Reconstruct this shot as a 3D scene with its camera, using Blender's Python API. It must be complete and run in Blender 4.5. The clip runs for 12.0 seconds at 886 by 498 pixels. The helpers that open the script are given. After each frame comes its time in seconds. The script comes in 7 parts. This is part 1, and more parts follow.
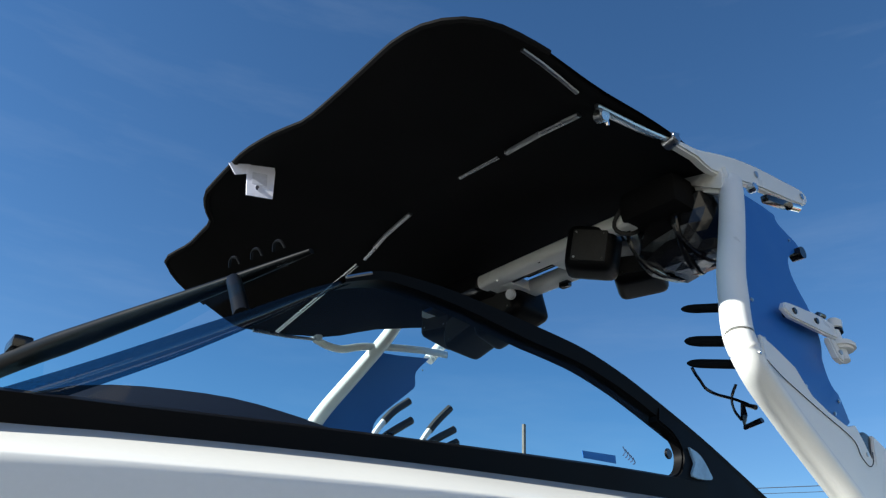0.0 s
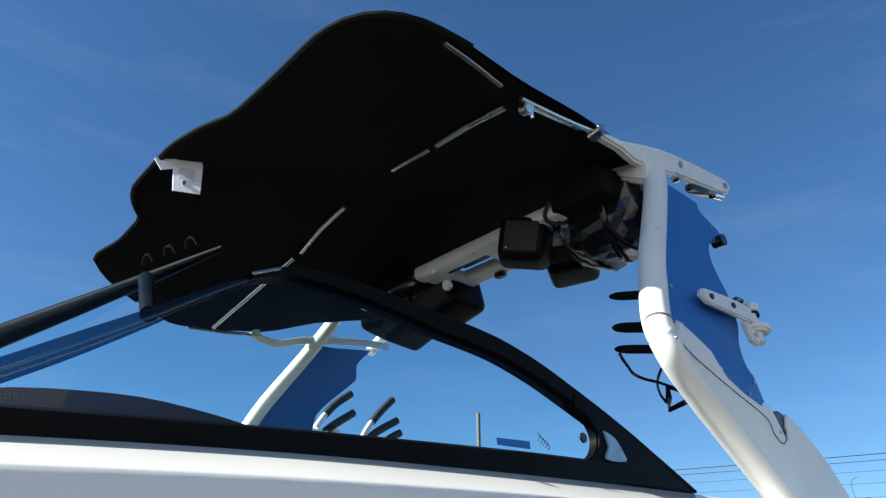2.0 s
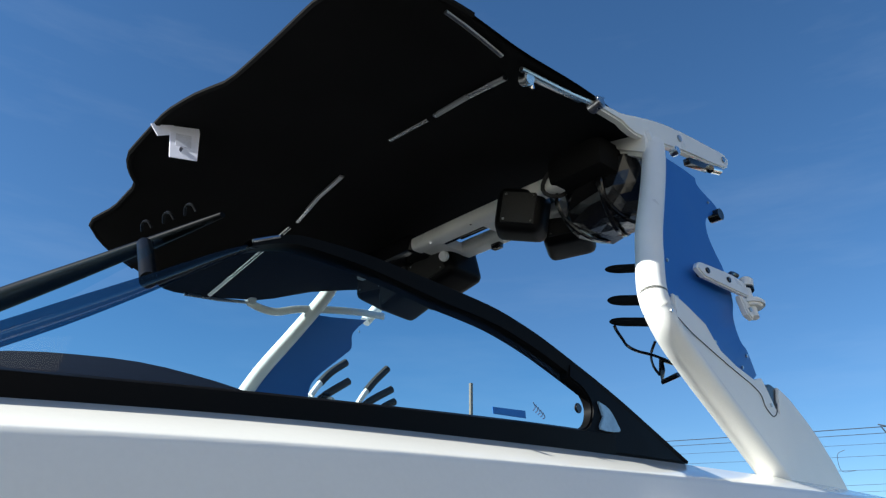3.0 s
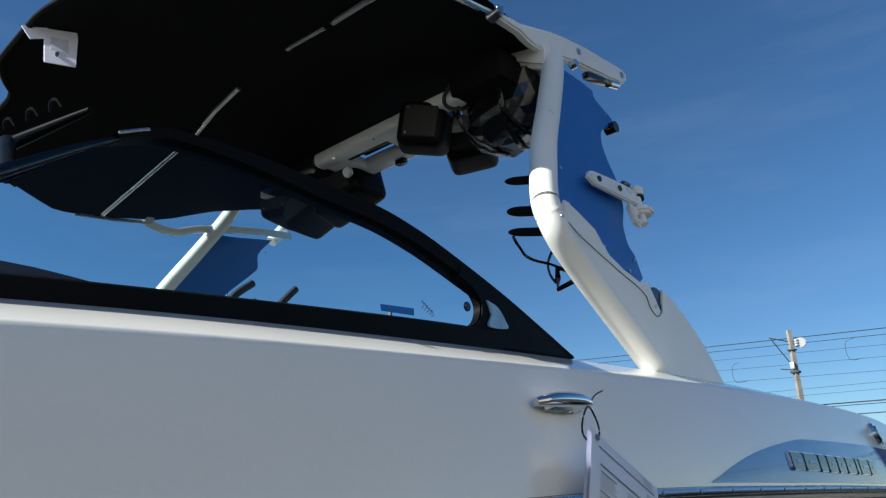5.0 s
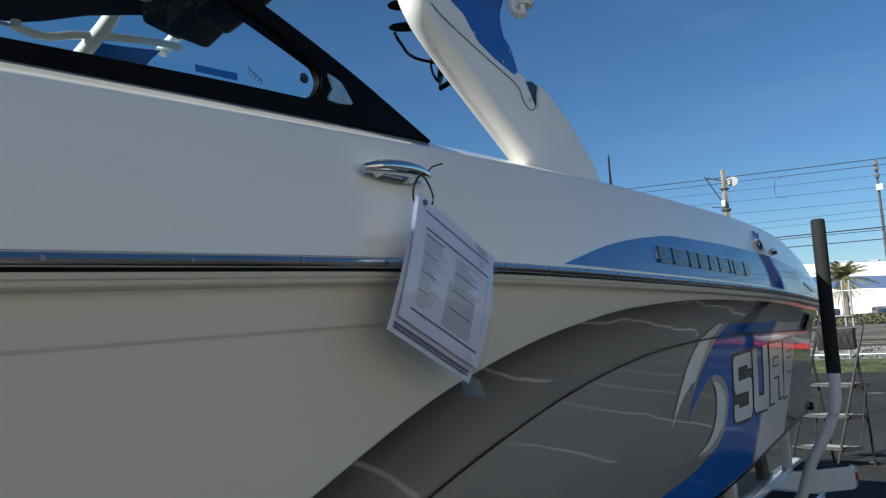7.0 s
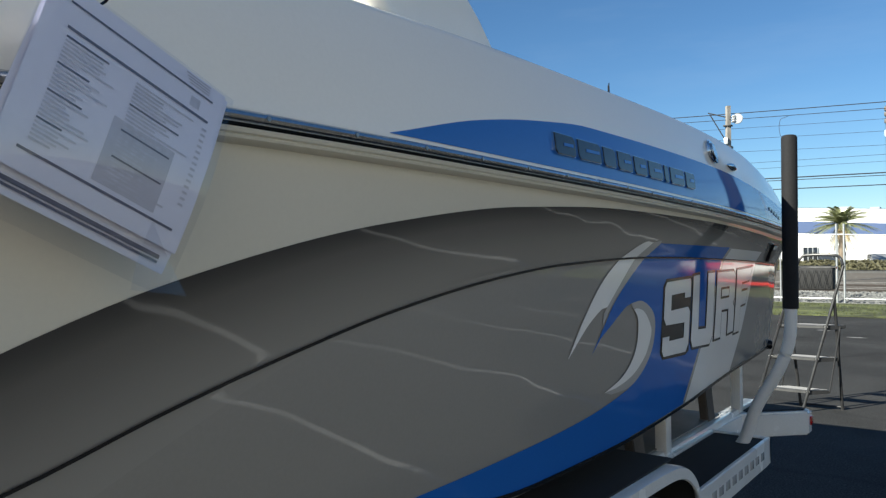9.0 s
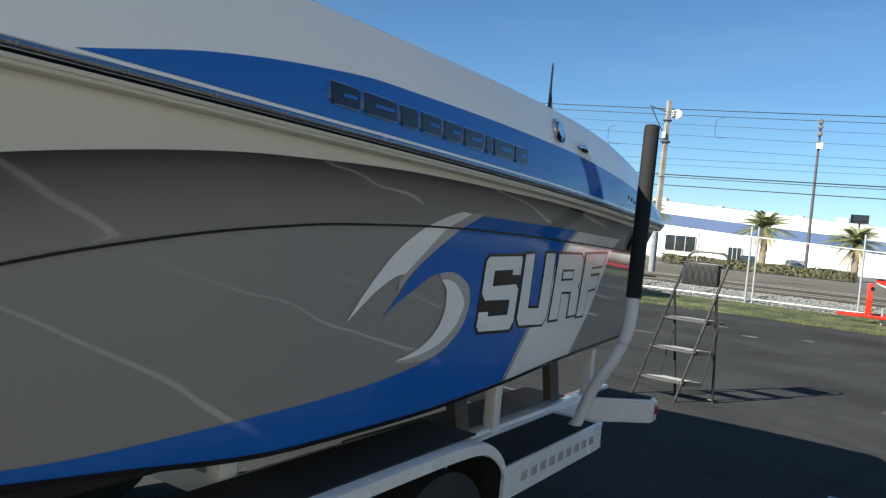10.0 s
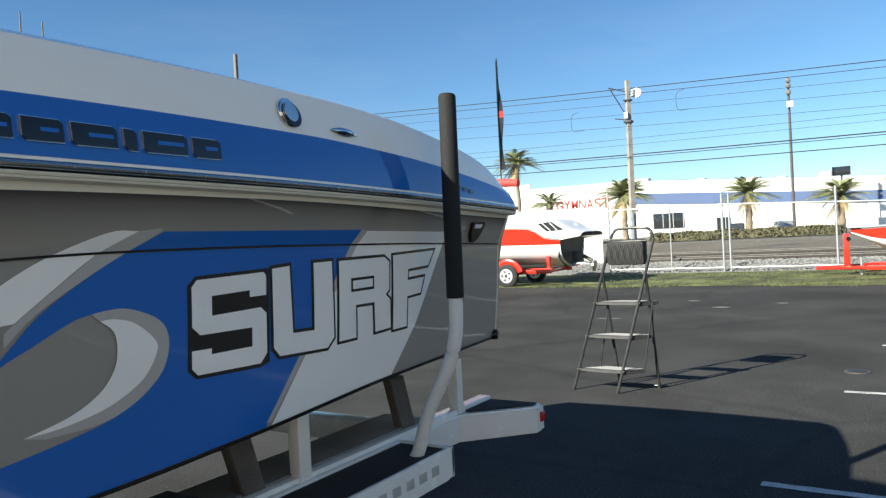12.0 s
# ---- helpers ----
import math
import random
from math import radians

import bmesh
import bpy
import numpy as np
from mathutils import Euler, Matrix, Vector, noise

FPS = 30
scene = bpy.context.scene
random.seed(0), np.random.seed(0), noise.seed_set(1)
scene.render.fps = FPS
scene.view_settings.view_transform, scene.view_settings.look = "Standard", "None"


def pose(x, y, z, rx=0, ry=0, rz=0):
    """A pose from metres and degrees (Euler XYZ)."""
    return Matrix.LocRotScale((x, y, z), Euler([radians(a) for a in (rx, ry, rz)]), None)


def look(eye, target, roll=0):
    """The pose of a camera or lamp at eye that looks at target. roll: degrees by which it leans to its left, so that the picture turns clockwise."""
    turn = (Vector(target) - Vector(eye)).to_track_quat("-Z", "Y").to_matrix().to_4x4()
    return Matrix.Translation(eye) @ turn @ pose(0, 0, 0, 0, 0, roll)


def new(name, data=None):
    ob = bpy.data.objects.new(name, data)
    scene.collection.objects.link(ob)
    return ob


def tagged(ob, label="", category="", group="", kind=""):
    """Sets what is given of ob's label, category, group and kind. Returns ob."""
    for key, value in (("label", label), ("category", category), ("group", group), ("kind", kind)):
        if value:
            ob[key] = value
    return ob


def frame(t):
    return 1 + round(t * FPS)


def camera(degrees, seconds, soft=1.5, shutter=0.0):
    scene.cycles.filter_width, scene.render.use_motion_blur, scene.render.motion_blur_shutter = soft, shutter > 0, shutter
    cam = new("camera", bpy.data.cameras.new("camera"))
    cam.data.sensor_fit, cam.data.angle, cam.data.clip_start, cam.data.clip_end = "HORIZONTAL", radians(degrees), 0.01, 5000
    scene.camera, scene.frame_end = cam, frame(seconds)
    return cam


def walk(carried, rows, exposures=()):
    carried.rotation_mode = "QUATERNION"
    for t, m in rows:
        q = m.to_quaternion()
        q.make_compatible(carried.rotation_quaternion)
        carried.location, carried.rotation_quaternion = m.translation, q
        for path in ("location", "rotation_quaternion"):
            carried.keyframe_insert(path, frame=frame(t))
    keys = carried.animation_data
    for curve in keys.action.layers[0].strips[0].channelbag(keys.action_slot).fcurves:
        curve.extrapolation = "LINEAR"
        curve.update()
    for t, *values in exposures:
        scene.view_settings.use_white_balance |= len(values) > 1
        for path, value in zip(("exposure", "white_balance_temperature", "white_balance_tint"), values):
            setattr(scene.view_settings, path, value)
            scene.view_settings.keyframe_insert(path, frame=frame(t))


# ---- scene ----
cam = camera(62.1, 12.0, 1.3)
PATH = [
    (0, (-6.012, -2.02, 2.0), (-4.922, -0.608, 2.906), 3.0),
    (0.5, (-6.002, -2.063, 2.008), (-4.872, -0.697, 2.933), 2.2),
    (1, (-5.99, -2.074, 2.009), (-4.87, -0.725, 2.971), 1.6),
    (1.5, (-5.979, -2.067, 2.009), (-4.858, -0.717, 2.968), 1.5),
    (2, (-5.969, -2.081, 1.998), (-4.774, -0.744, 2.885), 0.2),
    (2.5, (-5.971, -2.079, 1.997), (-4.769, -0.726, 2.849), 0.6),
    (3, (-5.975, -2.076, 1.996), (-4.747, -0.724, 2.812), 0.8),
    (3.5, (-5.965, -2.075, 1.991), (-4.675, -0.755, 2.761), 1.2),
    (3.7, (-5.954, -2.073, 1.984), (-4.618, -0.782, 2.726), 0.6),
    (5.3, (-5.914, -2.118, 1.933), (-4.463, -0.871, 2.515), -2.2),
    (5.5, (-5.908, -2.124, 1.927), (-4.434, -0.885, 2.467), -1.7),
    (6, (-5.877, -2.139, 1.895), (-4.384, -0.898, 2.376), -2.6),
    (6.5, (-5.803, -2.213, 1.845), (-4.215, -1.046, 2.189), -4.2),
    (7, (-5.732, -2.238, 1.791), (-4.156, -1.027, 2.007), -3.4),
    (7.2, (-5.688, -2.192, 1.768), (-4.054, -1.062, 2.001), -2.9),
    (8.8, (-5.155, -2.27, 1.675), (-3.659, -0.944, 1.744), 0.0),
    (9, (-5.078, -2.276, 1.698), (-3.497, -1.051, 1.719), -0.7),
    (9.5, (-4.946, -2.287, 1.691), (-3.304, -1.144, 1.681), 1.6),
    (10, (-4.722, -2.591, 1.691), (-3.045, -1.503, 1.627), 5.3),
    (10.5, (-4.444, -2.643, 1.682), (-2.763, -1.56, 1.627), 0.2),
    (11, (-4.27, -2.764, 1.68), (-2.48, -1.879, 1.571), 0.4),
    (11.5, (-4.049, -2.983, 1.714), (-2.524, -1.689, 1.665), 2.3),
    (12, (-3.725, -3.07, 1.678), (-2.042, -1.99, 1.646), -3.1),
]
walk(cam, [(t, look(eye, target, roll)) for t, eye, target, roll in PATH], [(0, 1.13, 6200, 4), (2.0, 1.22, 6200, 4), (2.5, 1.24, 6200, 4), (3.5, 1.07, 6200, 4), (5.5, 0.79, 6200, 4), (6.0, 0.82, 6200, 4), (7.0, 0.65, 6200, 4), (9.0, 1.07, 6550, 3), (10.5, 1.13, 6600, 3), (11.0, 1.32, 6750, 3), (11.5, 1.4, 6750, 3), (12.0, 1.33, 6750, 3)])

# ---- world, sun and exposure ----
SUN_FROM = Vector((-2.5, 1.09, 1.66)).normalized()
world = bpy.data.worlds.new("sky")
scene.world = world
world.use_nodes = True
wn = world.node_tree.nodes
sky = wn.new("ShaderNodeTexSky")
sky.sky_type = "NISHITA"
sky.sun_disc = False
sky.sun_elevation = math.asin(SUN_FROM.z)
sky.sun_rotation = math.atan2(SUN_FROM.x, SUN_FROM.y)
sky.altitude, sky.air_density, sky.dust_density, sky.ozone_density = 50, 0.95, 0.05, 6.0
wn["Background"].inputs["Strength"].default_value = 0.061
# faint high cirrus streaks
wl = world.node_tree.links
wtc, wmap, wno, wmr, wmix = wn.new("ShaderNodeTexCoord"), wn.new("ShaderNodeMapping"), wn.new("ShaderNodeTexNoise"), wn.new("ShaderNodeMapRange"), wn.new("ShaderNodeMixRGB")
wmap.inputs["Scale"].default_value = (1.2, 1.2, 7.0)
wmap.inputs["Rotation"].default_value = (0.12, 0.2, 0.4)
wno.inputs["Scale"].default_value, wno.inputs["Detail"].default_value, wno.inputs["Roughness"].default_value = 2.6, 7, 0.6
wmr.inputs["From Min"].default_value, wmr.inputs["From Max"].default_value = 0.50, 0.78
wmr.inputs["To Min"].default_value, wmr.inputs["To Max"].default_value = 0.0, 0.045
wmix.inputs["Color2"].default_value = (7.0, 7.6, 8.4, 1)
wl.new(wtc.outputs["Generated"], wmap.inputs["Vector"])
wl.new(wmap.outputs["Vector"], wno.inputs["Vector"])
wl.new(wno.outputs["Fac"], wmr.inputs["Value"])
wl.new(wmr.outputs["Result"], wmix.inputs["Fac"])
whs = wn.new("ShaderNodeHueSaturation")
whs.inputs["Saturation"].default_value = 1.07
wl.new(sky.outputs["Color"], whs.inputs["Color"])
wl.new(whs.outputs["Color"], wmix.inputs["Color1"])
wl.new(wmix.outputs["Color"], wn["Background"].inputs["Color"])
sun = new("sun", bpy.data.lights.new("sun", "SUN"))
sun.data.energy, sun.data.angle, sun.data.color = 5.0, radians(0.53), (1.0, 0.94, 0.86)
sun.matrix_world = look(SUN_FROM * 60, (0, 0, 0))


# ---- materials ----
def material(name, color, rough=0.5, metal=0.0, spots=0.0, spot_scale=4.0, grain=0.0, grain_scale=120.0, bump=0.0, coat=0.0, spec=0.5, rvar=0.0, bump_scale=None, bump_detail=4):
    """A surface with variation at two scales: broad stains and fine grain, in colour, roughness and relief."""
    m = bpy.data.materials.new(name)
    m.use_nodes = True
    nodes, links = m.node_tree.nodes, m.node_tree.links
    b = nodes["Principled BSDF"]
    b.inputs["Base Color"].default_value = (*color, 1)
    b.inputs["Roughness"].default_value = rough
    b.inputs["Metallic"].default_value = metal
    b.inputs["Coat Weight"].default_value = coat
    b.inputs["Coat Roughness"].default_value = 0.04
    b.inputs["Specular IOR Level"].default_value = spec
    tc = nodes.new("ShaderNodeTexCoord")
    if spots or grain:
        big, fine = nodes.new("ShaderNodeTexNoise"), nodes.new("ShaderNodeTexNoise")
        big.inputs["Scale"].default_value, big.inputs["Detail"].default_value = spot_scale, 5
        fine.inputs["Scale"].default_value, fine.inputs["Detail"].default_value = grain_scale, 3
        links.new(tc.outputs["Object"], big.inputs["Vector"])
        links.new(tc.outputs["Object"], fine.inputs["Vector"])
        mixed = [(big, spots), (fine, grain)]
        last = None
        for tex, amount in mixed:
            mr = nodes.new("ShaderNodeMapRange")
            mr.inputs["From Min"].default_value, mr.inputs["From Max"].default_value = 0.3, 0.7
            mr.inputs["To Min"].default_value, mr.inputs["To Max"].default_value = 1 - amount, 1 + amount
            links.new(tex.outputs["Fac"], mr.inputs["Value"])
            if last is None:
                last = mr.outputs["Result"]
            else:
                mul = nodes.new("ShaderNodeMath")
                mul.operation = "MULTIPLY"
                links.new(last, mul.inputs[0])
                links.new(mr.outputs["Result"], mul.inputs[1])
                last = mul.outputs[0]
        mix = nodes.new("ShaderNodeVectorMath")
        mix.operation = "SCALE"
        mix.inputs[0].default_value = color
        links.new(last, mix.inputs["Scale"])
        links.new(mix.outputs["Vector"], b.inputs["Base Color"])
        if rvar:
            rr = nodes.new("ShaderNodeMapRange")
            rr.inputs["From Min"].default_value, rr.inputs["From Max"].default_value = 0.3, 0.7
            rr.inputs["To Min"].default_value, rr.inputs["To Max"].default_value = max(0, rough - rvar), min(1, rough + rvar)
            links.new(big.outputs["Fac"], rr.inputs["Value"])
            links.new(rr.outputs["Result"], b.inputs["Roughness"])
    if bump:
        bt, bn = nodes.new("ShaderNodeTexNoise"), nodes.new("ShaderNodeBump")
        bt.inputs["Scale"].default_value, bt.inputs["Detail"].default_value = bump_scale or grain_scale, bump_detail
        bn.inputs["Strength"].default_value, bn.inputs["Distance"].default_value = 1.0, bump
        links.new(tc.outputs["Object"], bt.inputs["Vector"])
        links.new(bt.outputs["Fac"], bn.inputs["Height"])
        links.new(bn.outputs["Normal"], b.inputs["Normal"])
    return m


def clear_glass(name, tint, gloss=0.035):
    m = bpy.data.materials.new(name)
    m.use_nodes = True
    nodes, links = m.node_tree.nodes, m.node_tree.links
    out = nodes["Material Output"]
    nodes.remove(nodes["Principled BSDF"])
    clear, shine, mix = (nodes.new("ShaderNodeBsdf" + "Transparent"), nodes.new("ShaderNodeBsdfGlossy"), nodes.new("ShaderNodeMixShader"))
    clear.inputs["Color"].default_value = (*tint, 1)
    shine.inputs["Roughness"].default_value = 0.02
    mix.inputs["Fac"].default_value = gloss
    links.new(clear.outputs["BSDF"], mix.inputs[1])
    links.new(shine.outputs["BSDF"], mix.inputs[2])
    links.new(mix.outputs["Shader"], out.inputs["Surface"])
    return m


GEL_WHITE = material("white_gelcoat", (0.88, 0.86, 0.805), 0.13, coat=0.15, spots=0.02, spot_scale=1.5, grain=0.01, rvar=0.04, bump=0.0025, bump_scale=2.4, bump_detail=0.5)
GEL_CREAM = material("offwhite_gelcoat", (0.70, 0.665, 0.575), 0.16, coat=0.2, spots=0.02, spot_scale=1.5, grain=0.01, rvar=0.03, bump=0.004, bump_scale=2.2, bump_detail=0.5)
GEL_GREY = material("grey_gelcoat", (0.288, 0.271, 0.246), 0.035, coat=0.14, spots=0.03, spot_scale=1.2, grain=0.02, rvar=0.02, bump=0.0042, bump_scale=3.2, bump_detail=0.7)
GEL_DARK = material("charcoal_pinstripe", (0.012, 0.012, 0.013), 0.2, coat=0.1, spots=0.05, grain=0.02)
GEL_LIGHT = material("light_grey_graphic", (0.86, 0.845, 0.815), 0.16, coat=0.6, spots=0.02, grain=0.01)
GEL_MID = material("mid_grey_outline", (0.42, 0.41, 0.39), 0.16, coat=0.6, spots=0.02, grain=0.01)
GEL_BLUE = material("royal_blue_gelcoat", (0.019, 0.128, 0.455), 0.08, coat=0.1, spots=0.03, spot_scale=2.0, grain=0.02, rvar=0.03, bump=0.006, bump_scale=2.6, bump_detail=0.5, spec=0.35)
TOWER_WHITE = material("white_powder_coat", (0.84, 0.835, 0.80), 0.32, spots=0.03, spot_scale=6, grain=0.02, grain_scale=300, bump=0.0002, rvar=0.06)
PANEL_BLUE = material("blue_anodised_panel", (0.018, 0.125, 0.44), 0.34, spots=0.04, spot_scale=5, grain=0.03, grain_scale=250, rvar=0.05)
BLACK_PLASTIC = material("black_plastic", (0.009, 0.009, 0.010), 0.16, spots=0.15, grain=0.1, grain_scale=200, rvar=0.06)
BLACK_TRIM = material("black_frame_trim", (0.0045, 0.0045, 0.005), 0.42, spots=0.12, spot_scale=8, grain=0.08, rvar=0.08, spec=0.05)
POD_BLACK = material("dull_black_moulding", (0.0045, 0.0045, 0.005), 0.45, spots=0.15, grain=0.1, grain_scale=200, rvar=0.08, spec=0.10)
WRAP = material("glossy_black_wrap", (0.008, 0.008, 0.009), 0.26, spots=0.2, spot_scale=9, grain=0.05, coat=0.3, bump=0.004, bump_scale=14)
RUBBER = material("black_rubber", (0.018, 0.018, 0.018), 0.75, spots=0.15, grain=0.15, bump=0.0006, grain_scale=160)
CANVAS = material("black_canvas", (0.010, 0.010, 0.0105), 0.9, spots=0.15, spot_scale=3, grain=0.2, grain_scale=600, bump=0.0004, spec=0.06)
CHROME = material("polished_steel", (0.72, 0.72, 0.72), 0.09, 1.0, spots=0.05, grain=0.03, rvar=0.04)
STEEL = material("brushed_aluminium", (0.55, 0.55, 0.55), 0.3, 1.0, spots=0.08, grain=0.08, grain_scale=300, rvar=0.08)
DULL_STEEL = material("dull_steel", (0.22, 0.22, 0.22), 0.4, 0.9, spots=0.1, grain=0.05)
GLASS = clear_glass("tinted_glass", (0.79, 0.94, 0.98), 0.018)
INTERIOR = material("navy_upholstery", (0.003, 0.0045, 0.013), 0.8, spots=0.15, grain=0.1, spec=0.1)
SLEEVE = clear_glass("clear_plastic_sleeve", (0.93, 0.94, 0.96), 0.05)
PAPER = material("white_paper", (0.72, 0.735, 0.86), 0.55, spots=0.03, grain=0.02)
PAPER_GREY = material("grey_printed_box", (0.50, 0.51, 0.60), 0.6, spots=0.04, grain=0.03)
INK = material("printed_ink", (0.13, 0.135, 0.19), 0.7, spots=0.1, grain=0.1)
INK_FAINT = material("faint_printed_ink", (0.50, 0.515, 0.61), 0.7, spots=0.1, grain=0.1)
ASPHALT = material("worn_asphalt", (0.041, 0.0413, 0.0408), 0.95, spots=0.18, spot_scale=0.35, grain=0.4, grain_scale=70, bump=0.005, rvar=0.04, spec=0.08)
LINE_PAINT = material("worn_line_paint", (0.45, 0.446, 0.435), 0.8, spots=0.12, spot_scale=6, grain=0.2, grain_scale=60)
GRASS_GROUND = material("grassy_soil", (0.082, 0.092, 0.030), 0.95, spots=0.55, spot_scale=0.8, grain=0.4, grain_scale=25, bump=0.02)
GRAVEL = material("railway_ballast", (0.15, 0.152, 0.147), 0.95, spots=0.15, spot_scale=1.0, grain=0.5, grain_scale=14, bump=0.04)
RAIL_RUST = material("rusty_rail", (0.036, 0.029, 0.025), 0.7, 0.3, spots=0.2, grain=0.2)
TIE_WOOD = material("dark_sleeper_wood", (0.05, 0.042, 0.036), 0.9, spots=0.2, grain=0.3, grain_scale=40)
FAR_GROUND = material("far_ground", (0.12, 0.115, 0.10), 0.95, spots=0.2, spot_scale=0.05, grain=0.2, grain_scale=2)
BUILDING = material("white_stucco", (0.80, 0.79, 0.76), 0.85, spots=0.05, spot_scale=0.2, grain=0.05, grain_scale=3)
# warm pale surface of the added wall that reflects fill light
BOUNCE_CREAM = material("cream_bounce_wall", (0.76, 0.665, 0.53), 0.9, spots=0.06, spot_scale=0.4, grain=0.06, grain_scale=20, bump=0.004)
LADDER_GREY = material("grey_ladder_enamel", (0.032, 0.032, 0.033), 0.32, spec=0.3, spots=0.15, spot_scale=10, grain=0.1, rvar=0.08)
LADDER_TREAD = material("ribbed_tread", (0.075, 0.075, 0.074), 0.38, spots=0.15, spot_scale=12, grain=0.15, grain_scale=90)
RAIL_STEEL = material("dull_rail_steel", (0.58, 0.58, 0.57), 0.22, 1.0, spots=0.12, spot_scale=5, grain=0.05, rvar=0.08)
BOAT_WHITE = material("white_boat_gelcoat", (0.70, 0.70, 0.685), 0.3, coat=0.3, spots=0.05, spot_scale=2, grain=0.03)
DULL_WHITE = material("dull_white_sheet", (0.48, 0.48, 0.47), 0.7, spots=0.08, spot_scale=1.0, grain=0.05)
BUILDING_BLUE = material("blue_band_paint", (0.062, 0.10, 0.205), 0.7, spots=0.06, spot_scale=0.2, grain=0.05)
WINDOW_DARK = material("dark_window", (0.02, 0.022, 0.025), 0.1, spots=0.1, grain=0.05)
GALV = material("galvanised_steel", (0.44, 0.45, 0.45), 0.45, 0.7, spots=0.12, grain=0.1, grain_scale=80)
POLE_WOOD = material("weathered_pole_wood", (0.19, 0.16, 0.135), 0.85, spots=0.2, spot_scale=2, grain=0.25, grain_scale=30, bump=0.006)
POLE_STEEL = material("dark_steel_mast", (0.10, 0.09, 0.085), 0.6, 0.4, spots=0.2, grain=0.1)
WIRE = material("black_wire", (0.02, 0.02, 0.022), 0.6, spots=0.1, grain=0.1)
RED_PAINT = material("red_enamel", (0.52, 0.025, 0.012), 0.22, coat=0.5, spots=0.06, grain=0.03)
PALM_LEAF = material("yellow_green_frond", (0.215, 0.23, 0.112), 0.55, spots=0.3, spot_scale=1.5, grain=0.25, grain_scale=9)
GRASS_BLADE = material("short_grass_blade", (0.066, 0.080, 0.024), 0.7, spots=0.3, spot_scale=1.0, grain=0.25)
TRACK_BED = material("brown_stained_ballast", (0.034, 0.029, 0.025), 0.95, spots=0.25, spot_scale=0.8, grain=0.45, grain_scale=16, bump=0.03)
ROAD = material("sun_bleached_road", (0.14, 0.125, 0.105), 0.95, spots=0.12, spot_scale=0.2, grain=0.2, grain_scale=20, spec=0.1)
POLE_GREY = material("weathered_grey_pole", (0.27, 0.25, 0.22), 0.85, spots=0.2, spot_scale=2, grain=0.2, grain_scale=30, bump=0.005)
LEAF_DRY = material("dry_palm_leaf", (0.34, 0.26, 0.13), 0.8, spots=0.3, spot_scale=3, grain=0.2)
BARK = material("palm_bark", (0.23, 0.18, 0.13), 0.9, spots=0.25, grain=0.3, grain_scale=12, bump=0.02)
HEDGE = material("hedge_leaf", (0.088, 0.082, 0.042), 0.8, spots=0.35, spot_scale=2, grain=0.3, grain_scale=12)
TYRE = material("tyre_rubber", (0.016, 0.016, 0.017), 0.8, spots=0.2, grain=0.2, bump=0.0008, grain_scale=120)
TRAILER_WHITE = material("white_trailer_paint", (0.74, 0.735, 0.71), 0.25, coat=0.4, spots=0.05, spot_scale=3, grain=0.03, rvar=0.05)
DULL_GREY = material("dull_grey_plate", (0.16, 0.155, 0.15), 0.6, spots=0.2, spot_scale=5, grain=0.15, grain_scale=120)
CARPET = material("black_step_tread", (0.014, 0.014, 0.015), 0.95, spots=0.2, grain=0.4, grain_scale=220, bump=0.0015)
POST_GLASS = clear_glass("thick_glass_edge", (0.27, 0.37, 0.45), 0.06)
FOAM = material("black_foam_sleeve", (0.007, 0.007, 0.008), 0.85, spots=0.15, grain=0.3, grain_scale=90, bump=0.0012)
PVC = material("white_pvc_pipe", (0.70, 0.70, 0.69), 0.35, spots=0.05, grain=0.03)
PANE_BLUE = material("pale_blue_corner_glass", (0.22, 0.36, 0.50), 0.08, coat=0.5, spots=0.2, spot_scale=30, grain=0.03)
FADED_PAINT = material("faded_patch_paint", (0.22, 0.215, 0.205), 0.9, spots=0.3, spot_scale=7, grain=0.3, grain_scale=50)
CREASE_SHADE = material("crease_shade_gelcoat", (0.52, 0.50, 0.44), 0.3, spots=0.05, grain=0.02)
DARK_BRACKET = material("brown_primer_bracket", (0.085, 0.07, 0.058), 0.8, spots=0.3, spot_scale=6, grain=0.2)
LENS_CLEAR = material("lamp_lens", (0.75, 0.77, 0.8), 0.08, coat=0.6, spots=0.05, grain=0.02)
SIGN_RED = material("red_sign_paint", (0.55, 0.05, 0.04), 0.7, spots=0.05, grain=0.05)
SIGN_GREY = material("grey_sign_paint", (0.30, 0.33, 0.40), 0.7, spots=0.05, grain=0.05)
CAR_PAINT = material("dark_car_paint", (0.04, 0.045, 0.05), 0.25, coat=0.5, spots=0.05, grain=0.02)
FLAG_CLOTH = material("dark_flag_cloth", (0.03, 0.03, 0.04), 0.8, spots=0.2, grain=0.1)
TRUNK_GREY = material("bare_branch", (0.17, 0.14, 0.12), 0.9, spots=0.2, grain=0.2)
LENS_RED = material("red_lamp_lens", (0.45, 0.01, 0.01), 0.15, coat=0.5, spots=0.1, grain=0.05)


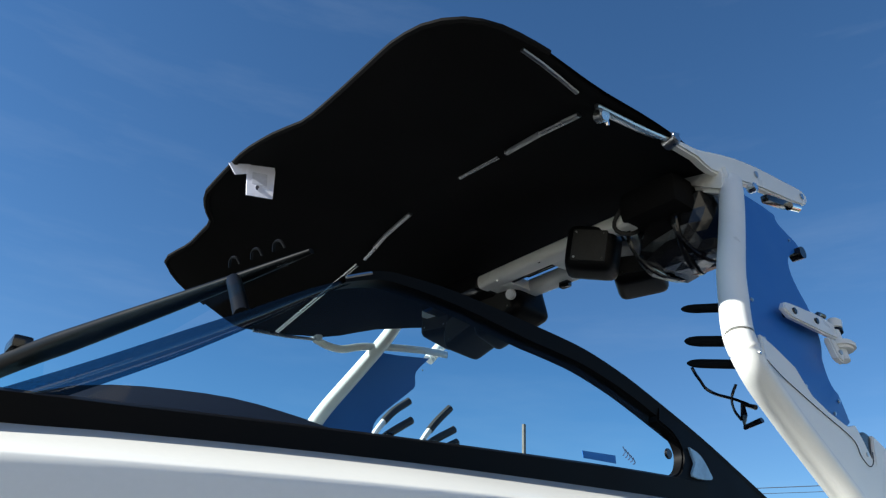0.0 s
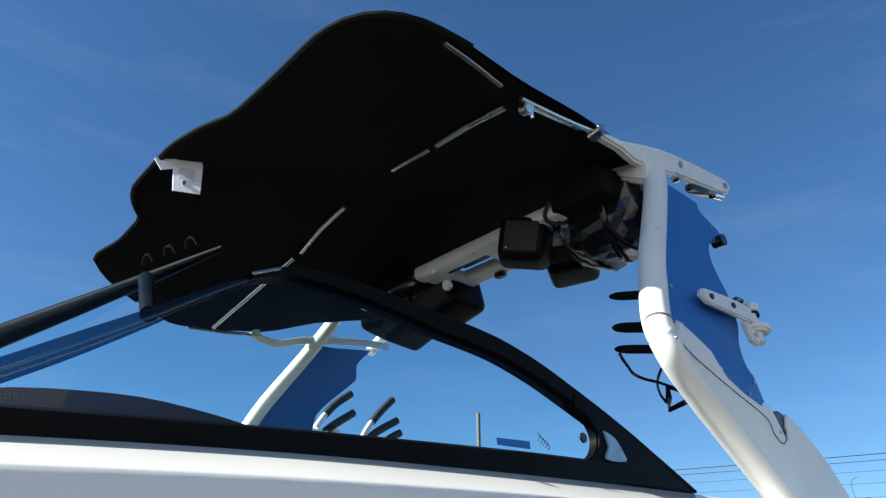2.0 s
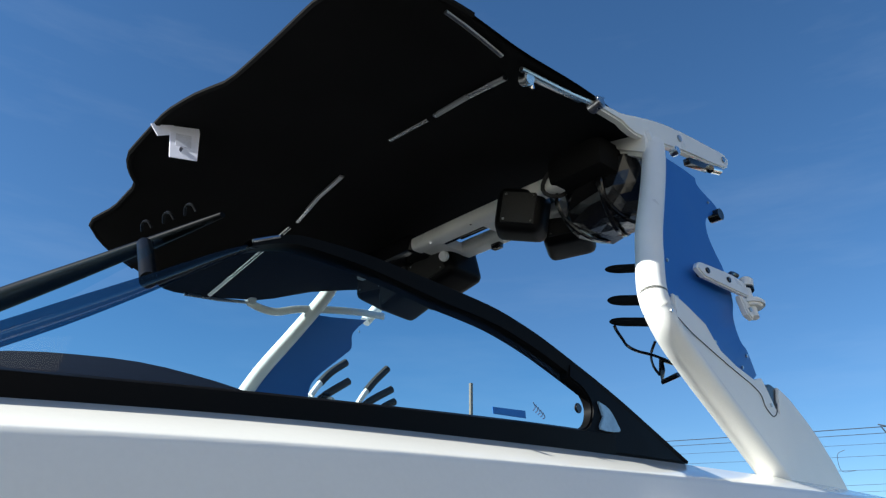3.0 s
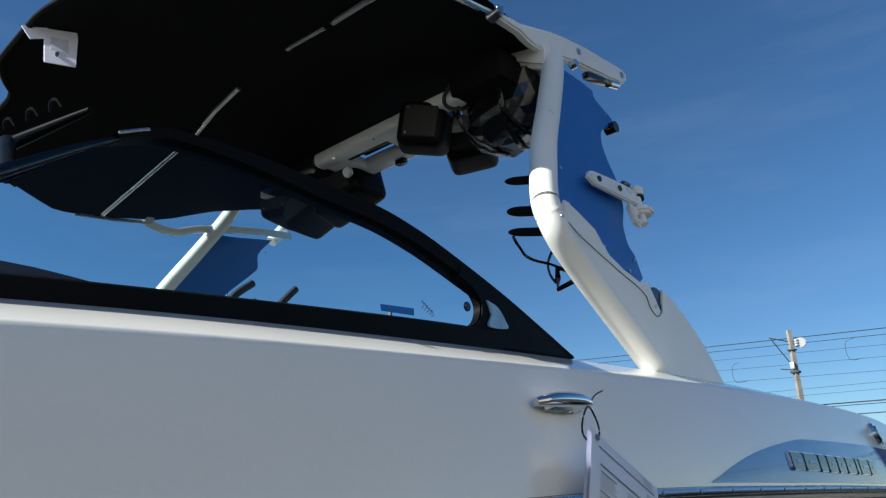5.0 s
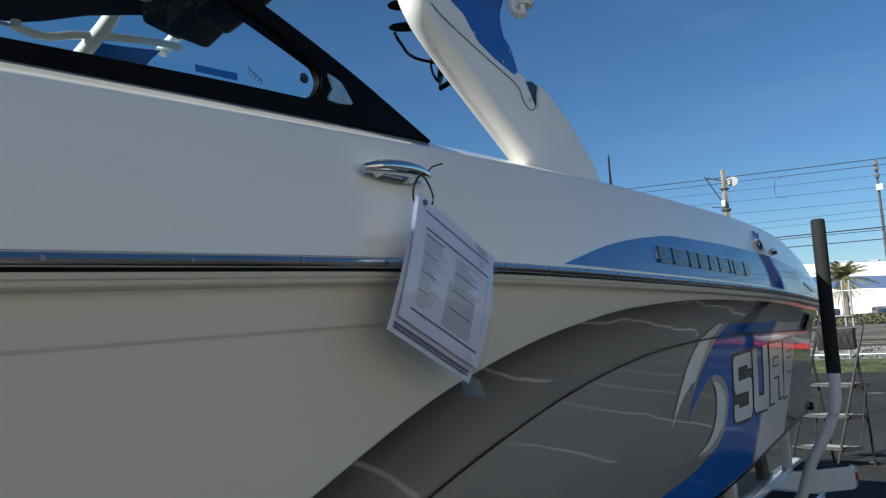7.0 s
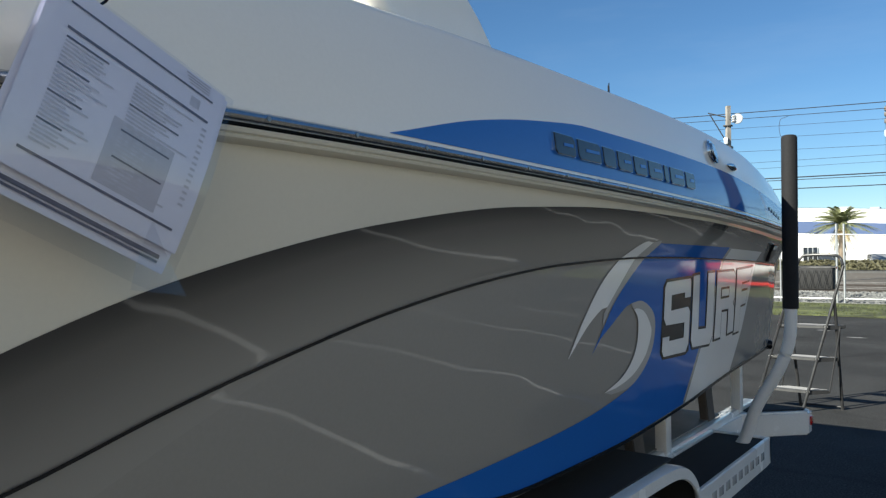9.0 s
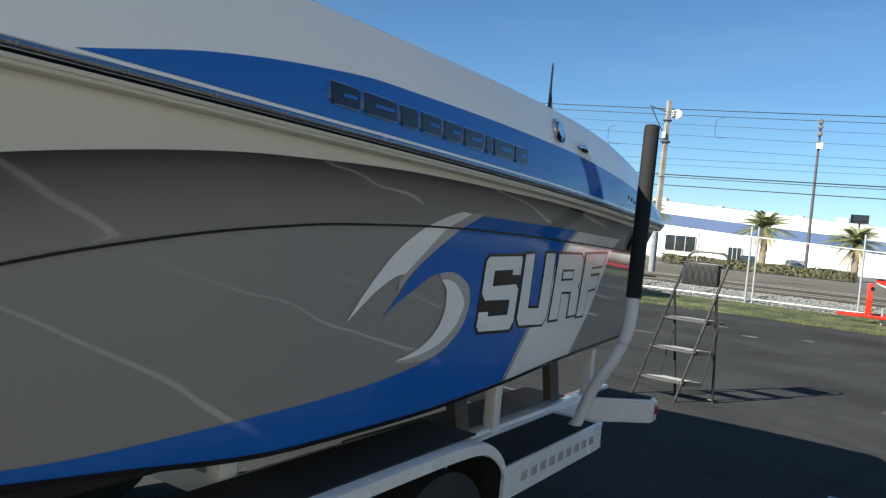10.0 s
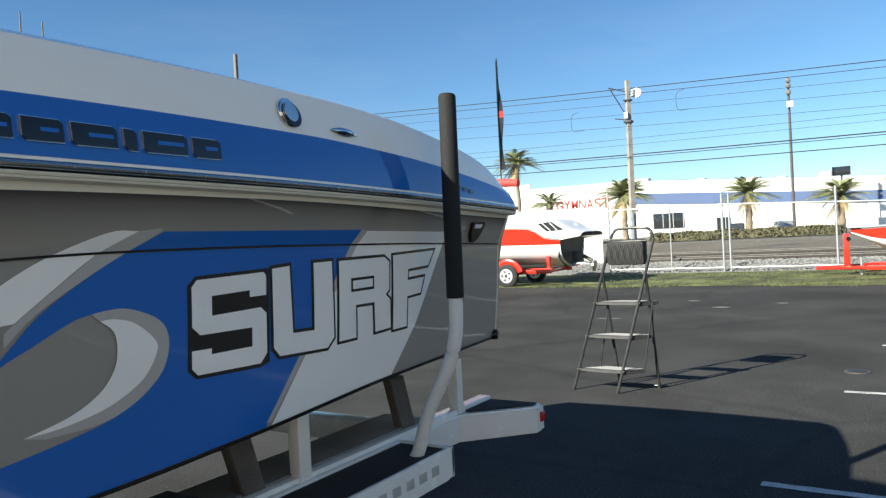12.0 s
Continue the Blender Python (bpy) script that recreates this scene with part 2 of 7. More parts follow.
def weather(m, stain_scale, stain, crack_scale, crack, speck):
    """Adds oil stains, sealed cracks and bright aggregate to a ground material's colour."""
    nodes, links = m.node_tree.nodes, m.node_tree.links
    b = nodes["Principled BSDF"]
    was = b.inputs["Base Color"].links[0].from_socket
    tc = nodes.new("ShaderNodeTexCoord")
    warp, big, vor, fine = nodes.new("ShaderNodeTexNoise"), nodes.new("ShaderNodeTexNoise"), nodes.new("ShaderNodeTexVoronoi"), nodes.new("ShaderNodeTexNoise")
    warp.inputs["Scale"].default_value, warp.inputs["Detail"].default_value = 1.3, 4
    big.inputs["Scale"].default_value, big.inputs["Detail"].default_value, big.inputs["Roughness"].default_value = stain_scale, 7, 0.65
    fine.inputs["Scale"].default_value, fine.inputs["Detail"].default_value = 38, 2
    vor.feature = "DISTANCE_TO_EDGE"
    vor.inputs["Scale"].default_value = crack_scale
    mixv = nodes.new("ShaderNodeMixRGB")
    mixv.inputs["Fac"].default_value = 0.25
    links.new(tc.outputs["Object"], warp.inputs["Vector"])
    links.new(tc.outputs["Object"], big.inputs["Vector"])
    links.new(tc.outputs["Object"], fine.inputs["Vector"])
    links.new(tc.outputs["Object"], mixv.inputs["Color1"])
    links.new(warp.outputs["Color"], mixv.inputs["Color2"])
    links.new(mixv.outputs["Color"], vor.inputs["Vector"])
    last = was
    for tex, sock, lo, hi, a, b2 in ((big, "Fac", 0.38, 0.62, 1 - stain, 1 + stain * 0.7), (vor, "Distance", 0.0, 0.012, 1 - crack, 1.0), (fine, "Fac", 0.60, 0.72, 1.0, 1 + speck)):
        mr, mul = nodes.new("ShaderNodeMapRange"), nodes.new("ShaderNodeVectorMath")
        mul.operation = "SCALE"
        mr.inputs["From Min"].default_value, mr.inputs["From Max"].default_value = lo, hi
        mr.inputs["To Min"].default_value, mr.inputs["To Max"].default_value = a, b2
        links.new(tex.outputs[sock], mr.inputs["Value"])
        links.new(last, mul.inputs[0])
        links.new(mr.outputs["Result"], mul.inputs["Scale"])
        last = mul.outputs["Vector"]
    links.new(last, b.inputs["Base Color"])


weather(ASPHALT, 0.55, 0.22, 0.22, 0.18, 0.55)
weather(LINE_PAINT, 3.0, 0.18, 1.2, 0.35, -0.4)
weather(GRASS_GROUND, 0.8, 0.4, 0.5, 0.0, 0.4)


# ---- builders ----
def part(name, bm, mat, parent=None, label="", smooth=True):
    """Links a bmesh as one mesh object under a thing or a part."""
    me = bpy.data.meshes.new(name)
    bmesh.ops.recalc_face_normals(bm, faces=bm.faces)
    bm.to_mesh(me)
    bm.free()
    if smooth:
        for p in me.polygons:
            p.use_smooth = True
        me.set_sharp_from_angle(angle=radians(38))
    for m in mat if isinstance(mat, (list, tuple)) else (mat,):
        me.materials.append(m)
    ob = new(name, me)
    if parent is not None:
        ob.parent = parent
        ob.matrix_parent_inverse = parent.matrix_basis.inverted()
    if label:
        tagged(ob, label)
    return ob


def thing(name, label, category, at=(0, 0, 0), group="", kind=""):
    ob = new(name)
    ob.empty_display_size = 0.05
    ob.matrix_basis = Matrix.Translation(at)
    return tagged(ob, label, category, group, kind)


def structure(name, bm, mat, label, category, smooth=True):
    return tagged(part(name, bm, mat, None, "", smooth), label, category, "", "structure")


def lerp_table(rows):
    """A smooth curve through (x, value) rows, by monotone cubic steps."""
    xs, ys = [r[0] for r in rows], [r[1] for r in rows]
    n = len(xs)
    d = [(ys[i + 1] - ys[i]) / (xs[i + 1] - xs[i]) for i in range(n - 1)]
    m = [d[0]] + [0 if d[i - 1] * d[i] <= 0 else 2 * d[i - 1] * d[i] / (d[i - 1] + d[i]) for i in range(1, n - 1)] + [d[-1]]

    def f(x):
        if x <= xs[0]:
            return ys[0] + (x - xs[0]) * m[0]
        if x >= xs[-1]:
            return ys[-1] + (x - xs[-1]) * m[-1]
        i = max(k for k in range(n - 1) if xs[k] <= x)
        h = xs[i + 1] - xs[i]
        t = (x - xs[i]) / h
        return ys[i] * (1 + 2 * t) * (1 - t) ** 2 + h * m[i] * t * (1 - t) ** 2 + ys[i + 1] * t * t * (3 - 2 * t) + h * m[i + 1] * t * t * (t - 1)
    return f


def grid(fn, us, vs, bm=None, close=False):
    """Faces over fn(u, v) for rows of u and v."""
    bm = bm or bmesh.new()
    rows = [[bm.verts.new(fn(u, v)) for v in vs] for u in us]
    for i in range(len(us) - 1):
        for j in range(len(vs) - 1):
            bm.faces.new((rows[i][j], rows[i + 1][j], rows[i + 1][j + 1], rows[i][j + 1]))
        if close:
            bm.faces.new((rows[i][-1], rows[i + 1][-1], rows[i + 1][0], rows[i][0]))
    return bm


def spaced(a, b, n):
    return [a + (b - a) * i / (n - 1) for i in range(n)]


def spline(pts, steps=6, closed=False):
    """A Catmull-Rom line through points."""
    pts = [Vector(p) for p in pts]
    n, out = len(pts), []
    for i in range(n if closed else n - 1):
        p0, p1, p2, p3 = (pts[(i - 1) % n] if closed or i else pts[0] * 2 - pts[1], pts[i], pts[(i + 1) % n],
                          pts[(i + 2) % n] if closed or i + 2 < n else pts[-1] * 2 - pts[-2])
        for k in range(steps):
            t = k / steps
            out.append(0.5 * (2 * p1 + (p2 - p0) * t + (2 * p0 - 5 * p1 + 4 * p2 - p3) * t * t + (3 * p1 - p0 - 3 * p2 + p3) * t ** 3))
    return out if closed else out + [pts[-1]]


def tube(pts, radius, sides=10, bm=None, flat=1.0, caps=True, up=(0, 0, 1)):
    """A round bar along points; radius may be a function of 0..1, flat squeezes it along up."""
    bm = bm or bmesh.new()
    pts = [Vector(p) for p in pts]
    rings = []
    for i, p in enumerate(pts):
        d = (pts[min(i + 1, len(pts) - 1)] - pts[max(i - 1, 0)]).normalized()
        ref = Vector(up) if abs(d.dot(Vector(up))) < 0.95 else Vector((1, 0, 0))
        a = d.cross(ref).normalized()
        b = a.cross(d).normalized()
        r = radius(i / max(1, len(pts) - 1)) if callable(radius) else radius
        rings.append([bm.verts.new(p + r * (math.cos(w) * a + flat * math.sin(w) * b)) for w in (2 * math.pi * k / sides for k in range(sides))])
    for r0, r1 in zip(rings, rings[1:]):
        for k in range(sides):
            bm.faces.new((r0[k], r0[(k + 1) % sides], r1[(k + 1) % sides], r1[k]))
    if caps:
        bm.faces.new(rings[0][::-1])
        bm.faces.new(rings[-1])
    return bm


def box(size, centre, bm=None, bevel=0.0, turn=None, segments=2):
    """A block with eased edges."""
    one = bmesh.new()
    bmesh.ops.create_cube(one, size=1.0)
    bmesh.ops.scale(one, vec=size, verts=one.verts)
    if bevel:
        bmesh.ops.bevel(one, geom=list(one.edges), offset=bevel, segments=segments, affect="EDGES", profile=0.6)
    if turn is not None:
        bmesh.ops.transform(one, matrix=turn, verts=one.verts)
    bmesh.ops.translate(one, vec=centre, verts=one.verts)
    return join(one, bm)


def join(one, bm):
    if bm is None:
        return one
    me = bpy.data.meshes.new("scratch")
    one.to_mesh(me)
    one.free()
    bm.from_mesh(me)
    bpy.data.meshes.remove(me)
    return bm


def disc(radius, depth, at, axis=(0, 0, 1), sides=20, bm=None, bevel=0.0, top=None):
    """A short cylinder centred at a place, along axis."""
    one = bmesh.new()
    bmesh.ops.create_cone(one, cap_ends=True, segments=sides, radius1=radius, radius2=radius if top is None else top, depth=depth)
    if bevel:
        rim = [e for e in one.edges if abs(e.verts[0].co.z - e.verts[1].co.z) < 1e-6]
        bmesh.ops.bevel(one, geom=rim, offset=bevel, segments=2, affect="EDGES")
    m = Vector(axis).to_track_quat("Z", "Y").to_matrix().to_4x4()
    bmesh.ops.transform(one, matrix=Matrix.Translation(at) @ m, verts=one.verts)
    return join(one, bm)


def plate(outline, thick, place, bm=None, bevel=0.0, segments=2):
    """A flat plate from a 2D outline, thick along its normal; place maps (a, b, c) to the world."""
    one = bmesh.new()
    f = one.faces.new([one.verts.new((a, b, -thick / 2)) for a, b in outline])
    up = bmesh.ops.extrude_face_region(one, geom=[f])
    bmesh.ops.translate(one, vec=(0, 0, thick), verts=[v for v in up["geom"] if isinstance(v, bmesh.types.BMVert)])
    bmesh.ops.recalc_face_normals(one, faces=one.faces)
    if bevel:
        rim = [e for e in one.edges if abs(e.verts[0].co.z - e.verts[1].co.z) < 1e-6]
        bmesh.ops.bevel(one, geom=rim, offset=bevel, segments=segments, affect="EDGES")
    bmesh.ops.triangulate(one, faces=[f for f in one.faces if len(f.verts) > 4])
    for v in one.verts:
        v.co = place(*v.co)
    return join(one, bm)


# ---- ground ----
def slab(name, x0, x1, y0, y1, top, depth, mat, label, category, nx=2, ny=2):
    bm = bmesh.new()
    box((x1 - x0, y1 - y0, depth), ((x0 + x1) / 2, (y0 + y1) / 2, top - depth / 2), bm)
    return structure(name, bm, mat, label, category, False)


bm = bmesh.new()
bmesh.ops.create_grid(bm, x_segments=8, y_segments=8, size=1500)
bmesh.ops.translate(bm, vec=(0, 0, -0.05), verts=bm.verts)
structure("ground", bm, FAR_GROUND, "dusty open ground reaching to the horizon", "ground", False)
slab("pavement", -45, 16.6, -40, 40, 0.0, 0.045, ASPHALT, "worn grey asphalt of the boat yard", "pavement")
# unseen pale wall behind the walk, added to bounce sunlight onto the shaded hull
slab("bounce_wall", -32, -3.5, -10.3, -10.0, 6.8, 6.8, BOUNCE_CREAM, "unseen pale wall added to bounce fill light onto the hull", "wall")
slab("grass_verge", 16.6, 21.9, -40, 40, 0.015, 0.06, GRASS_GROUND, "patchy green verge beside the yard", "grass")
slab("ballast", 21.9, 37.0, -80, 80, 0.03, 0.07, GRAVEL, "grey stone ballast of the railway", "gravel")
slab("road", 37.0, 62.0, -150, 150, 0.01, 0.05, ROAD, "asphalt street beyond the railway", "road")


# ---- the boat's form ----
half_beam = lerp_table([(-7.2, 0.30), (-7.05, 0.72), (-6.8, 1.0), (-6.4, 1.20), (-5.8, 1.295), (-5.0, 1.305), (-3.4, 1.30), (-2.1, 1.283), (-1.2, 1.25), (0.0, 1.18)])
rub_z = lerp_table([(-7.2, 1.93), (-6.4, 1.895), (-5.6, 1.907), (-4.3, 1.934), (-3.2, 1.922), (-2.1, 1.902), (-1.2, 1.877), (0.0, 1.828)])
crest_z = lerp_table([(-7.2, 2.04), (-6.6, 2.10), (-5.9, 2.170), (-5.3, 2.210), (-4.3, 2.25), (-3.4, 2.27), (-2.4, 2.272), (-1.62, 2.258), (-1.18, 2.232), (-0.79, 2.185), (-0.37, 2.113), (-0.14, 2.035), (0.0, 1.95)])
bevel_z = lerp_table([(-7.2, 0.045), (-5.5, 0.051), (-5.0, 0.052), (-4.6, 0.050), (-4.2, 0.047), (-3.4, 0.042), (-1.5, 0.035), (0.0, 0.03)])
knuckle_z = lerp_table([(-7.2, 1.2), (-5.6, 1.2), (-4.663, 1.388), (-4.42, 1.458), (-4.2, 1.513), (-3.86, 1.584), (-3.46, 1.64), (-3.1, 1.669), (-2.5, 1.685), (-1.1, 1.66), (0.0, 1.622)])
chine_z = lerp_table([(-7.2, 1.60), (-6.4, 1.42), (-5.0, 1.24), (-3.8, 1.09), (-3.2, 1.025), (-2.6, 1.018), (-2.0, 1.038), (-1.1, 1.080), (0.0, 1.095)])
keel_z = lerp_table([(-7.2, 1.55), (-6.6, 1.15), (-5.8, 0.92), (-4.5, 0.80), (-2.0, 0.76), (0.0, 0.75)])


def inset(x, z):
    """How far the hull side lies inside the rub rail at a height."""
    zr, zk, zc = rub_z(x) - 0.04, knuckle_z(x), chine_z(x)
    if z >= zk:
        t = (zr - z) / max(0.05, zr - zk)
        return 0.03 + 0.072 * min(1, max(0, t)) ** 1.15
    t = min(1.2, (zk - z) / max(0.05, zk - zc))
    return 0.102 + 0.03 * t + 0.02 * t * t


def hull_y(x, z):
    taper = 1 + 0.25 * max(0, (-5.9 - x)) 
    return -(half_beam(x) - inset(x, z) * taper - 0.02 * max(0, (x + 2.2) / 2.2) ** 2)


def deck_y(x, z):
    """The deck's side above the rub rail."""
    t = max(0.0, (z - rub_z(x)) / (crest_z(x) - bevel_z(x) - rub_z(x)))
    return -(half_beam(x) - 0.012 * t - 0.05 * min(t, 1.15) ** 2)


XS = spaced(-7.2, 0.0, 73)
boat = thing("motor_boat", "white grey and blue wakesurf boat standing on its trailer", "boat", (-3.5, 0, 0.75))


def side_strip(fn, zs_of, sign=1):
    return lambda x, k: Vector((x, sign * fn(x, zs_of(x, k)), zs_of(x, k)))


hull_bm = bmesh.new()
for s in (1, -1):
    grid(side_strip(hull_y, lambda x, k: chine_z(x) + (knuckle_z(x) - chine_z(x)) * k if k <= 1 else knuckle_z(x) + (rub_z(x) - 0.03 - knuckle_z(x)) * (k - 1), s), XS, spaced(0, 2, 13), hull_bm)
    grid(lambda x, k, s=s: Vector((x, s * hull_y(x, chine_z(x)) * (1 - k) , chine_z(x) + (keel_z(x) - chine_z(x)) * (k ** 0.9))), XS, spaced(0, 1, 7), hull_bm)
# transom
for s in (1, -1):
    grid(lambda u, k, s=s: Vector((0.0 + 0.02 * k, s * hull_y(0, keel_z(0) + (rub_z(0) - 0.03 - keel_z(0)) * max(k, 0.32)) * u * min(1, k / 0.32 + 1e-3), keel_z(0) + (rub_z(0) - 0.03 - keel_z(0)) * k)), spaced(0, 1, 7), spaced(0, 1, 9), hull_bm)
bmesh.ops.remove_doubles(hull_bm, verts=hull_bm.verts, dist=0.003)
hull = part("hull", hull_bm, GEL_CREAM, boat, "glossy off-white hull side")

deck_bm = bmesh.new()
DK = [0, 0.12, 0.25, 0.4, 0.55, 0.7, 0.82, 0.9, 0.96, 1.0]


def deck_section(x, k, s):
    """Side, then an eased shoulder, a sloping top and a flat inner ledge."""
    zr, ze, zc = rub_z(x), crest_z(x) - bevel_z(x), crest_z(x)
    if k <= 1:
        z = zr + (ze - zr) * k
        return Vector((x, s * deck_y(x, z), z))
    edge = -deck_y(x, ze)
    w, h = ((0.004, 0.06), (0.011, 0.13), (0.10, 0.97), (0.112, 1.0), (0.16, 1.0))[round(k) - 2]
    return Vector((x, -s * max(0.02, edge - w), ze + (zc - ze) * h))


for s in (1, -1):
    grid(lambda x, k, s=s: deck_section(x, k, s), XS, DK + [2, 3, 4, 5, 6], deck_bm)
# closed top over bow, between the gunwales and aft
for a, b in ((-7.2, -6.1), (-2.75, 0.0)):
    grid(lambda x, k: Vector((x, (half_beam(x) - 0.20) * k if half_beam(x) > 0.3 else 0.02 * k, crest_z(x) - 0.0 + 0.03 * (1 - k * k))), spaced(a, b, 16), spaced(-1, 1, 9), deck_bm)
grid(lambda u, k: Vector((0.0, u * (-deck_y(0, rub_z(0) + (crest_z(0) - bevel_z(0) - rub_z(0)) * k) - 0.06 * max(0, k - 0.7)), rub_z(0) - 0.03 + (crest_z(0) - rub_z(0) + 0.03) * k)), spaced(-1, 1, 9), spaced(0, 1, 4), deck_bm)
bmesh.ops.remove_doubles(deck_bm, verts=deck_bm.verts, dist=0.003)
deck = part("deck", deck_bm, GEL_WHITE, boat, "white moulded deck with rolled edge")

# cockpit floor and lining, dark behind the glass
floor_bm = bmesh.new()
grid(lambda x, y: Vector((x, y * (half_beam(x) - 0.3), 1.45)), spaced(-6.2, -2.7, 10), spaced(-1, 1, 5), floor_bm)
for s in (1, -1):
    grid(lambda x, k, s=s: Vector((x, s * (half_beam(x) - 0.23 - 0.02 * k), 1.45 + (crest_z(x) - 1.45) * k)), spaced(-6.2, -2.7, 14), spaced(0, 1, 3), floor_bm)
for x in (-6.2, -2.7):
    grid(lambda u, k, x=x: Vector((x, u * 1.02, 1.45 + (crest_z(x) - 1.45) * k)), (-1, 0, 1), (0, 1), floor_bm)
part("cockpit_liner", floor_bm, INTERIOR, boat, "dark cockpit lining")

# rub rail: pale flange, black channel and a steel insert with screws
for s in (1, -1):
    flange = bmesh.new()
    prof = [(-0.03, -0.022), (0.003, -0.0245), (0.006, -0.0285), (0.004, -0.033), (-0.002, -0.0355), (0.001, -0.038), (-0.001, -0.042), (-0.008, -0.045), (-0.04, -0.048)]
    grid(lambda x, k, s=s: Vector((x, s * -(half_beam(x) + prof[k][0]), rub_z(x) + prof[k][1])), XS, range(9), flange)
    part("hull_flange", flange, GEL_CREAM, boat, "ribbed off-white flange under the rub rail")
    rail = bmesh.new()
    prof1 = [(-0.02, 0.004), (0.003, 0.003), (0.006, 0.001), (0.006, -0.022), (0.003, -0.0245), (-0.02, -0.025)]
    grid(lambda x, k, s=s: Vector((x, s * -(half_beam(x) + prof1[k][0]), rub_z(x) + prof1[k][1])), XS, range(6), rail)
    rub = part("rub_rail", rail, BLACK_TRIM, boat, "black rub rail with a bright steel insert")
    steel = bmesh.new()
    prof2 = [(0.003, 0.0025), (0.010, 0.0015), (0.0155, -0.003), (0.018, -0.0085), (0.0165, -0.014), (0.012, -0.018), (0.004, -0.0195)]
    grid(lambda x, k, s=s: Vector((x, s * -(half_beam(x) + prof2[k][0]), rub_z(x) + prof2[k][1])), XS, range(7), steel)
    insert = part("rail_insert", steel, RAIL_STEEL, rub, "bright steel rail insert")
    for i in range(30):
        x = -6.15 + 0.205 * i
        if x < -0.1:
            part("screw", disc(0.0042, 0.003, (x, s * -(half_beam(x) + 0.0180), rub_z(x) - 0.0085), (0, -s, 0), 8), DULL_STEEL, rub)


# ---- graphics on the side ----
def curve2(pts, steps=5):
    return [(p.x, p.y) for p in spline([(a, b, 0) for a, b in pts], steps)]


def grown(outline, d):
    """An outline pushed outward by d."""
    n = len(outline)
    area = sum(outline[i][0] * outline[(i + 1) % n][1] - outline[(i + 1) % n][0] * outline[i][1] for i in range(n))
    sgn = 1 if area > 0 else -1
    out = []
    for i in range(n):
        p, q, r = (Vector(outline[(i + k) % n]) for k in (-1, 0, 1))
        a, b = (q - p).normalized(), (r - q).normalized()
        na, nb = Vector((a.y, -a.x)) * sgn, Vector((b.y, -b.x)) * sgn
        m = na + nb
        m = m / max(0.35, m.dot(na)) if m.length > 1e-6 else na
        v = q + m * d
        out.append((v.x, v.y))
    return out


def decal(name, outline, mat, parent, surface=hull_y, off=0.003, label="", thick=0.0, step=0.06, sign=1):
    """A thin film of an (x, z) outline laid on the boat's side."""
    bm = bmesh.new()
    f = bm.faces.new([bm.verts.new((x, 0, z)) for x, z in outline])
    f.normal_update()
    bmesh.ops.triangulate(bm, faces=[f])
    x0, x1 = min(p[0] for p in outline), max(p[0] for p in outline)
    z0, z1 = min(p[1] for p in outline), max(p[1] for p in outline)
    for i in range(1, int((x1 - x0) / step) + 1):
        bmesh.ops.bisect_plane(bm, geom=bm.verts[:] + bm.edges[:] + bm.faces[:], plane_co=(x0 + i * step, 0, 0), plane_no=(1, 0, 0))
    for i in range(1, int((z1 - z0) / 0.014) + 1):
        bmesh.ops.bisect_plane(bm, geom=bm.verts[:] + bm.edges[:] + bm.faces[:], plane_co=(0, 0, z0 + i * 0.014), plane_no=(0, 0, 1))
    if thick:
        up = bmesh.ops.extrude_face_region(bm, geom=bm.faces[:])
        for v in (g for g in up["geom"] if isinstance(g, bmesh.types.BMVert)):
            v.co.y = -thick
    for v in bm.verts:
        v.co = Vector((v.co.x, sign * (surface(v.co.x, v.co.z) - off + v.co.y), v.co.z))
    return part(name, bm, mat, parent, label)


def ribbon(name, fn_a, fn_b, x0, x1, mat, parent, surface=hull_y, off=0.003, n=60, m=5, label="", sign=1):
    """A film between two lines z = fn(x) on the boat's side; its second texture axis runs from a to b."""
    xs, ks = spaced(x0, x1, n), spaced(0, 1, m)
    bm = grid(lambda x, k: Vector((x, sign * (surface(x, fn_a(x) + (fn_b(x) - fn_a(x)) * k) - off), fn_a(x) + (fn_b(x) - fn_a(x)) * k)), xs, ks)
    uv = bm.loops.layers.uv.new("across")
    bm.verts.index_update()
    for f in bm.faces:
        for l in f.loops:
            l[uv].uv = (l.vert.co.x, ks[l.vert.index % m])
    return part(name, bm, mat, parent, label)


# the grey gelcoat is sprayed with a charcoal fade along its upper edge; its bow end also paints in shade
GEL_FADE = material("grey_gelcoat_with_charcoal_fade", (0.288, 0.271, 0.246), 0.035, coat=0.14, bump=0.0042, bump_scale=3.2, bump_detail=0.7)
_n, _l = GEL_FADE.node_tree.nodes, GEL_FADE.node_tree.links
_uv, _sep, _ramp, _grain, _mulc = _n.new("ShaderNodeUVMap"), _n.new("ShaderNodeSeparateXYZ"), _n.new("ShaderNodeValToRGB"), _n.new("ShaderNodeTexNoise"), _n.new("ShaderNodeMixRGB")
_uv.uv_map = "across"
_l.new(_uv.outputs["UV"], _sep.inputs["Vector"])
_ramp.color_ramp.elements[0].color = (0.325, 0.305, 0.275, 1)
_ramp.color_ramp.elements[1].color = (0.035, 0.034, 0.034, 1)
_ramp.color_ramp.elements[1].position = 1.0
for _at, _shade in ((0.45, 0.74), (0.8, 0.40)):
    _ramp.color_ramp.elements.new(_at).color = (0.325 * _shade, 0.305 * _shade, 0.275 * _shade, 1)
_ramp.color_ramp.interpolation = "B_SPLINE"
_grain.inputs["Scale"].default_value = 1.2
_mulc.blend_type = "MULTIPLY"
_mulc.inputs["Fac"].default_value = 0.08
_l.new(_sep.outputs["Y"], _ramp.inputs["Fac"])
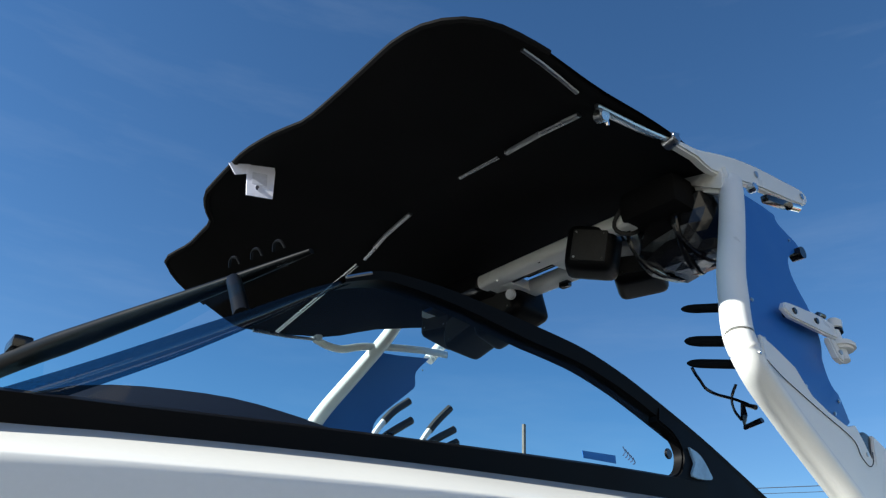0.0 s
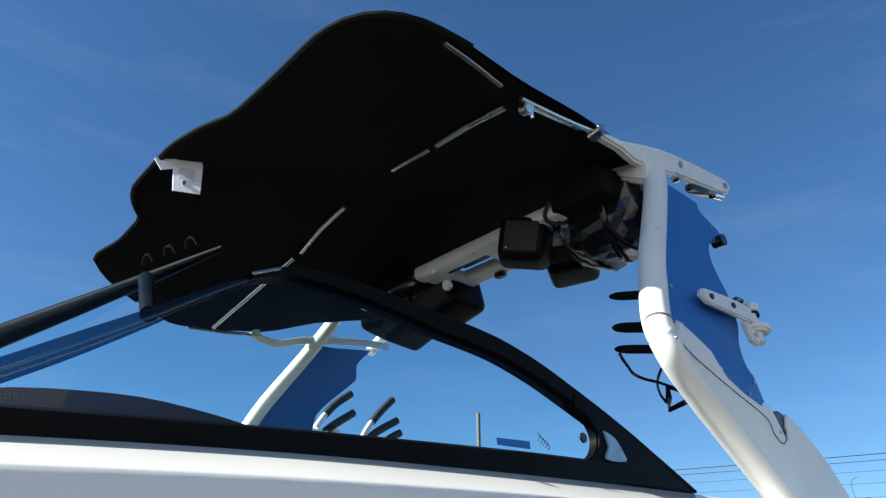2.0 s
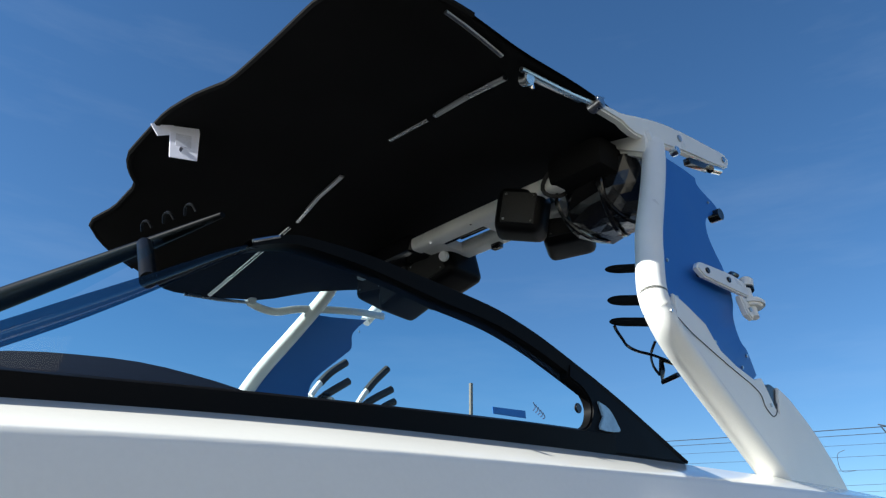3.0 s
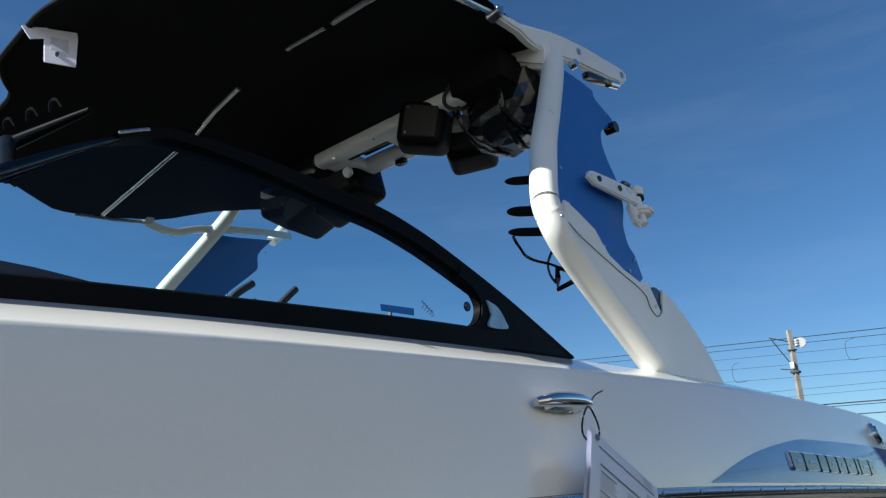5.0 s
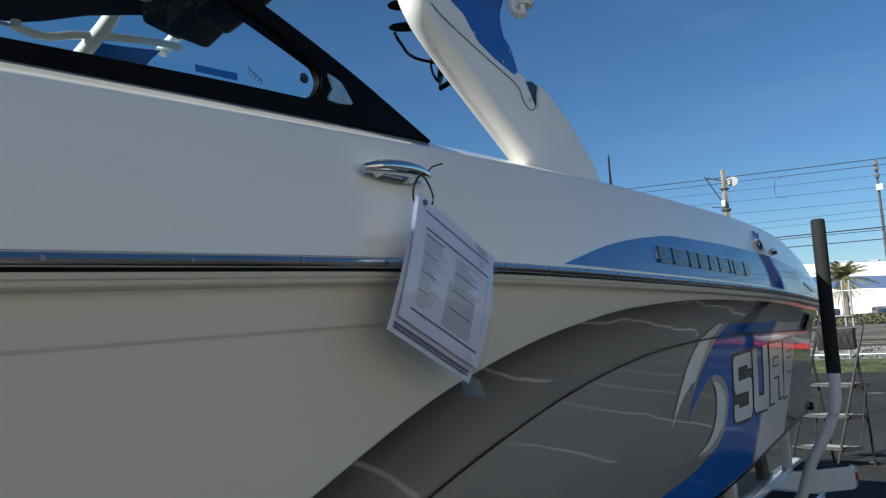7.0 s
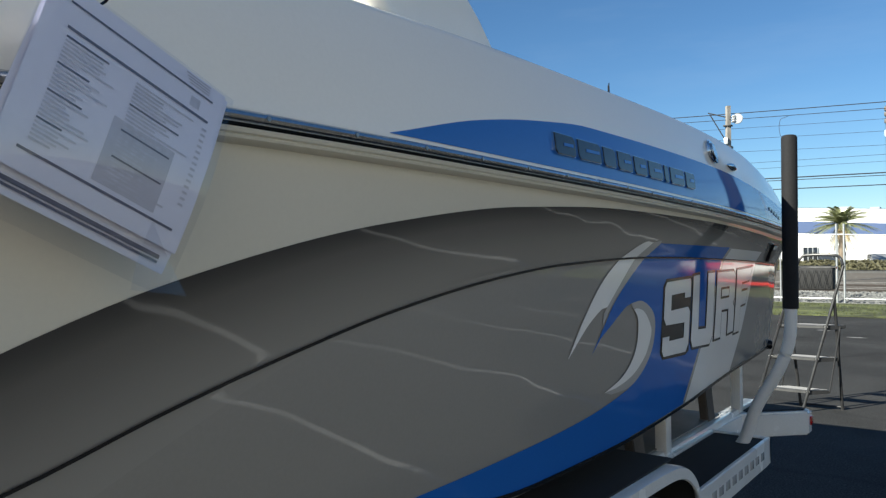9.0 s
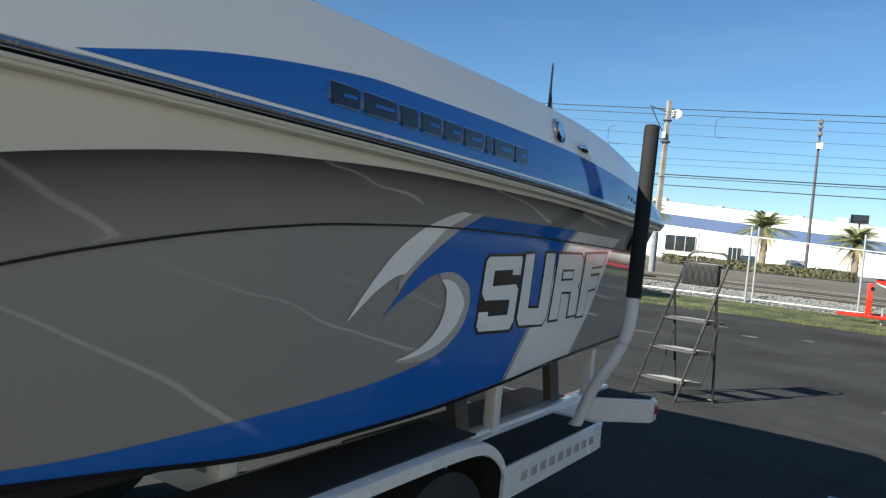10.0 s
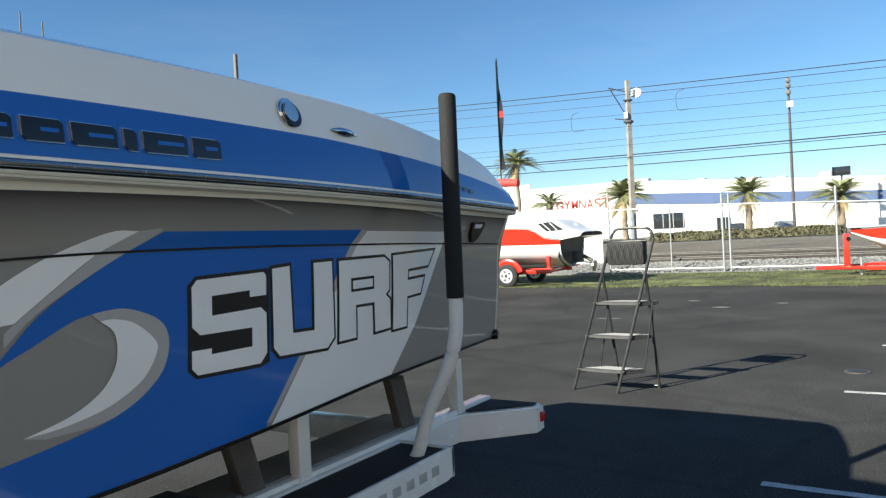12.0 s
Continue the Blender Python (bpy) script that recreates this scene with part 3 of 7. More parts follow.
_l.new(_ramp.outputs["Color"], _mulc.inputs["Color1"])
_l.new(_grain.outputs["Fac"], _mulc.inputs["Color2"])
_l.new(_mulc.outputs["Color"], _n["Principled BSDF"].inputs["Base Color"])

grey_top = lerp_table([(-5.6, 1.14), (-4.82, 1.519), (-4.42, 1.667), (-3.95, 1.768), (-3.43, 1.826), (-2.8, 1.847), (-2.0, 1.838), (-0.2, 1.772), (0.0, 1.765)])
band_top = lerp_table([(-5.6, 1.32), (-4.6, 1.21), (-3.77, 1.135), (-3.25, 1.145), (-2.9, 1.162), (-2.66, 1.19), (-2.504, 1.221), (-2.40, 1.27), (0, 1.36)])
# fade reaches lower towards the bow, painting in the hull's darker reflection there
fade_low = lambda x: max(chine_z(x) + 0.002, grey_top(x) - lerp_table([(-5.6, 0.34), (-4.6, 0.29), (-4.0, 0.21), (-3.4, 0.19), (-2.2, 0.11), (0, 0.08)])(x))
for s in (1, -1):
    ribbon("grey_graphic", lambda x: chine_z(x), lambda x: fade_low(x), -5.55, -0.02, GEL_GREY, hull, off=0.002, n=110, m=48, label="glossy mid-grey graphic", sign=s)
    ribbon("charcoal_fade", lambda x: fade_low(x), lambda x: max(fade_low(x) + 0.001, grey_top(x)), -5.55, -0.02, GEL_FADE, hull, off=0.002, n=110, m=18, label="charcoal edge fading into grey, deepened as shade at the bow", sign=s)
    ribbon("pinstripe", lambda x: knuckle_z(x) - 0.0035, lambda x: knuckle_z(x) + 0.0035, -4.95, -0.02, GEL_DARK, hull, off=0.0085, n=90, m=3, label="thin black pinstripe", sign=s)
    ribbon("bottom_band", lambda x: chine_z(x), lambda x: band_top(x), -5.2, -2.498, GEL_BLUE, hull, off=0.0041, n=40, m=8, label="royal blue bottom band", sign=s)
    # flat darker film: the crease's shade is put in as colour, without relief
    ribbon("crease_shade", lambda x: 1.7965 + 0.02 * (x + 5.1), lambda x: 1.801 + 0.02 * (x + 5.1), -6.6, -4.66, CREASE_SHADE, hull, off=0.002, n=40, m=2, label="fine darker line painting the shade of a moulded crease", sign=s)
    ribbon("chine_edge", lambda x: chine_z(x) - 0.010, lambda x: chine_z(x) + 0.004, -5.4, 0.0, GEL_DARK, hull, off=0.009, n=60, m=3, label="black chine edge", sign=s)

ring = curve2([(-2.61, 1.512), (-2.54, 1.524), (-2.454, 1.523), (-2.354, 1.48), (-2.32, 1.42), (-2.335, 1.34), (-2.39, 1.28), (-2.47, 1.235), (-2.56, 1.213), (-2.70, 1.212)])
lower_white = curve2([(-2.544, 1.499), (-2.50, 1.499), (-2.438, 1.481), (-2.375, 1.43), (-2.362, 1.39), (-2.40, 1.325), (-2.46, 1.283), (-2.538, 1.252), (-2.65, 1.232), (-2.759, 1.227)])
lower_inner = curve2([(-2.759, 1.227), (-2.635, 1.256), (-2.55, 1.30), (-2.505, 1.355), (-2.493, 1.41), (-2.503, 1.464), (-2.544, 1.499)])
swoosh_left = curve2([(-2.344, 1.739), (-2.551, 1.634), (-2.703, 1.539), (-2.786, 1.459), (-2.874, 1.368)])
swoosh_low = curve2([(-2.874, 1.368), (-2.808, 1.418), (-2.729, 1.456), (-2.66, 1.49), (-2.61, 1.512)])
cres_out = curve2([(-3.044, 1.374), (-2.963, 1.475), (-2.845, 1.588), (-2.708, 1.67), (-2.526, 1.739), (-2.43, 1.742)])
cres_in = curve2([(-2.43, 1.742), (-2.553, 1.679), (-2.68, 1.59), (-2.774, 1.521)]) + curve2([(-2.774, 1.521), (-2.828, 1.512), (-2.928, 1.461), (-3.044, 1.374)])[1:-1]
chine_run = [(x, chine_z(x) + 0.004) for x in spaced(-2.50, -1.912, 7)]
blue_field = swoosh_left + swoosh_low[1:] + ring[1:38] + [(-2.50, 1.221)] + chine_run + [(-1.46, 1.624), (-1.388, 1.726)]
decal("blue_field", blue_field, GEL_BLUE, hull, off=0.004, label="royal blue wave graphic")
decal("swoosh_outline", curve2([(-2.43, 1.742), (-2.352, 1.740), (-2.56, 1.630), (-2.72, 1.535), (-2.80, 1.462)]) + curve2([(-2.80, 1.49), (-2.774, 1.519), (-2.553, 1.677), (-2.445, 1.735)]), GEL_MID, hull, off=0.005, label="mid-grey outline of the wave")
decal("wave_crest", cres_out + cres_in[1:-1], GEL_LIGHT, hull, off=0.006, label="pale grey wave crest")
decal("curl_outline", ring[3:] + lower_white[::-1], GEL_MID, hull, off=0.005, label="mid-grey outline of the curl")
decal("wave_curl", lower_white + lower_inner[1:-1], GEL_LIGHT, hull, off=0.0065, label="pale grey curl of the wave")
stern_run = [(x, chine_z(x) + 0.004) for x in spaced(-1.885, -1.125, 8)]
decal("pale_edge", [(-1.388, 1.726), (-1.345, 1.722)] + [(-1.885, 1.062), (-1.912, 1.058)], GEL_MID, hull, off=0.0045, label="mid-grey divider")
decal("pale_field", [(-1.355, 1.721), (-1.0, 1.712), (-0.635, 1.703), (-0.75, 1.55), (-0.93, 1.29)] + stern_run[::-1], GEL_LIGHT, hull, off=0.0042, label="pale grey stern graphic")

GLYPHS = {
    "letter_s": [(-2.215, 1.586), (-1.93, 1.592), (-1.918, 1.58), (-1.918, 1.512), (-1.995, 1.512), (-1.995, 1.535), (-2.157, 1.531), (-2.157, 1.468), (-1.945, 1.472), (-1.918, 1.45), (-1.915, 1.31), (-1.945, 1.278), (-2.215, 1.287), (-2.238, 1.31), (-2.238, 1.366), (-2.16, 1.364), (-2.16, 1.345), (-1.985, 1.343), (-1.985, 1.408), (-2.205, 1.412), (-2.236, 1.44), (-2.236, 1.565)],
    "letter_u": [(-1.888, 1.60), (-1.80, 1.605), (-1.783, 1.36), (-1.664, 1.355), (-1.668, 1.608), (-1.56, 1.609), (-1.545, 1.31), (-1.585, 1.275), (-1.85, 1.287), (-1.882, 1.32)],
    "letter_r": [(-1.515, 1.607), (-1.20, 1.607), (-1.163, 1.585), (-1.163, 1.465), (-1.19, 1.445), (-1.155, 1.42), (-1.148, 1.296), (-1.265, 1.292), (-1.275, 1.42), (-1.405, 1.422), (-1.40, 1.288), (-1.512, 1.288)],
    "letter_f": [(-1.132, 1.61), (-0.775, 1.618), (-0.83, 1.55), (-1.008, 1.543), (-1.012, 1.493), (-0.867, 1.498), (-0.897, 1.426), (-1.014, 1.42), (-1.016, 1.284), (-1.128, 1.283)],
}
for name, outline in GLYPHS.items():
    back = decal("letter_outline", grown(outline, 0.012) if name != "letter_s" else grown([(-2.215, 1.586), (-1.915, 1.592), (-1.912, 1.285), (-1.945, 1.276), (-2.215, 1.287), (-2.24, 1.31), (-2.238, 1.565)], 0.012), GEL_DARK, hull, off=0.0055, label="black outline of a letter")
    decal(name, outline, GEL_LIGHT, back, off=0.0075, label="pale grey block letter")
counter = decal("letter_counter", [(-1.438, 1.533), (-1.279, 1.533), (-1.279, 1.477), (-1.438, 1.477)], GEL_DARK, hull, off=0.0085)
decal("counter_fill", [(-1.427, 1.522), (-1.290, 1.522), (-1.290, 1.488), (-1.427, 1.488)], GEL_LIGHT, counter, off=0.0095)

blue_top = lerp_table([(-3.99, 1.945), (-3.67, 2.016), (-3.38, 2.055), (-3.08, 2.078), (-2.6, 2.08), (-1.78, 2.069), (-1.24, 2.042), (-0.84, 2.01), (-0.23, 1.937), (0, 1.90)])
for s in (1, -1):
    ribbon("blue_stripe", lambda x: rub_z(x) + 0.012, lambda x: max(rub_z(x) + 0.013, blue_top(x)), -3.99, -0.005, GEL_BLUE, deck, deck_y, 0.002, 70, 6, "royal blue stripe along the deck", s)
# raised maker's badge: plain dark blocks with bright rims
badge = part("badge", box((0.001, 0.001, 0.001), (-2.75, deck_y(-2.75, 2.0) + 0.01, 2.0)), CHROME, boat, "raised black and chrome maker's badge")
STARTS = [-3.322, -3.187, -3.020, -2.915, -2.785, -2.660, -2.512, -2.452, -2.285, -2.160]
for i in range(9):
    a, b = STARTS[i], STARTS[i + 1] - 0.018
    za, zb = 2.034 - 0.019 * (a + 3.322), 1.973 - 0.022 * (a + 3.322)
    block = [(a, za), (b - 0.012, za - 0.002), (b, za - 0.012), (b, zb), (a + 0.012, zb + 0.001), (a, zb + 0.012)]
    rim = decal("badge_rim", block, CHROME, badge, deck_y, 0.002, "chrome rim", 0.006)
    decal("badge_block", grown(block, -0.0018), BLACK_PLASTIC, rim, deck_y, 0.006, "black block", 0.005)
    if b - a > 0.09:
        decal("badge_slot", grown([(a + 0.045, za - 0.024), (b - 0.012, za - 0.024), (b - 0.012, zb + 0.024), (a + 0.045, zb + 0.024)], -0.002), GEL_BLUE, rim, deck_y, 0.0112, "blue slot", 0.001)
for i in range(5):
    a = -0.82 + 0.062 * i
    decal("script_bar", [(a + 0.012, 1.948 - 0.01 * i), (a + 0.052, 1.945 - 0.01 * i), (a + 0.044, 1.928 - 0.01 * i), (a, 1.930 - 0.01 * i)], BLACK_PLASTIC, deck, deck_y, 0.004, "dark script mark", 0.002)


def on_deck(x, z, out=0.0):
    return Vector((x, deck_y(x, z) - out, z))


# vent, drain, stern lamp
vent = thing("round_vent", "oval chrome vent cap on the deck side", "vent", on_deck(-1.832, 2.142))
axis = Vector((0.1, -1, 0.25))
part("bezel", disc(0.054, 0.016, on_deck(-1.832, 2.142, 0.004), axis, 28, None, 0.006), CHROME, vent)
part("cap", disc(0.040, 0.010, on_deck(-1.832, 2.142, 0.016), axis, 28, None, 0.004), RAIL_STEEL, vent, "brushed domed cap")
part("slot", disc(0.046, 0.006, on_deck(-1.824, 2.134, 0.0135), axis, 28), BLACK_PLASTIC, vent, "dark vent slot")
drain = thing("drain_scoop", "chrome clam-shell drain fitting on the deck side", "drain", on_deck(-1.533, 2.10))
part("scoop", tube([on_deck(-1.615 + 0.165 * t, 2.103 - 0.008 * t, 0.004) for t in spaced(0, 1, 11)], lambda t: 0.003 + 0.016 * math.sin(math.pi * t), 12, flat=1.0), CHROME, drain)
part("opening", tube([on_deck(-1.585 + 0.10 * t, 2.098 - 0.006 * t, 0.014) for t in spaced(0, 1, 7)], lambda t: 0.002 + 0.008 * math.sin(math.pi * t), 8), BLACK_PLASTIC, drain, "dark drain opening")
lamp = thing("stern_lamp", "small black teardrop lamp on the hull side near the stern", "lamp", (-0.38, hull_y(-0.38, 1.70), 1.70))
decal("housing", curve2([(-0.445, 1.745), (-0.32, 1.745), (-0.315, 1.71), (-0.345, 1.655), (-0.395, 1.645), (-0.435, 1.69)], 3), BLACK_PLASTIC, lamp, hull_y, 0.003, "black housing", 0.02)
decal("lens", [(-0.425, 1.735), (-0.345, 1.735), (-0.35, 1.715), (-0.42, 1.715)], LENS_CLEAR, lamp, hull_y, 0.022, "pale lens", 0.004)

# ---- mooring cleat with the hanging price sheets ----
cleat = thing("pull_up_cleat", "polished steel mooring cleat on the gunwale side", "cleat", on_deck(-4.63, 2.10))
foot = bmesh.new()
plate(curve2([(-4.725, 2.093), (-4.69, 2.106), (-4.63, 2.110), (-4.58, 2.106), (-4.548, 2.100), (-4.58, 2.090), (-4.63, 2.086), (-4.69, 2.087)], 4), 0.008, lambda a, b, c: Vector((a, deck_y(a, b) - 0.004 - c, b)), foot, 0.002)
part("base", foot, RAIL_STEEL, cleat)
part("bar", tube(spline([on_deck(-4.735, 2.103, 0.020), on_deck(-4.69, 2.109, 0.034), on_deck(-4.63, 2.112, 0.038), on_deck(-4.585, 2.111, 0.036), on_deck(-4.543, 2.107, 0.028)], 5), lambda t: 0.006 + 0.0135 * math.sin(math.pi * min(1, t * 0.95 + 0.05)) ** 0.7, 16, flat=0.8), CHROME, cleat)
for x in (-4.69, -4.59):
    part("stem", tube([on_deck(x, 2.098, 0.0), on_deck(x, 2.106, 0.034)], 0.010, 10), CHROME, cleat)
part("tie_loop", tube([on_deck(-4.605, 2.064, 0.045) + Vector((0.030 * math.cos(a), 0.004 * math.sin(2 * a), 0.034 * math.sin(a))) for a in spaced(0, 2 * math.pi, 25)], 0.0022, 6), BLACK_PLASTIC, cleat, "black cable tie")
part("tie_tail", tube(spline([on_deck(-4.58, 2.105, 0.045), on_deck(-4.555, 2.125, 0.05), on_deck(-4.515, 2.138, 0.05)], 5), 0.0018, 5), BLACK_PLASTIC, cleat, "loose end of the cable tie")

sheet = thing("price_sheet", "printed paper sheets in a clear sleeve hanging from the cleat", "paper", (-4.63, -1.36, 2.05))
PA, PU, PV = Vector((-4.660, -1.352, 2.050)), Vector((0.240, 0.0, -0.114)), Vector((-0.082, 0.0, -0.230))


def sheet_point(a, b, out=0.0, fan=0.0):
    """A point of the sheet: a along its printed lines, b down the page, with a slight curl."""
    p = PA + PU * a + PV * b
    curl = 0.016 * math.sin(2.6 * b) * (0.4 + 0.6 * a) - 0.012 * a * b
    return Vector((p.x + fan * b, p.y - 0.012 - curl - out, p.z - fan * 0.4 * b))


for fan, out, nm in ((-0.010, -0.008, "back_sheet"), (0.0, 0.0, "front_sheet")):
    bm = bmesh.new()
    for lift in (0.0, 0.0012):
        grid(lambda a, b: sheet_point(a, b, out + lift, fan), spaced(0, 1.04 if fan else 1, 15), spaced(0, 1.12 if fan else 1, 17), bm)
    page = part(nm, bm, PAPER, sheet, "white printed page")


part("clear_sleeve", grid(lambda a, b: sheet_point(a, b, 0.0045, -0.004), spaced(-0.03, 1.05, 14), spaced(-0.01, 1.24, 18)), SLEEVE, sheet, "clear plastic sleeve")


part("sleeve_corner", grid(lambda a, b: sheet_point(0.80 + 0.30 * a * b, 1.0 + 0.30 * b - 0.10 * a, 0.008 + 0.02 * b * b), spaced(0, 1, 7), spaced(0, 1, 9)), SLEEVE, sheet, "curled clear sleeve corner")


def ink(a0, a1, b0, b1, mat, nm):
    part(nm, grid(lambda a, b: sheet_point(a, b, 0.0022), spaced(a0, a1, max(2, int((a1 - a0) * 14))), spaced(b0, b1, max(2, int((b1 - b0) * 14)))), mat, page)


part("grey_box", grid(lambda a, b: sheet_point(a, b, 0.0017), spaced(0.45, 0.80, 6), spaced(0.50, 0.86, 6)), PAPER_GREY, page, "grey tinted column")
ink(0.10, 0.93, 0.085, 0.097, INK, "heavy_rule")
ink(0.12, 0.93, 0.215, 0.231, INK, "heavy_rule")
ink(0.10, 0.93, 0.885, 0.899, INK, "heavy_rule")
rng = random.Random(5)
for col, (a0, a1) in enumerate(((0.13, 0.42), (0.50, 0.88))):
    for i in range(27):
        b = 0.265 + 0.0215 * i
        w = a0 + (a1 - a0) * rng.uniform(0.35, 0.78 if i % 5 else 1.0)
        ink(a0, w, b, b + 0.0105, INK if (i + col) % 7 == 0 else INK_FAINT, "text_line")
for i in range(14):
    ink(0.905, 0.935, 0.27 + 0.036 * i, 0.284 + 0.036 * i, INK_FAINT, "text_line")
for i in range(4):
    ink(0.74 + 0.01 * i, 0.90, 0.012 + 0.016 * i, 0.020 + 0.016 * i, INK_FAINT, "text_line")
ink(0.80, 0.86, 0.13, 0.19, INK_FAINT, "stamp")
part("eyelet", disc(0.006, 0.003, sheet_point(0.07, 0.035, 0.003), (0, -1, 0), 10), INK, page)
for b0, b1 in ((1.035, 1.058), (1.068, 1.082)):
    part("footer_bar", grid(lambda a, b: sheet_point(a, b, -0.0045, -0.010), spaced(0.04, 0.98, 12), (b0, b1)), INK, sheet, "black printed bar")

# ---- windshield ----
arch = lerp_table([(-5.98, 2.17), (-5.80, 2.275), (-5.65, 2.375), (-5.50, 2.470), (-5.41, 2.506), (-5.28, 2.514), (-5.12, 2.508), (-4.98, 2.498), (-4.87, 2.476), (-4.745, 2.436), (-4.55, 2.362), (-4.33, 2.257)])
base = lerp_table([(-6.1, 2.158), (-5.9, 2.171), (-5.3, 2.212), (-4.8, 2.239), (-4.25, 2.256)])


def screen_y(x, z, s=1):
    return -s * (1.128 - 0.08 * (z - base(x)))


shield = thing("windshield", "tinted glass windshield in a black frame along the gunwale", "windshield", (-5.1, 0, 2.2))
for s in (1, -1):
    lower = bmesh.new()
    grid(lambda x, k, s=s: Vector((x, screen_y(x, base(x), s) - s * (0.0, 0.014, 0.014, 0.0, -0.03, -0.03)[k], base(x) + (-0.012, -0.008, 0.024 + 0.010 * min(1, max(0, (x + 5.9) / 1.2)), 0.030 + 0.010 * min(1, max(0, (x + 5.9) / 1.2)), 0.030, -0.012)[k])), spaced(-5.98, -4.62, 30), range(6), lower, close=True)
    part("lower_frame", lower, BLACK_TRIM, shield)
    upper = bmesh.new()
    grid(lambda x, k, s=s: Vector((x, screen_y(x, arch(x), s) - s * (0.0, 0.014, 0.012, -0.026, -0.030)[k], arch(x) - (0.0, 0.008, 0.040, 0.044, 0.01)[k] * (0.35 + 0.65 * min(1, max(0, (x + 5.5) / 0.4))) * min(1, max(0.12, (-4.30 - x) / 0.2)))), spaced(-5.50, -4.33, 44), range(5), upper, close=True)
    part("upper_frame", upper, BLACK_TRIM, shield)
    part("frame_trim", tube([(x, screen_y(x, arch(x), s) - s * 0.013, arch(x) - 0.006) for x in spaced(-5.50, -5.455, 5)], 0.003, 6), CHROME, shield, "bright edge trim")
    tail = bmesh.new()
    outline = curve2([(-4.79, 2.275), (-4.735, 2.278), (-4.70, 2.295), (-4.684, 2.332), (-4.705, 2.365), (-4.752, 2.385)], 4) + [(-4.745, 2.42), (-4.65, 2.386), (-4.55, 2.345), (-4.42, 2.286), (-4.335, 2.25), (-4.45, 2.245), (-4.79, 2.236)]
    plate(outline, 0.026, lambda a, b, c, s=s: Vector((a, screen_y(a, b, s) + c, b)), tail, 0.004)
    corner = part("rear_corner", tail, BLACK_TRIM, shield)
    tri = bmesh.new()
    plate(curve2([(-4.665, 2.346), (-4.63, 2.335), (-4.606, 2.305), (-4.604, 2.289), (-4.67, 2.286), (-4.655, 2.315)], 3), 0.006, lambda a, b, c, s=s: Vector((a, screen_y(a, b, s) - s * 0.016 + c, b)), tri, 0.001)
    part("corner_pane", tri, PANE_BLUE, corner, "small pale blue corner pane")
    part("corner_bolt", disc(0.011, 0.006, (-4.722, screen_y(-4.722, 2.325, s) - s * 0.004, 2.325), (0, -s, 0), 14, None, 0.002), BLACK_PLASTIC, shield, "dark glass bolt")
    pane = bmesh.new()
    grid(lambda x, k, s=s: Vector((x, screen_y(x, base(x) + (arch(x) - base(x)) * k, s), base(x) + 0.01 + (arch(x) - 0.03 - base(x)) * k)), spaced(-5.97, -4.70, 30), spaced(0, 1, 6), pane)
    glass = part("side_pane", pane, GLASS, shield, "blue-tinted side glass")
    glass.visible_shadow = False
    post = [(-5.47, screen_y(-5.47, 2.49, s), 2.486), (-5.55, screen_y(-5.5, 2.44, s), 2.434), (-5.66, screen_y(-5.66, 2.36, s), 2.354), (-5.81, screen_y(-5.81, 2.26, s), 2.252), (-5.99, screen_y(-5.97, 2.17, s), 2.14)]
    corner_post = part("corner_post", tube(spline([(x, y, z - 0.01) for x, y, z in post], 5), lambda t: 0.003 + 0.012 * min(1, 1.6 * t), 16, caps=False), POST_GLASS, shield, "dark blue glass corner edge")
    corner_post.visible_shadow = False
    part("post_bracket", tube([(-5.553, -s * 0.80, 2.545), (-5.595, -s * 0.975, 2.414)], 0.014, 12), BLACK_TRIM, shield)
    if s == 1:
        mark = bmesh.new()
        plate([(-4.983, 2.288), (-4.891, 2.294), (-4.891, 2.279), (-4.982, 2.275)], 0.001, lambda a, b, c: Vector((a, screen_y(a, b) - 0.003 + c, b)), mark)
        part("glass_label", mark, PANEL_BLUE, glass, "blue maker's label on the glass")
        for i in range(5):
            x = -4.866 + 0.007 * i
            part("glass_mark", tube(spline([(x, screen_y(x, 2.3) - 0.003, 2.315 - 0.004 * i), (x + 0.006, screen_y(x, 2.3) - 0.003, 2.306 - 0.004 * i), (x - 0.001, screen_y(x, 2.3) - 0.003, 2.298 - 0.003 * i)], 3), 0.0012, 4), BUILDING_BLUE, glass)
rail_line = [(-5.478, -0.945, 2.580), (-5.556, -0.64, 2.568), (-5.64, -0.30, 2.562), (-5.735, 0.10, 2.557), (-5.80, 0.45, 2.553), (-5.83, 0.75, 2.55), (-5.83, 0.95, 2.54)]
part("header_rail", tube(spline(rail_line, 8), lambda t: 0.006 + 0.027 * min(1, 2.4 * t) ** 0.9, 16, flat=0.8), BLACK_TRIM, shield, "black tapered header rail across the front")
part("rail_cap", box((0.05, 0.10, 0.035), (-5.745, 0.11, 2.592), None, 0.010), BLACK_PLASTIC, shield, "black cap on the header rail")
# ridges on the rail; the two grey ones stand in for reflected highlights
for k, off in enumerate(((-0.006, -0.028, 0.013), (0.002, -0.030, -0.004), (0.010, -0.026, -0.016))):
    part("header_ridge", tube([p + Vector(off) * min(1, (i + 3) / 16) for i, p in enumerate(spline(rail_line, 8)[1:40])], 0.0022, 6), (DULL_STEEL, BLACK_PLASTIC, DULL_STEEL)[k], shield, "narrow rail ridge, the grey ones coloured as highlights")
for x, y in ((-5.505, -0.87), (-5.52, -0.81), (-5.535, -0.745)):
    part("rail_clip", tube(spline([(x, y - 0.022, 2.596), (x - 0.008, y - 0.014, 2.611), (x - 0.01, y + 0.006, 2.613), (x - 0.005, y + 0.015, 2.60)], 4), 0.0026, 6), BLACK_TRIM, shield)
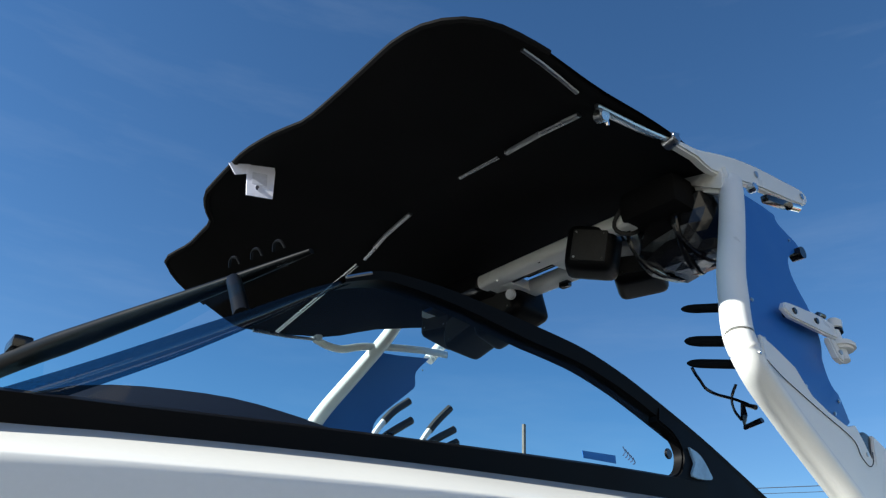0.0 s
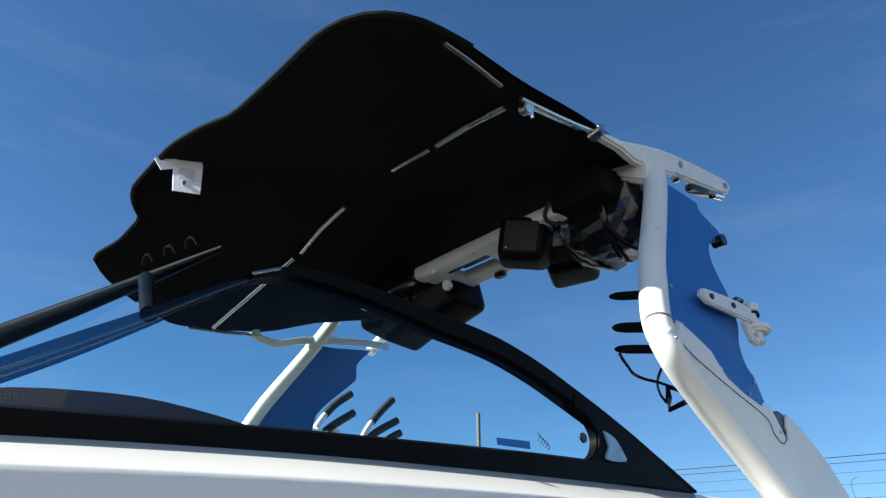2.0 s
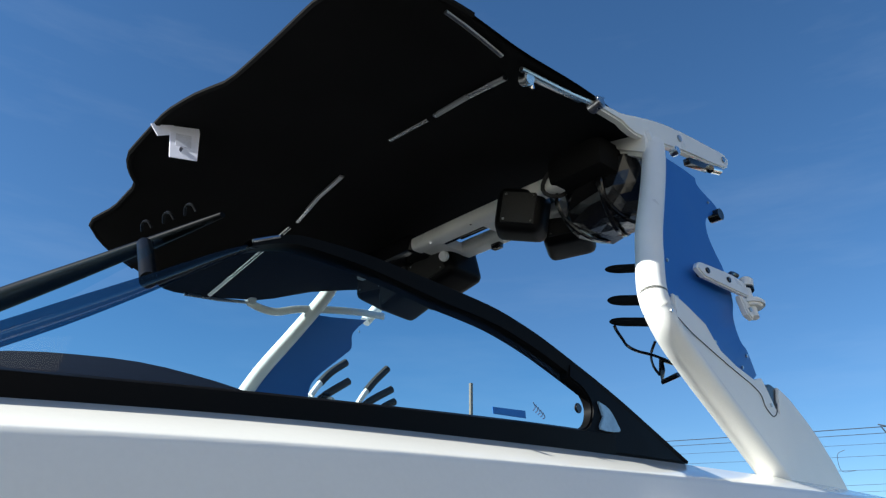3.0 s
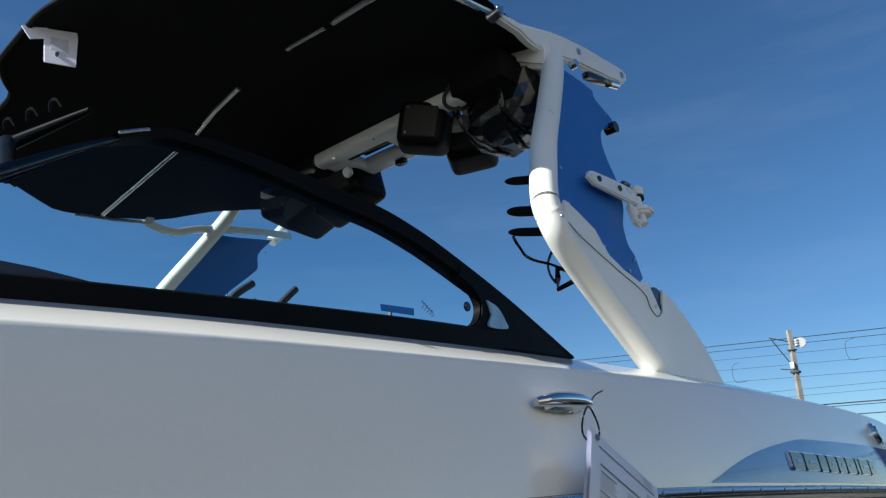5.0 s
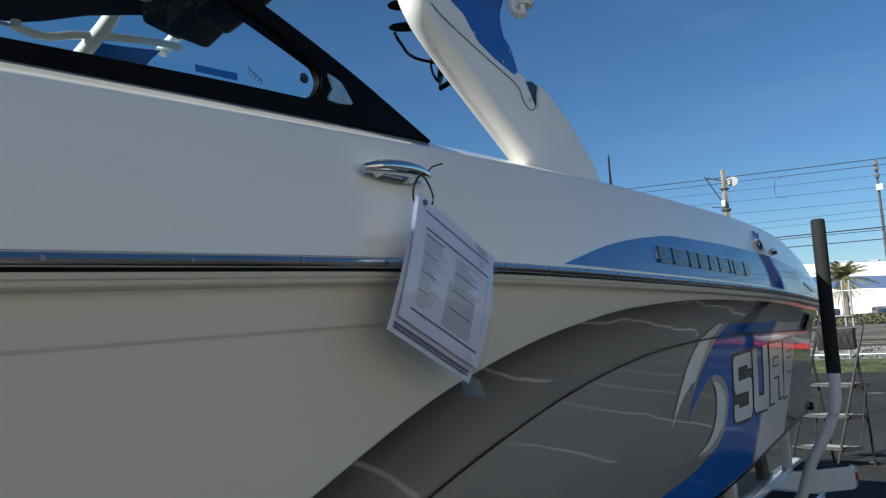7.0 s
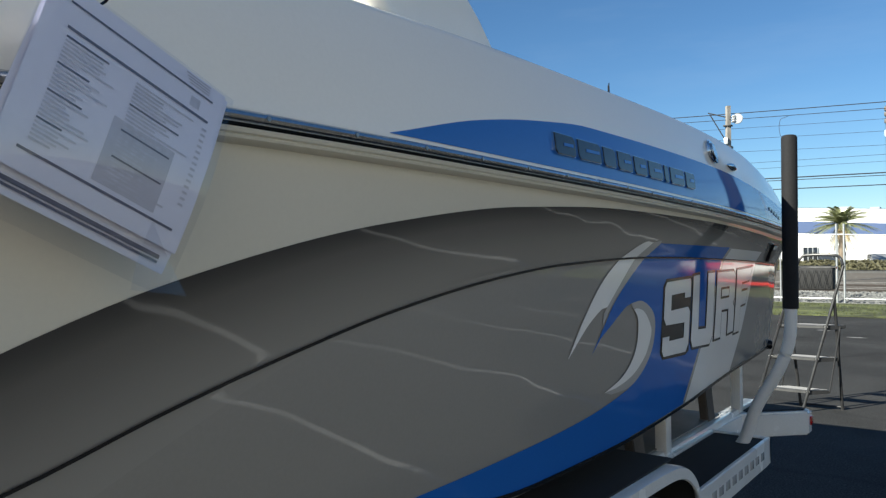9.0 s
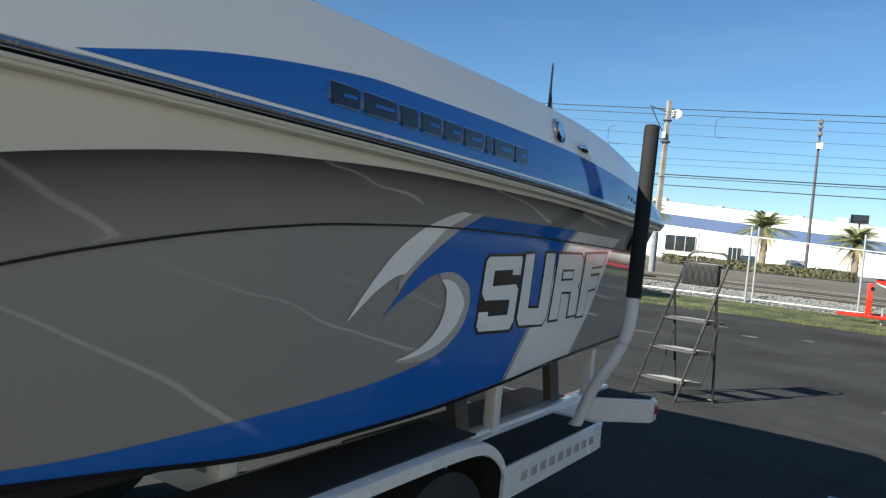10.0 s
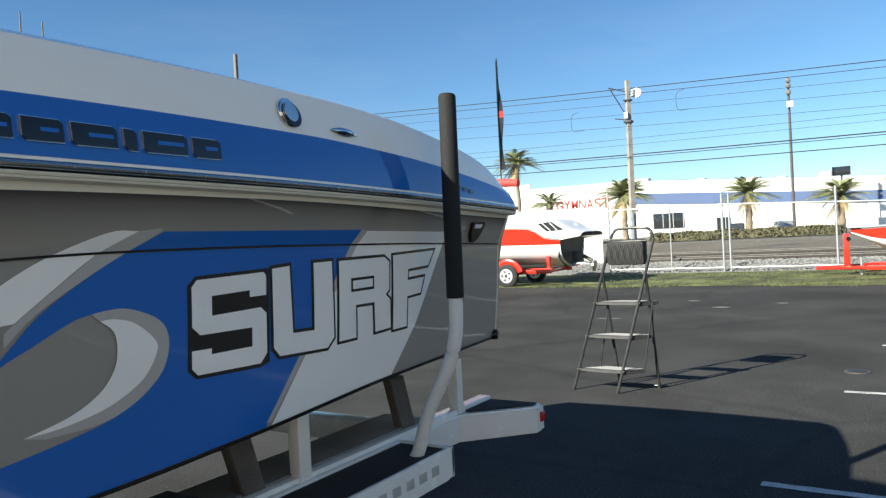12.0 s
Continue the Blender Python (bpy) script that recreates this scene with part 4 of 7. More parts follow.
fr = grid(lambda u, k: Vector((-5.69 + 0.22 * abs(u) ** 1.3 - 0.42 * k, u * (0.95 + 0.12 * k), 2.585 - 0.42 * k)), spaced(-1, 1, 21), spaced(0, 1, 6))
fg = part("front_pane", fr, GLASS, shield, "raked front glass")
fg.visible_shadow = False

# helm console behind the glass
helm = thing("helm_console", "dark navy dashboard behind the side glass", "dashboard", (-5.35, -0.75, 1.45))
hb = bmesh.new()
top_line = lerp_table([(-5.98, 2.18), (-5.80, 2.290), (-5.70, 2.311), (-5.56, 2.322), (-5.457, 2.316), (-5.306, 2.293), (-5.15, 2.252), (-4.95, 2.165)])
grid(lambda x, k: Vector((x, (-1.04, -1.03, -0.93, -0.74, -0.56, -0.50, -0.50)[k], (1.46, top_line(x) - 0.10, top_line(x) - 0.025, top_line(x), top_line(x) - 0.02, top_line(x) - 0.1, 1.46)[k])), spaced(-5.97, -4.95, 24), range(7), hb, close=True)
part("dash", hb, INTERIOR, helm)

# ---- wakeboard tower ----
tower = thing("wake_tower", "white tubular wakeboard tower with blue side panels", "tower", (-3.9, 0, 2.25))


def leg_place(s, out=0.0):
    dx, dz = (0.0, 0.0) if s > 0 else (-0.07, -0.05)
    return lambda a, b, c: Vector((a + dx, s * (-1.136 - out + 0.24 * max(0.0, b - 2.62) + c), b + dz * min(1.0, max(0.0, (b - 2.25) / 0.4))))


def lean(x, z, s=1, out=0.0):
    return leg_place(s, out)(x, z, 0.0)


for s in (1, -1):
    axis_line = [(-3.72, 2.222), (-3.86, 2.316), (-4.12, 2.480), (-4.25, 2.567)] + [(-4.30, 2.608)]
    foot = axis_line + [(-4.292, 2.65), (-4.27, 2.703), (-4.22, 2.682), (-4.145, 2.641), (-4.122, 2.606), (-4.088, 2.577), (-4.012, 2.550), (-3.908, 2.527), (-3.866, 2.540), (-3.838, 2.508), (-3.806, 2.464), (-3.786, 2.448), (-3.776, 2.50), (-3.766, 2.529), (-3.70, 2.507), (-3.60, 2.453), (-3.53, 2.408), (-3.44, 2.335), (-3.345, 2.235)]
    leg = part("lower_leg", plate(foot, 0.0775, leg_place(s, -0.031), None, 0.003), TOWER_WHITE, tower, "white moulded tower leg")
    part("leg_seam", tube(spline([lean(-4.30, 2.622, s, 0.0088), lean(-4.229, 2.591, s, 0.0088), lean(-4.06, 2.540, s, 0.0088), lean(-3.905, 2.496, s, 0.0088), lean(-3.873, 2.455, s, 0.0088), lean(-3.835, 2.434, s, 0.0088), lean(-3.806, 2.446, s, 0.0088), lean(-3.795, 2.478, s, 0.0088)], 6), 0.0014, 5), GEL_DARK, leg, "dark seam line")
    part("leg_notch", plate(curve2([(-3.838, 2.52), (-3.80, 2.535), (-3.766, 2.523), (-3.776, 2.47), (-3.787, 2.452), (-3.805, 2.474)], 3), 0.062, leg_place(s, -0.031), None, 0.004), BLACK_PLASTIC, leg, "black pivot notch")
    part("pivot_bolt", disc(0.006, 0.004, lean(-3.832, 2.466, s, 0.0095), (0, -s, 0), 10), STEEL, leg)
    part("seam_bolt", disc(0.005, 0.004, lean(-4.322, 2.636, s, 0.009), (0, -s, 0), 10), STEEL, leg)
    part("drain_stud", tube([lean(-3.66, 2.485, s, -0.03), lean(-3.652, 2.502, s, -0.03)], 0.006, 8), BLACK_PLASTIC, leg)
    part("upper_leg", tube(spline([Vector((0 if s > 0 else -0.03, 0, 0)) + p for p in (lean(-3.72, 2.222, s, -0.031), lean(-3.86, 2.316, s, -0.031), lean(-4.12, 2.480, s, -0.031), lean(-4.20, 2.533, s, -0.031), lean(-4.262, 2.576, s, -0.031), lean(-4.305, 2.618, s, -0.031), lean(-4.319, 2.675, s, -0.03), lean(-4.303, 2.735, s, -0.03), lean(-4.262, 2.82, s, -0.03), lean(-4.20, 2.94, s, -0.03), lean(-4.072, 3.14, s, -0.03), lean(-3.962, 3.32, s, -0.03), lean(-3.92, 3.41, s, -0.03))], 8), 0.040 if s > 0 else 0.035, 28), TOWER_WHITE, tower, "white tower tube")
    low_edge = [(-4.31, 2.705), (-4.231, 2.678), (-4.15, 2.640), (-4.128, 2.608), (-4.092, 2.577), (-4.014, 2.548), (-3.906, 2.525)]
    if s > 0:
        edge = curve2([(-3.872, 2.548), (-3.905, 2.611), (-3.930, 2.645), (-3.912, 2.720), (-3.857, 2.80), (-3.828, 2.912), (-3.838, 2.990), (-3.832, 3.060), (-3.79, 3.130), (-3.72, 3.175), (-3.655, 3.215), (-3.652, 3.245), (-3.70, 3.272), (-3.738, 3.300), (-3.728, 3.338)], 4) + [(-3.80, 3.345), (-3.97, 3.345)]
    else:
        edge = curve2([(-3.87, 2.56), (-3.93, 2.70), (-3.945, 2.87), (-3.92, 2.955), (-3.783, 3.094), (-3.747, 3.14), (-3.757, 3.21), (-3.690, 3.295)], 4) + [(-3.90, 3.263), (-4.03, 3.25)]
    outline = edge + [(-4.08, 3.17), (-4.20, 2.98), (-4.29, 2.80)] + low_edge
    panel = part("side_panel", plate(outline, 0.010, leg_place(s, -0.007), None, 0.002), PANEL_BLUE, tower, "blue anodised side panel")
    for x, z in ((-4.03, 3.195), (-4.112, 3.043), (-3.712, 3.232), (-4.215, 2.828), (-4.242, 2.700), (-4.100, 2.600), (-3.922, 2.597), (-3.960, 2.555)):
        part("rivet", disc(0.006, 0.006, lean(x, z, s, 0.0), (0, -s, 0), 10, None, 0.002), STEEL, panel)
    if s > 0:
        part("panel_spool", tube([lean(-3.685, 3.185, s, 0.016), lean(-3.685, 3.185, s, -0.025)], 0.022, 14), BLACK_PLASTIC, panel, "black rubber spool")
    arm = curve2([(-4.115, 2.825), (-4.092, 2.849), (-4.055, 2.858), (-3.97, 2.866), (-3.87, 2.872), (-3.80, 2.862), (-3.775, 2.835), (-3.80, 2.812), (-3.87, 2.806), (-3.98, 2.803), (-4.085, 2.801)], 2)
    rack = part("rack_arm", plate(arm, 0.02, leg_place(s, 0.026), None, 0.005), TOWER_WHITE, tower, "white board rack arm")
    for x, z in ((-4.06, 2.829), (-3.93, 2.836)):
        part("arm_bolt", disc(0.010, 0.008, lean(x, z, s, 0.038), (0, -s, 0), 12, None, 0.002), WINDOW_DARK, rack)
        part("arm_spacer", tube([lean(x, z, s, 0.02), lean(x, z, s, 0.005)], 0.012, 10), BLACK_PLASTIC, rack)
    part("arm_knob", tube(spline([lean(-3.865, 2.868, s, 0.02), lean(-3.84, 2.892, s, 0.02), lean(-3.80, 2.895, s, 0.02)], 4), 0.008, 8), BLACK_PLASTIC, rack, "black lock lever")
    part("rack_pivot", disc(0.023, 0.036, lean(-3.782, 2.868, s, 0.03), (0.15, 0, 1), 20, None, 0.006), TOWER_WHITE, rack)
    part("pivot_ring", disc(0.020, 0.016, lean(-3.788, 2.845, s, 0.03), (0.15, 0, 1), 20, None, 0.004), BLACK_PLASTIC, rack)
    part("pivot_pin", tube([lean(-3.80, 2.84, s, 0.03), lean(-3.828, 2.735, s, 0.03)], 0.013, 12), TOWER_WHITE, rack)
    part("rack_pivot", disc(0.036, 0.026, lean(-3.812, 2.785, s, 0.035), (0.15, 0, 1), 24, None, 0.008), TOWER_WHITE, rack)
    part("pivot_foot", plate([(-3.875, 2.80), (-3.83, 2.80), (-3.83, 2.745), (-3.85, 2.722), (-3.875, 2.735)], 0.022, leg_place(s, 0.022), None, 0.005), TOWER_WHITE, rack)
    part("foot_bolt", disc(0.008, 0.006, lean(-3.853, 2.755, s, 0.035), (0, -s, 0), 10), STEEL, rack)
    # plate that carries the canopy
    if s > 0:
        arm = curve2([(-4.225, 3.425), (-4.205, 3.455), (-4.10, 3.468), (-4.0, 3.50), (-3.85, 3.545), (-3.70, 3.575), (-3.50, 3.60), (-3.355, 3.615), (-3.325, 3.585), (-3.36, 3.545), (-3.50, 3.515), (-3.70, 3.482), (-3.88, 3.44), (-4.02, 3.415), (-4.10, 3.43)], 2)
        side = Vector((0, 0, 0)) if s > 0 else Vector((-0.22, 0.10, -0.29))
        brk = part("top_bracket", plate(arm, 0.034, lambda a, b, c, s=s: Vector((a, s * (-0.90 + c), b)) + side, None, 0.007), TOWER_WHITE, tower, "white bracket for the canopy")
        for x, z in ((-3.72, 3.53), (-3.375, 3.578)):
            part("bracket_bolt", disc(0.014, 0.008, Vector((x, s * -0.918, z)) + side, (0, -s, 0), 12, None, 0.002), STEEL, brk)
        part("latch", box((0.17, 0.03, 0.028), Vector((-3.60, s * -0.915, 3.462)) + side, None, 0.006, Matrix.Rotation(radians(-12), 4, "Y")), BLACK_PLASTIC, brk, "black latch")
        part("latch_barrel", tube([Vector((-3.53, s * -0.93, 3.468)) + side, Vector((-3.46, s * -0.93, 3.487)) + side], 0.017, 12), CHROME, brk, "chrome latch barrel")
        part("latch_knob", disc(0.018, 0.03, Vector((-3.80, s * -0.935, 3.43)) + side, (0, -s, 0), 14, None, 0.004), CHROME, brk, "chrome knob")
        part("clamp", disc(0.024, 0.05, Vector((-4.235, s * -0.905, 3.44)) + side, (0, -s, 0.2), 14, None, 0.005), STEEL, brk, "bright clamp")
        part("clamp_screw", tube([Vector((-4.215, s * -0.905, 3.44)) + side, Vector((-4.19, s * -0.905, 3.485)) + side], 0.009, 8), CHROME, brk)
    else:
        hoop = part("top_bracket", tube(spline([(-4.46, 0.945, 3.165), (-4.39, 0.945, 3.150), (-4.31, 0.945, 3.152), (-4.22, 0.945, 3.185), (-4.15, 0.945, 3.205), (-3.98, 0.945, 3.242), (-3.80, 0.945, 3.272), (-3.66, 0.945, 3.285)], 5), 0.010, 10, flat=1.9), TOWER_WHITE, tower, "white curved bracket for the canopy")
        part("rear_strut", tube([(-3.74, 1.0, 3.25), (-3.58, 0.98, 3.46)], 0.03, 12), TOWER_WHITE, tower, "short white rear strut")
        part("clamp", disc(0.022, 0.05, (-4.45, 0.945, 3.178), (0, 1, 0.2), 14, None, 0.005), STEEL, hoop, "bright clamp")
    if s > 0:
        part("gusset", plate(curve2([(-0.64, 3.472), (-0.74, 3.488), (-0.83, 3.482), (-0.93, 3.45), (-0.93, 3.345), (-0.86, 3.375), (-0.79, 3.415), (-0.71, 3.442)], 3), 0.05, lambda a, b, c, s=s: Vector((-3.955 + c + 0.12 * (b - 3.4), s * a, b)), None, 0.015), TOWER_WHITE, tower, "white corner gusset")
    if s < 0:
        continue
    # black padded board prongs, reaching inboard from the leg
    for z, r in ((3.002, 0.019), (2.885, 0.0225), (2.808, 0.019)):
        part("rack_prong", tube([(-3.926 + 0.026 * u, -0.679 - 0.32 * u, z - 0.072 * u) for u in (0, 0.012, 0.03, 0.06, 0.10, 0.16, 0.25, 0.6, 1.0)], lambda t, r=r: r * (0.22, 0.42, 0.60, 0.78, 0.91, 1, 1, 1, 1)[round(t * 8)], 12, flat=0.8), CANVAS, tower, "black padded board prong")
    part("prong_carrier", box((0.05, 0.03, 0.30), (-3.90, -0.99, 2.84), None, 0.006), BLACK_PLASTIC, tower)
    part("bungee", tube(spline([(-3.9, -0.678, 2.801), (-3.89, -0.682, 2.78), (-3.87, -0.685, 2.76), (-3.84, -0.684, 2.74), (-3.815, -0.706, 2.721), (-3.795, -0.749, 2.703), (-3.79, -0.797, 2.677)], 6), 0.0055, 6), BLACK_PLASTIC, tower, "black bungee cord")
    part("bungee", tube(spline([(-3.795, -0.768, 2.748), (-3.795, -0.75, 2.717), (-3.795, -0.745, 2.691), (-3.792, -0.75, 2.661), (-3.79, -0.768, 2.63)], 6), 0.0048, 6), BLACK_PLASTIC, tower, "black bungee cord")
    part("bungee_grip", tube([(-3.79, -0.822, 2.662), (-3.79, -0.779, 2.68), (-3.79, -0.778, 2.643), (-3.79, -0.777, 2.605), (-3.79, -0.837, 2.619)], 0.0125, 8, flat=0.7), BLACK_PLASTIC, tower, "black cord grip")
# outboard surf prongs on the far side, seen through the glass
for p in (((-3.977, 2.75), (-3.965, 2.83), (-3.871, 2.957), (-3.763, 3.044)), ((-3.95, 2.75), (-3.90, 2.83), (-3.739, 2.946)), ((-3.69, 2.76), (-3.66, 2.85), (-3.58, 2.96), (-3.481, 3.063)), ((-3.67, 2.77), (-3.60, 2.855), (-3.446, 2.951)), ((-3.56, 2.77), (-3.50, 2.84), (-3.422, 2.887))):
    line = spline([(x, 1.12, z) for x, z in p], 5)
    stem = part("surf_prong", tube(line, 0.016, 9), TOWER_WHITE, tower, "white surf rack prong")
    part("prong_pad", tube(line[-8:], 0.021, 9), RUBBER, stem, "black prong padding")
# cross beam: a rounded box frame with a slot, riveted under the canopy
def beam_bar(nm, x, y0, y1, w, h, z, label=""):
    bar = bmesh.new()
    ring = [(w / 2 * (abs(math.cos(a)) ** 0.6) * (1 if math.cos(a) > 0 else -1), h / 2 * (abs(math.sin(a)) ** 0.6) * (1 if math.sin(a) > 0 else -1)) for a in spaced(0, 2 * math.pi, 25)[:-1]]
    ys = spaced(y0, y1, 25)
    grid(lambda y, k: Vector((x + ring[k][0], y, z + ring[k][1] + 0.012 * (1 - (y / 0.9) ** 2) - 0.012)), ys, range(24), bar, close=True)
    for y in (y0, y1):
        bar.faces.new([bar.verts.new((x + a, y, z + b + 0.012 * (1 - (y / 0.9) ** 2) - 0.012)) for a, b in ring])
    return part(nm, bar, TOWER_WHITE, tower, label)


beam_bar("front_crossbar", -4.032, -0.66, 0.56, 0.078, 0.062, 3.358, "white front rail of the cross beam")
beam_bar("rear_crossbar", -3.846, -0.88, 0.66, 0.086, 0.062, 3.358, "white rear rail of the cross beam")
for y0, y1 in ((0.095, 0.225), (-0.30, -0.15), (-0.66, -0.52), (0.55, 0.70)):
    part("web_plate", box((0.17, y1 - y0, 0.046), (-3.94, (y0 + y1) / 2, 3.352), None, 0.008), TOWER_WHITE, tower, "white web between the rails")
part("slot_lining", box((0.012, 0.24, 0.06), (-3.992, -0.03, 3.36), None, 0.003), BLACK_PLASTIC, tower, "black lining of the beam slot")
# added plate that hides the sky, so the slot looks dark from below
part("slot_blackout", box((0.10, 0.25, 0.008), (-3.938, -0.03, 3.392), None, 0.002), CANVAS, tower, "black plate added to block the sky through the beam slot")
part("cable_gland", box((0.03, 0.05, 0.03), (-3.84, -0.075, 3.318), None, 0.006), BLACK_PLASTIC, tower, "small black cable gland")
for y in (-0.40, -0.13, 0.12, 0.5):
    part("bar_rivet", disc(0.006, 0.006, (-4.056, y, 3.332), (-0.5, 0, -1), 8), CHROME, tower)


# ---- speakers under the tower ----
def pod(centre, size, turn):
    bm = bmesh.new()
    bmesh.ops.create_cube(bm, size=1.0)
    bmesh.ops.scale(bm, vec=size, verts=bm.verts)
    for v in bm.verts:
        if v.co.x < 0:
            v.co.y *= 0.86
            v.co.z *= 0.86
    bmesh.ops.bevel(bm, geom=list(bm.edges), offset=0.045, segments=4, affect="EDGES", profile=0.6)
    bmesh.ops.transform(bm, matrix=Matrix.Translation(centre) @ turn, verts=bm.verts)
    return bm


def speaker(x, y, z, sx, sy, sz, tilt, yaw):
    sp = thing("tower_speaker", "glossy black speaker pod hung under the tower", "speaker", (x, y, z + 0.10), "tower speakers")
    tr = Matrix.Rotation(radians(tilt), 4, "X") @ Matrix.Rotation(radians(yaw), 4, "Z")
    part("cabinet", pod((x, y, z), (sx, sy, sz), tr), POD_BLACK, sp)
    nose = Matrix.Translation((x, y, z)) @ tr
    gb = box((0.014, sy * 0.62, sz * 0.62), (-sx / 2, 0, 0), None, 0.006)
    bmesh.ops.transform(gb, matrix=nose, verts=gb.verts)
    part("grille", gb, RUBBER, sp, "dark square grille")
    for dy, dz in ((-1, -1), (-1, 1), (1, -1), (1, 1)):
        part("grille_screw", disc(0.005, 0.006, nose @ Vector((-sx / 2 - 0.004, dy * sy * 0.25, dz * sz * 0.25)), nose.to_3x3() @ Vector((-1, 0, 0)), 8), STEEL, sp)
    part("hanger", tube([(x, y, z + sz / 2 - 0.03), (-3.90, y, 3.42)], 0.03, 10), BLACK_PLASTIC, sp)


for row in ((-4.03, -0.388, 3.292, 0.15, 0.21, 0.20, 12, 32), (-3.76, -0.395, 3.305, 0.18, 0.21, 0.185, -6, 26), (-3.86, 0.265, 3.275, 0.20, 0.33, 0.20, -16, 6), (-3.86, 0.47, 3.255, 0.22, 0.33, 0.17, -12, -4), (-3.86, 0.66, 3.335, 0.24, 0.26, 0.21, 4, 8)):
    speaker(*row)
part("pod_bracket", box((0.29, 0.40, 0.085), (-3.94, 0.43, 3.362), None, 0.02), BLACK_PLASTIC, tower, "black pod bracket wrapped round the beam")
# a crumpled wrapped bundle of cables and covers beside the outer pod
bundle = thing("wrapped_bundle", "crumpled glossy black bundle strapped under the tower", "bundle", (-3.86, -0.69, 3.40))
bb_ = bmesh.new()
bmesh.ops.create_icosphere(bb_, subdivisions=3, radius=1.0)
for v in bb_.verts:
    d = v.co.normalized()
    q = 1.0 + 0.13 * noise.noise(d * 2.1) + 0.16 * abs(noise.noise(d * 3.9 + Vector((3, 1, 2))))
    p = Vector([abs(c) ** 0.72 * (1 if c > 0 else -1) for c in d]) * q
    v.co = Vector((-3.85 + 0.15 * p.x, -0.69 + 0.165 * p.y, 3.31 + 0.128 * p.z + 0.18 * (-p.y * 0.165)))
part("cover", bb_, WRAP, bundle, "", False)
for k, yy in enumerate((-0.60, -0.70, -0.79)):
    part("strap", tube([Vector((-3.85 + 0.168 * math.cos(a), yy + 0.05 * math.cos(a) * (1 if k % 2 else -1), 3.305 + 0.136 * math.sin(a))) for a in spaced(0, 2 * math.pi, 33)], 0.010, 6, flat=0.5), BLACK_PLASTIC, bundle, "black strap")
part("mount_block", box((0.28, 0.25, 0.13), (-3.95, -0.685, 3.385), None, 0.04), CANVAS, bundle, "black mounting block")
dome = thing("dome_light", "small round white dome light under the tower", "light", (-3.79, 0.33, 3.40))
part("bezel", disc(0.024, 0.014, (-3.970, 0.125, 3.292), (-0.9, -0.3, -0.3), 20, None, 0.003), STEEL, dome)
part("lens", disc(0.020, 0.012, (-3.979, 0.122, 3.289), (-0.9, -0.3, -0.3), 20, None, 0.004), LENS_CLEAR, dome, "white lens")
strap = thing("tie_down_strap", "black webbing strap wrapped round the tower bar", "strap", (-4.03, -0.55, 3.358))
part("webbing", tube([Vector((-4.03, -0.55, 3.358)) + Vector((0.052 * math.cos(a), 0.02 * math.sin(a * 2), 0.05 * math.sin(a))) for a in spaced(0, 2 * math.pi, 21)], 0.008, 6), RUBBER, strap)

# ---- canopy ----
canopy = thing("bimini_canopy", "black canvas canopy stretched ahead of the tower", "canopy", (-4.6, 0, 3.4))
front_x = lerp_table([(-0.955, -4.86), (-0.95, -4.93), (-0.935, -5.02), (-0.89, -5.11), (-0.80, -5.178), (-0.684, -5.203), (-0.516, -5.205), (-0.28, -5.215), (-0.15, -5.27), (0.0, -5.305), (0.24, -5.31), (0.36, -5.27), (0.49, -5.20), (0.65, -5.20), (0.82, -5.235), (0.92, -5.17), (0.95, -5.08), (0.955, -5.0)])


def canopy_z(x, y):
    w = max(0.0, 1 - (y / 0.955) ** 2)
    along = min(1.0, max(0.0, (x + 5.32) / 0.8))
    droop = 0.160 * min(1.0, max(0.0, (y - 0.35) / 0.6)) ** 1.6 * min(1, max(0, (x + 5.2) / 0.35)) * min(1, max(0.0, (-3.88 - x) / 0.52))
    return 3.355 - 0.05 * y - 0.06 * max(0, y) * (1 - along) + 0.13 * w * along ** 0.8 - 0.03 * w * (1 - along) + 0.005 * max(0, -y) - 0.02 * max(0, -y) * along + 0.06 * min(1, max(0, (x + 4.65) / 0.5)) - droop


ROWS_Y = [-0.955, -0.952, -0.945, -0.935, -0.915, -0.89, -0.85] + spaced(-0.80, 0.80, 33) + [0.85, 0.89, 0.915, 0.935, 0.945, 0.952, 0.955]
cb = bmesh.new()
for lift in (0.0, 0.014):
    grid(lambda y, k: Vector((front_x(y) + (-3.77 - front_x(y)) * k, y * (1 - 0.11 * k ** 2), canopy_z(front_x(y) + (-3.77 - front_x(y)) * k, y) + lift + 0.004 * math.sin(9 * k + 3 * y))), ROWS_Y, spaced(0, 1, 14), cb)
fabric = part("fabric", cb, CANVAS, canopy)
part("front_hem", tube([Vector((front_x(y), y, canopy_z(front_x(y), y) + 0.006)) for y in ROWS_Y], 0.011, 7), CANVAS, fabric, "piped canvas hem")


def batten(nm, pts, r=0.011):
    part(nm, tube([Vector((x, y, canopy_z(x, y) - 0.012)) for x, y in pts], r, 8, flat=0.7), STEEL, canopy, "bright aluminium batten")


batten("side_batten", [(-4.935, -0.928), (-4.86, -0.925), (-4.78, -0.917), (-4.69, -0.905)], 0.0075)
batten("side_batten", [(-4.575, -0.885), (-4.44, -0.888), (-4.30, -0.893)], 0.013)
batten("side_batten", [(-4.77, 0.944), (-4.60, 0.946), (-4.46, 0.946)])
batten("cross_batten", [(-4.585, -0.82), (-4.572, -0.64), (-4.553, -0.46)])
batten("cross_batten", [(-4.55, -0.42), (-4.553, -0.21)], 0.008)
batten("cross_batten", [(-4.53, 0.13), (-4.515, 0.32), (-4.50, 0.50)])
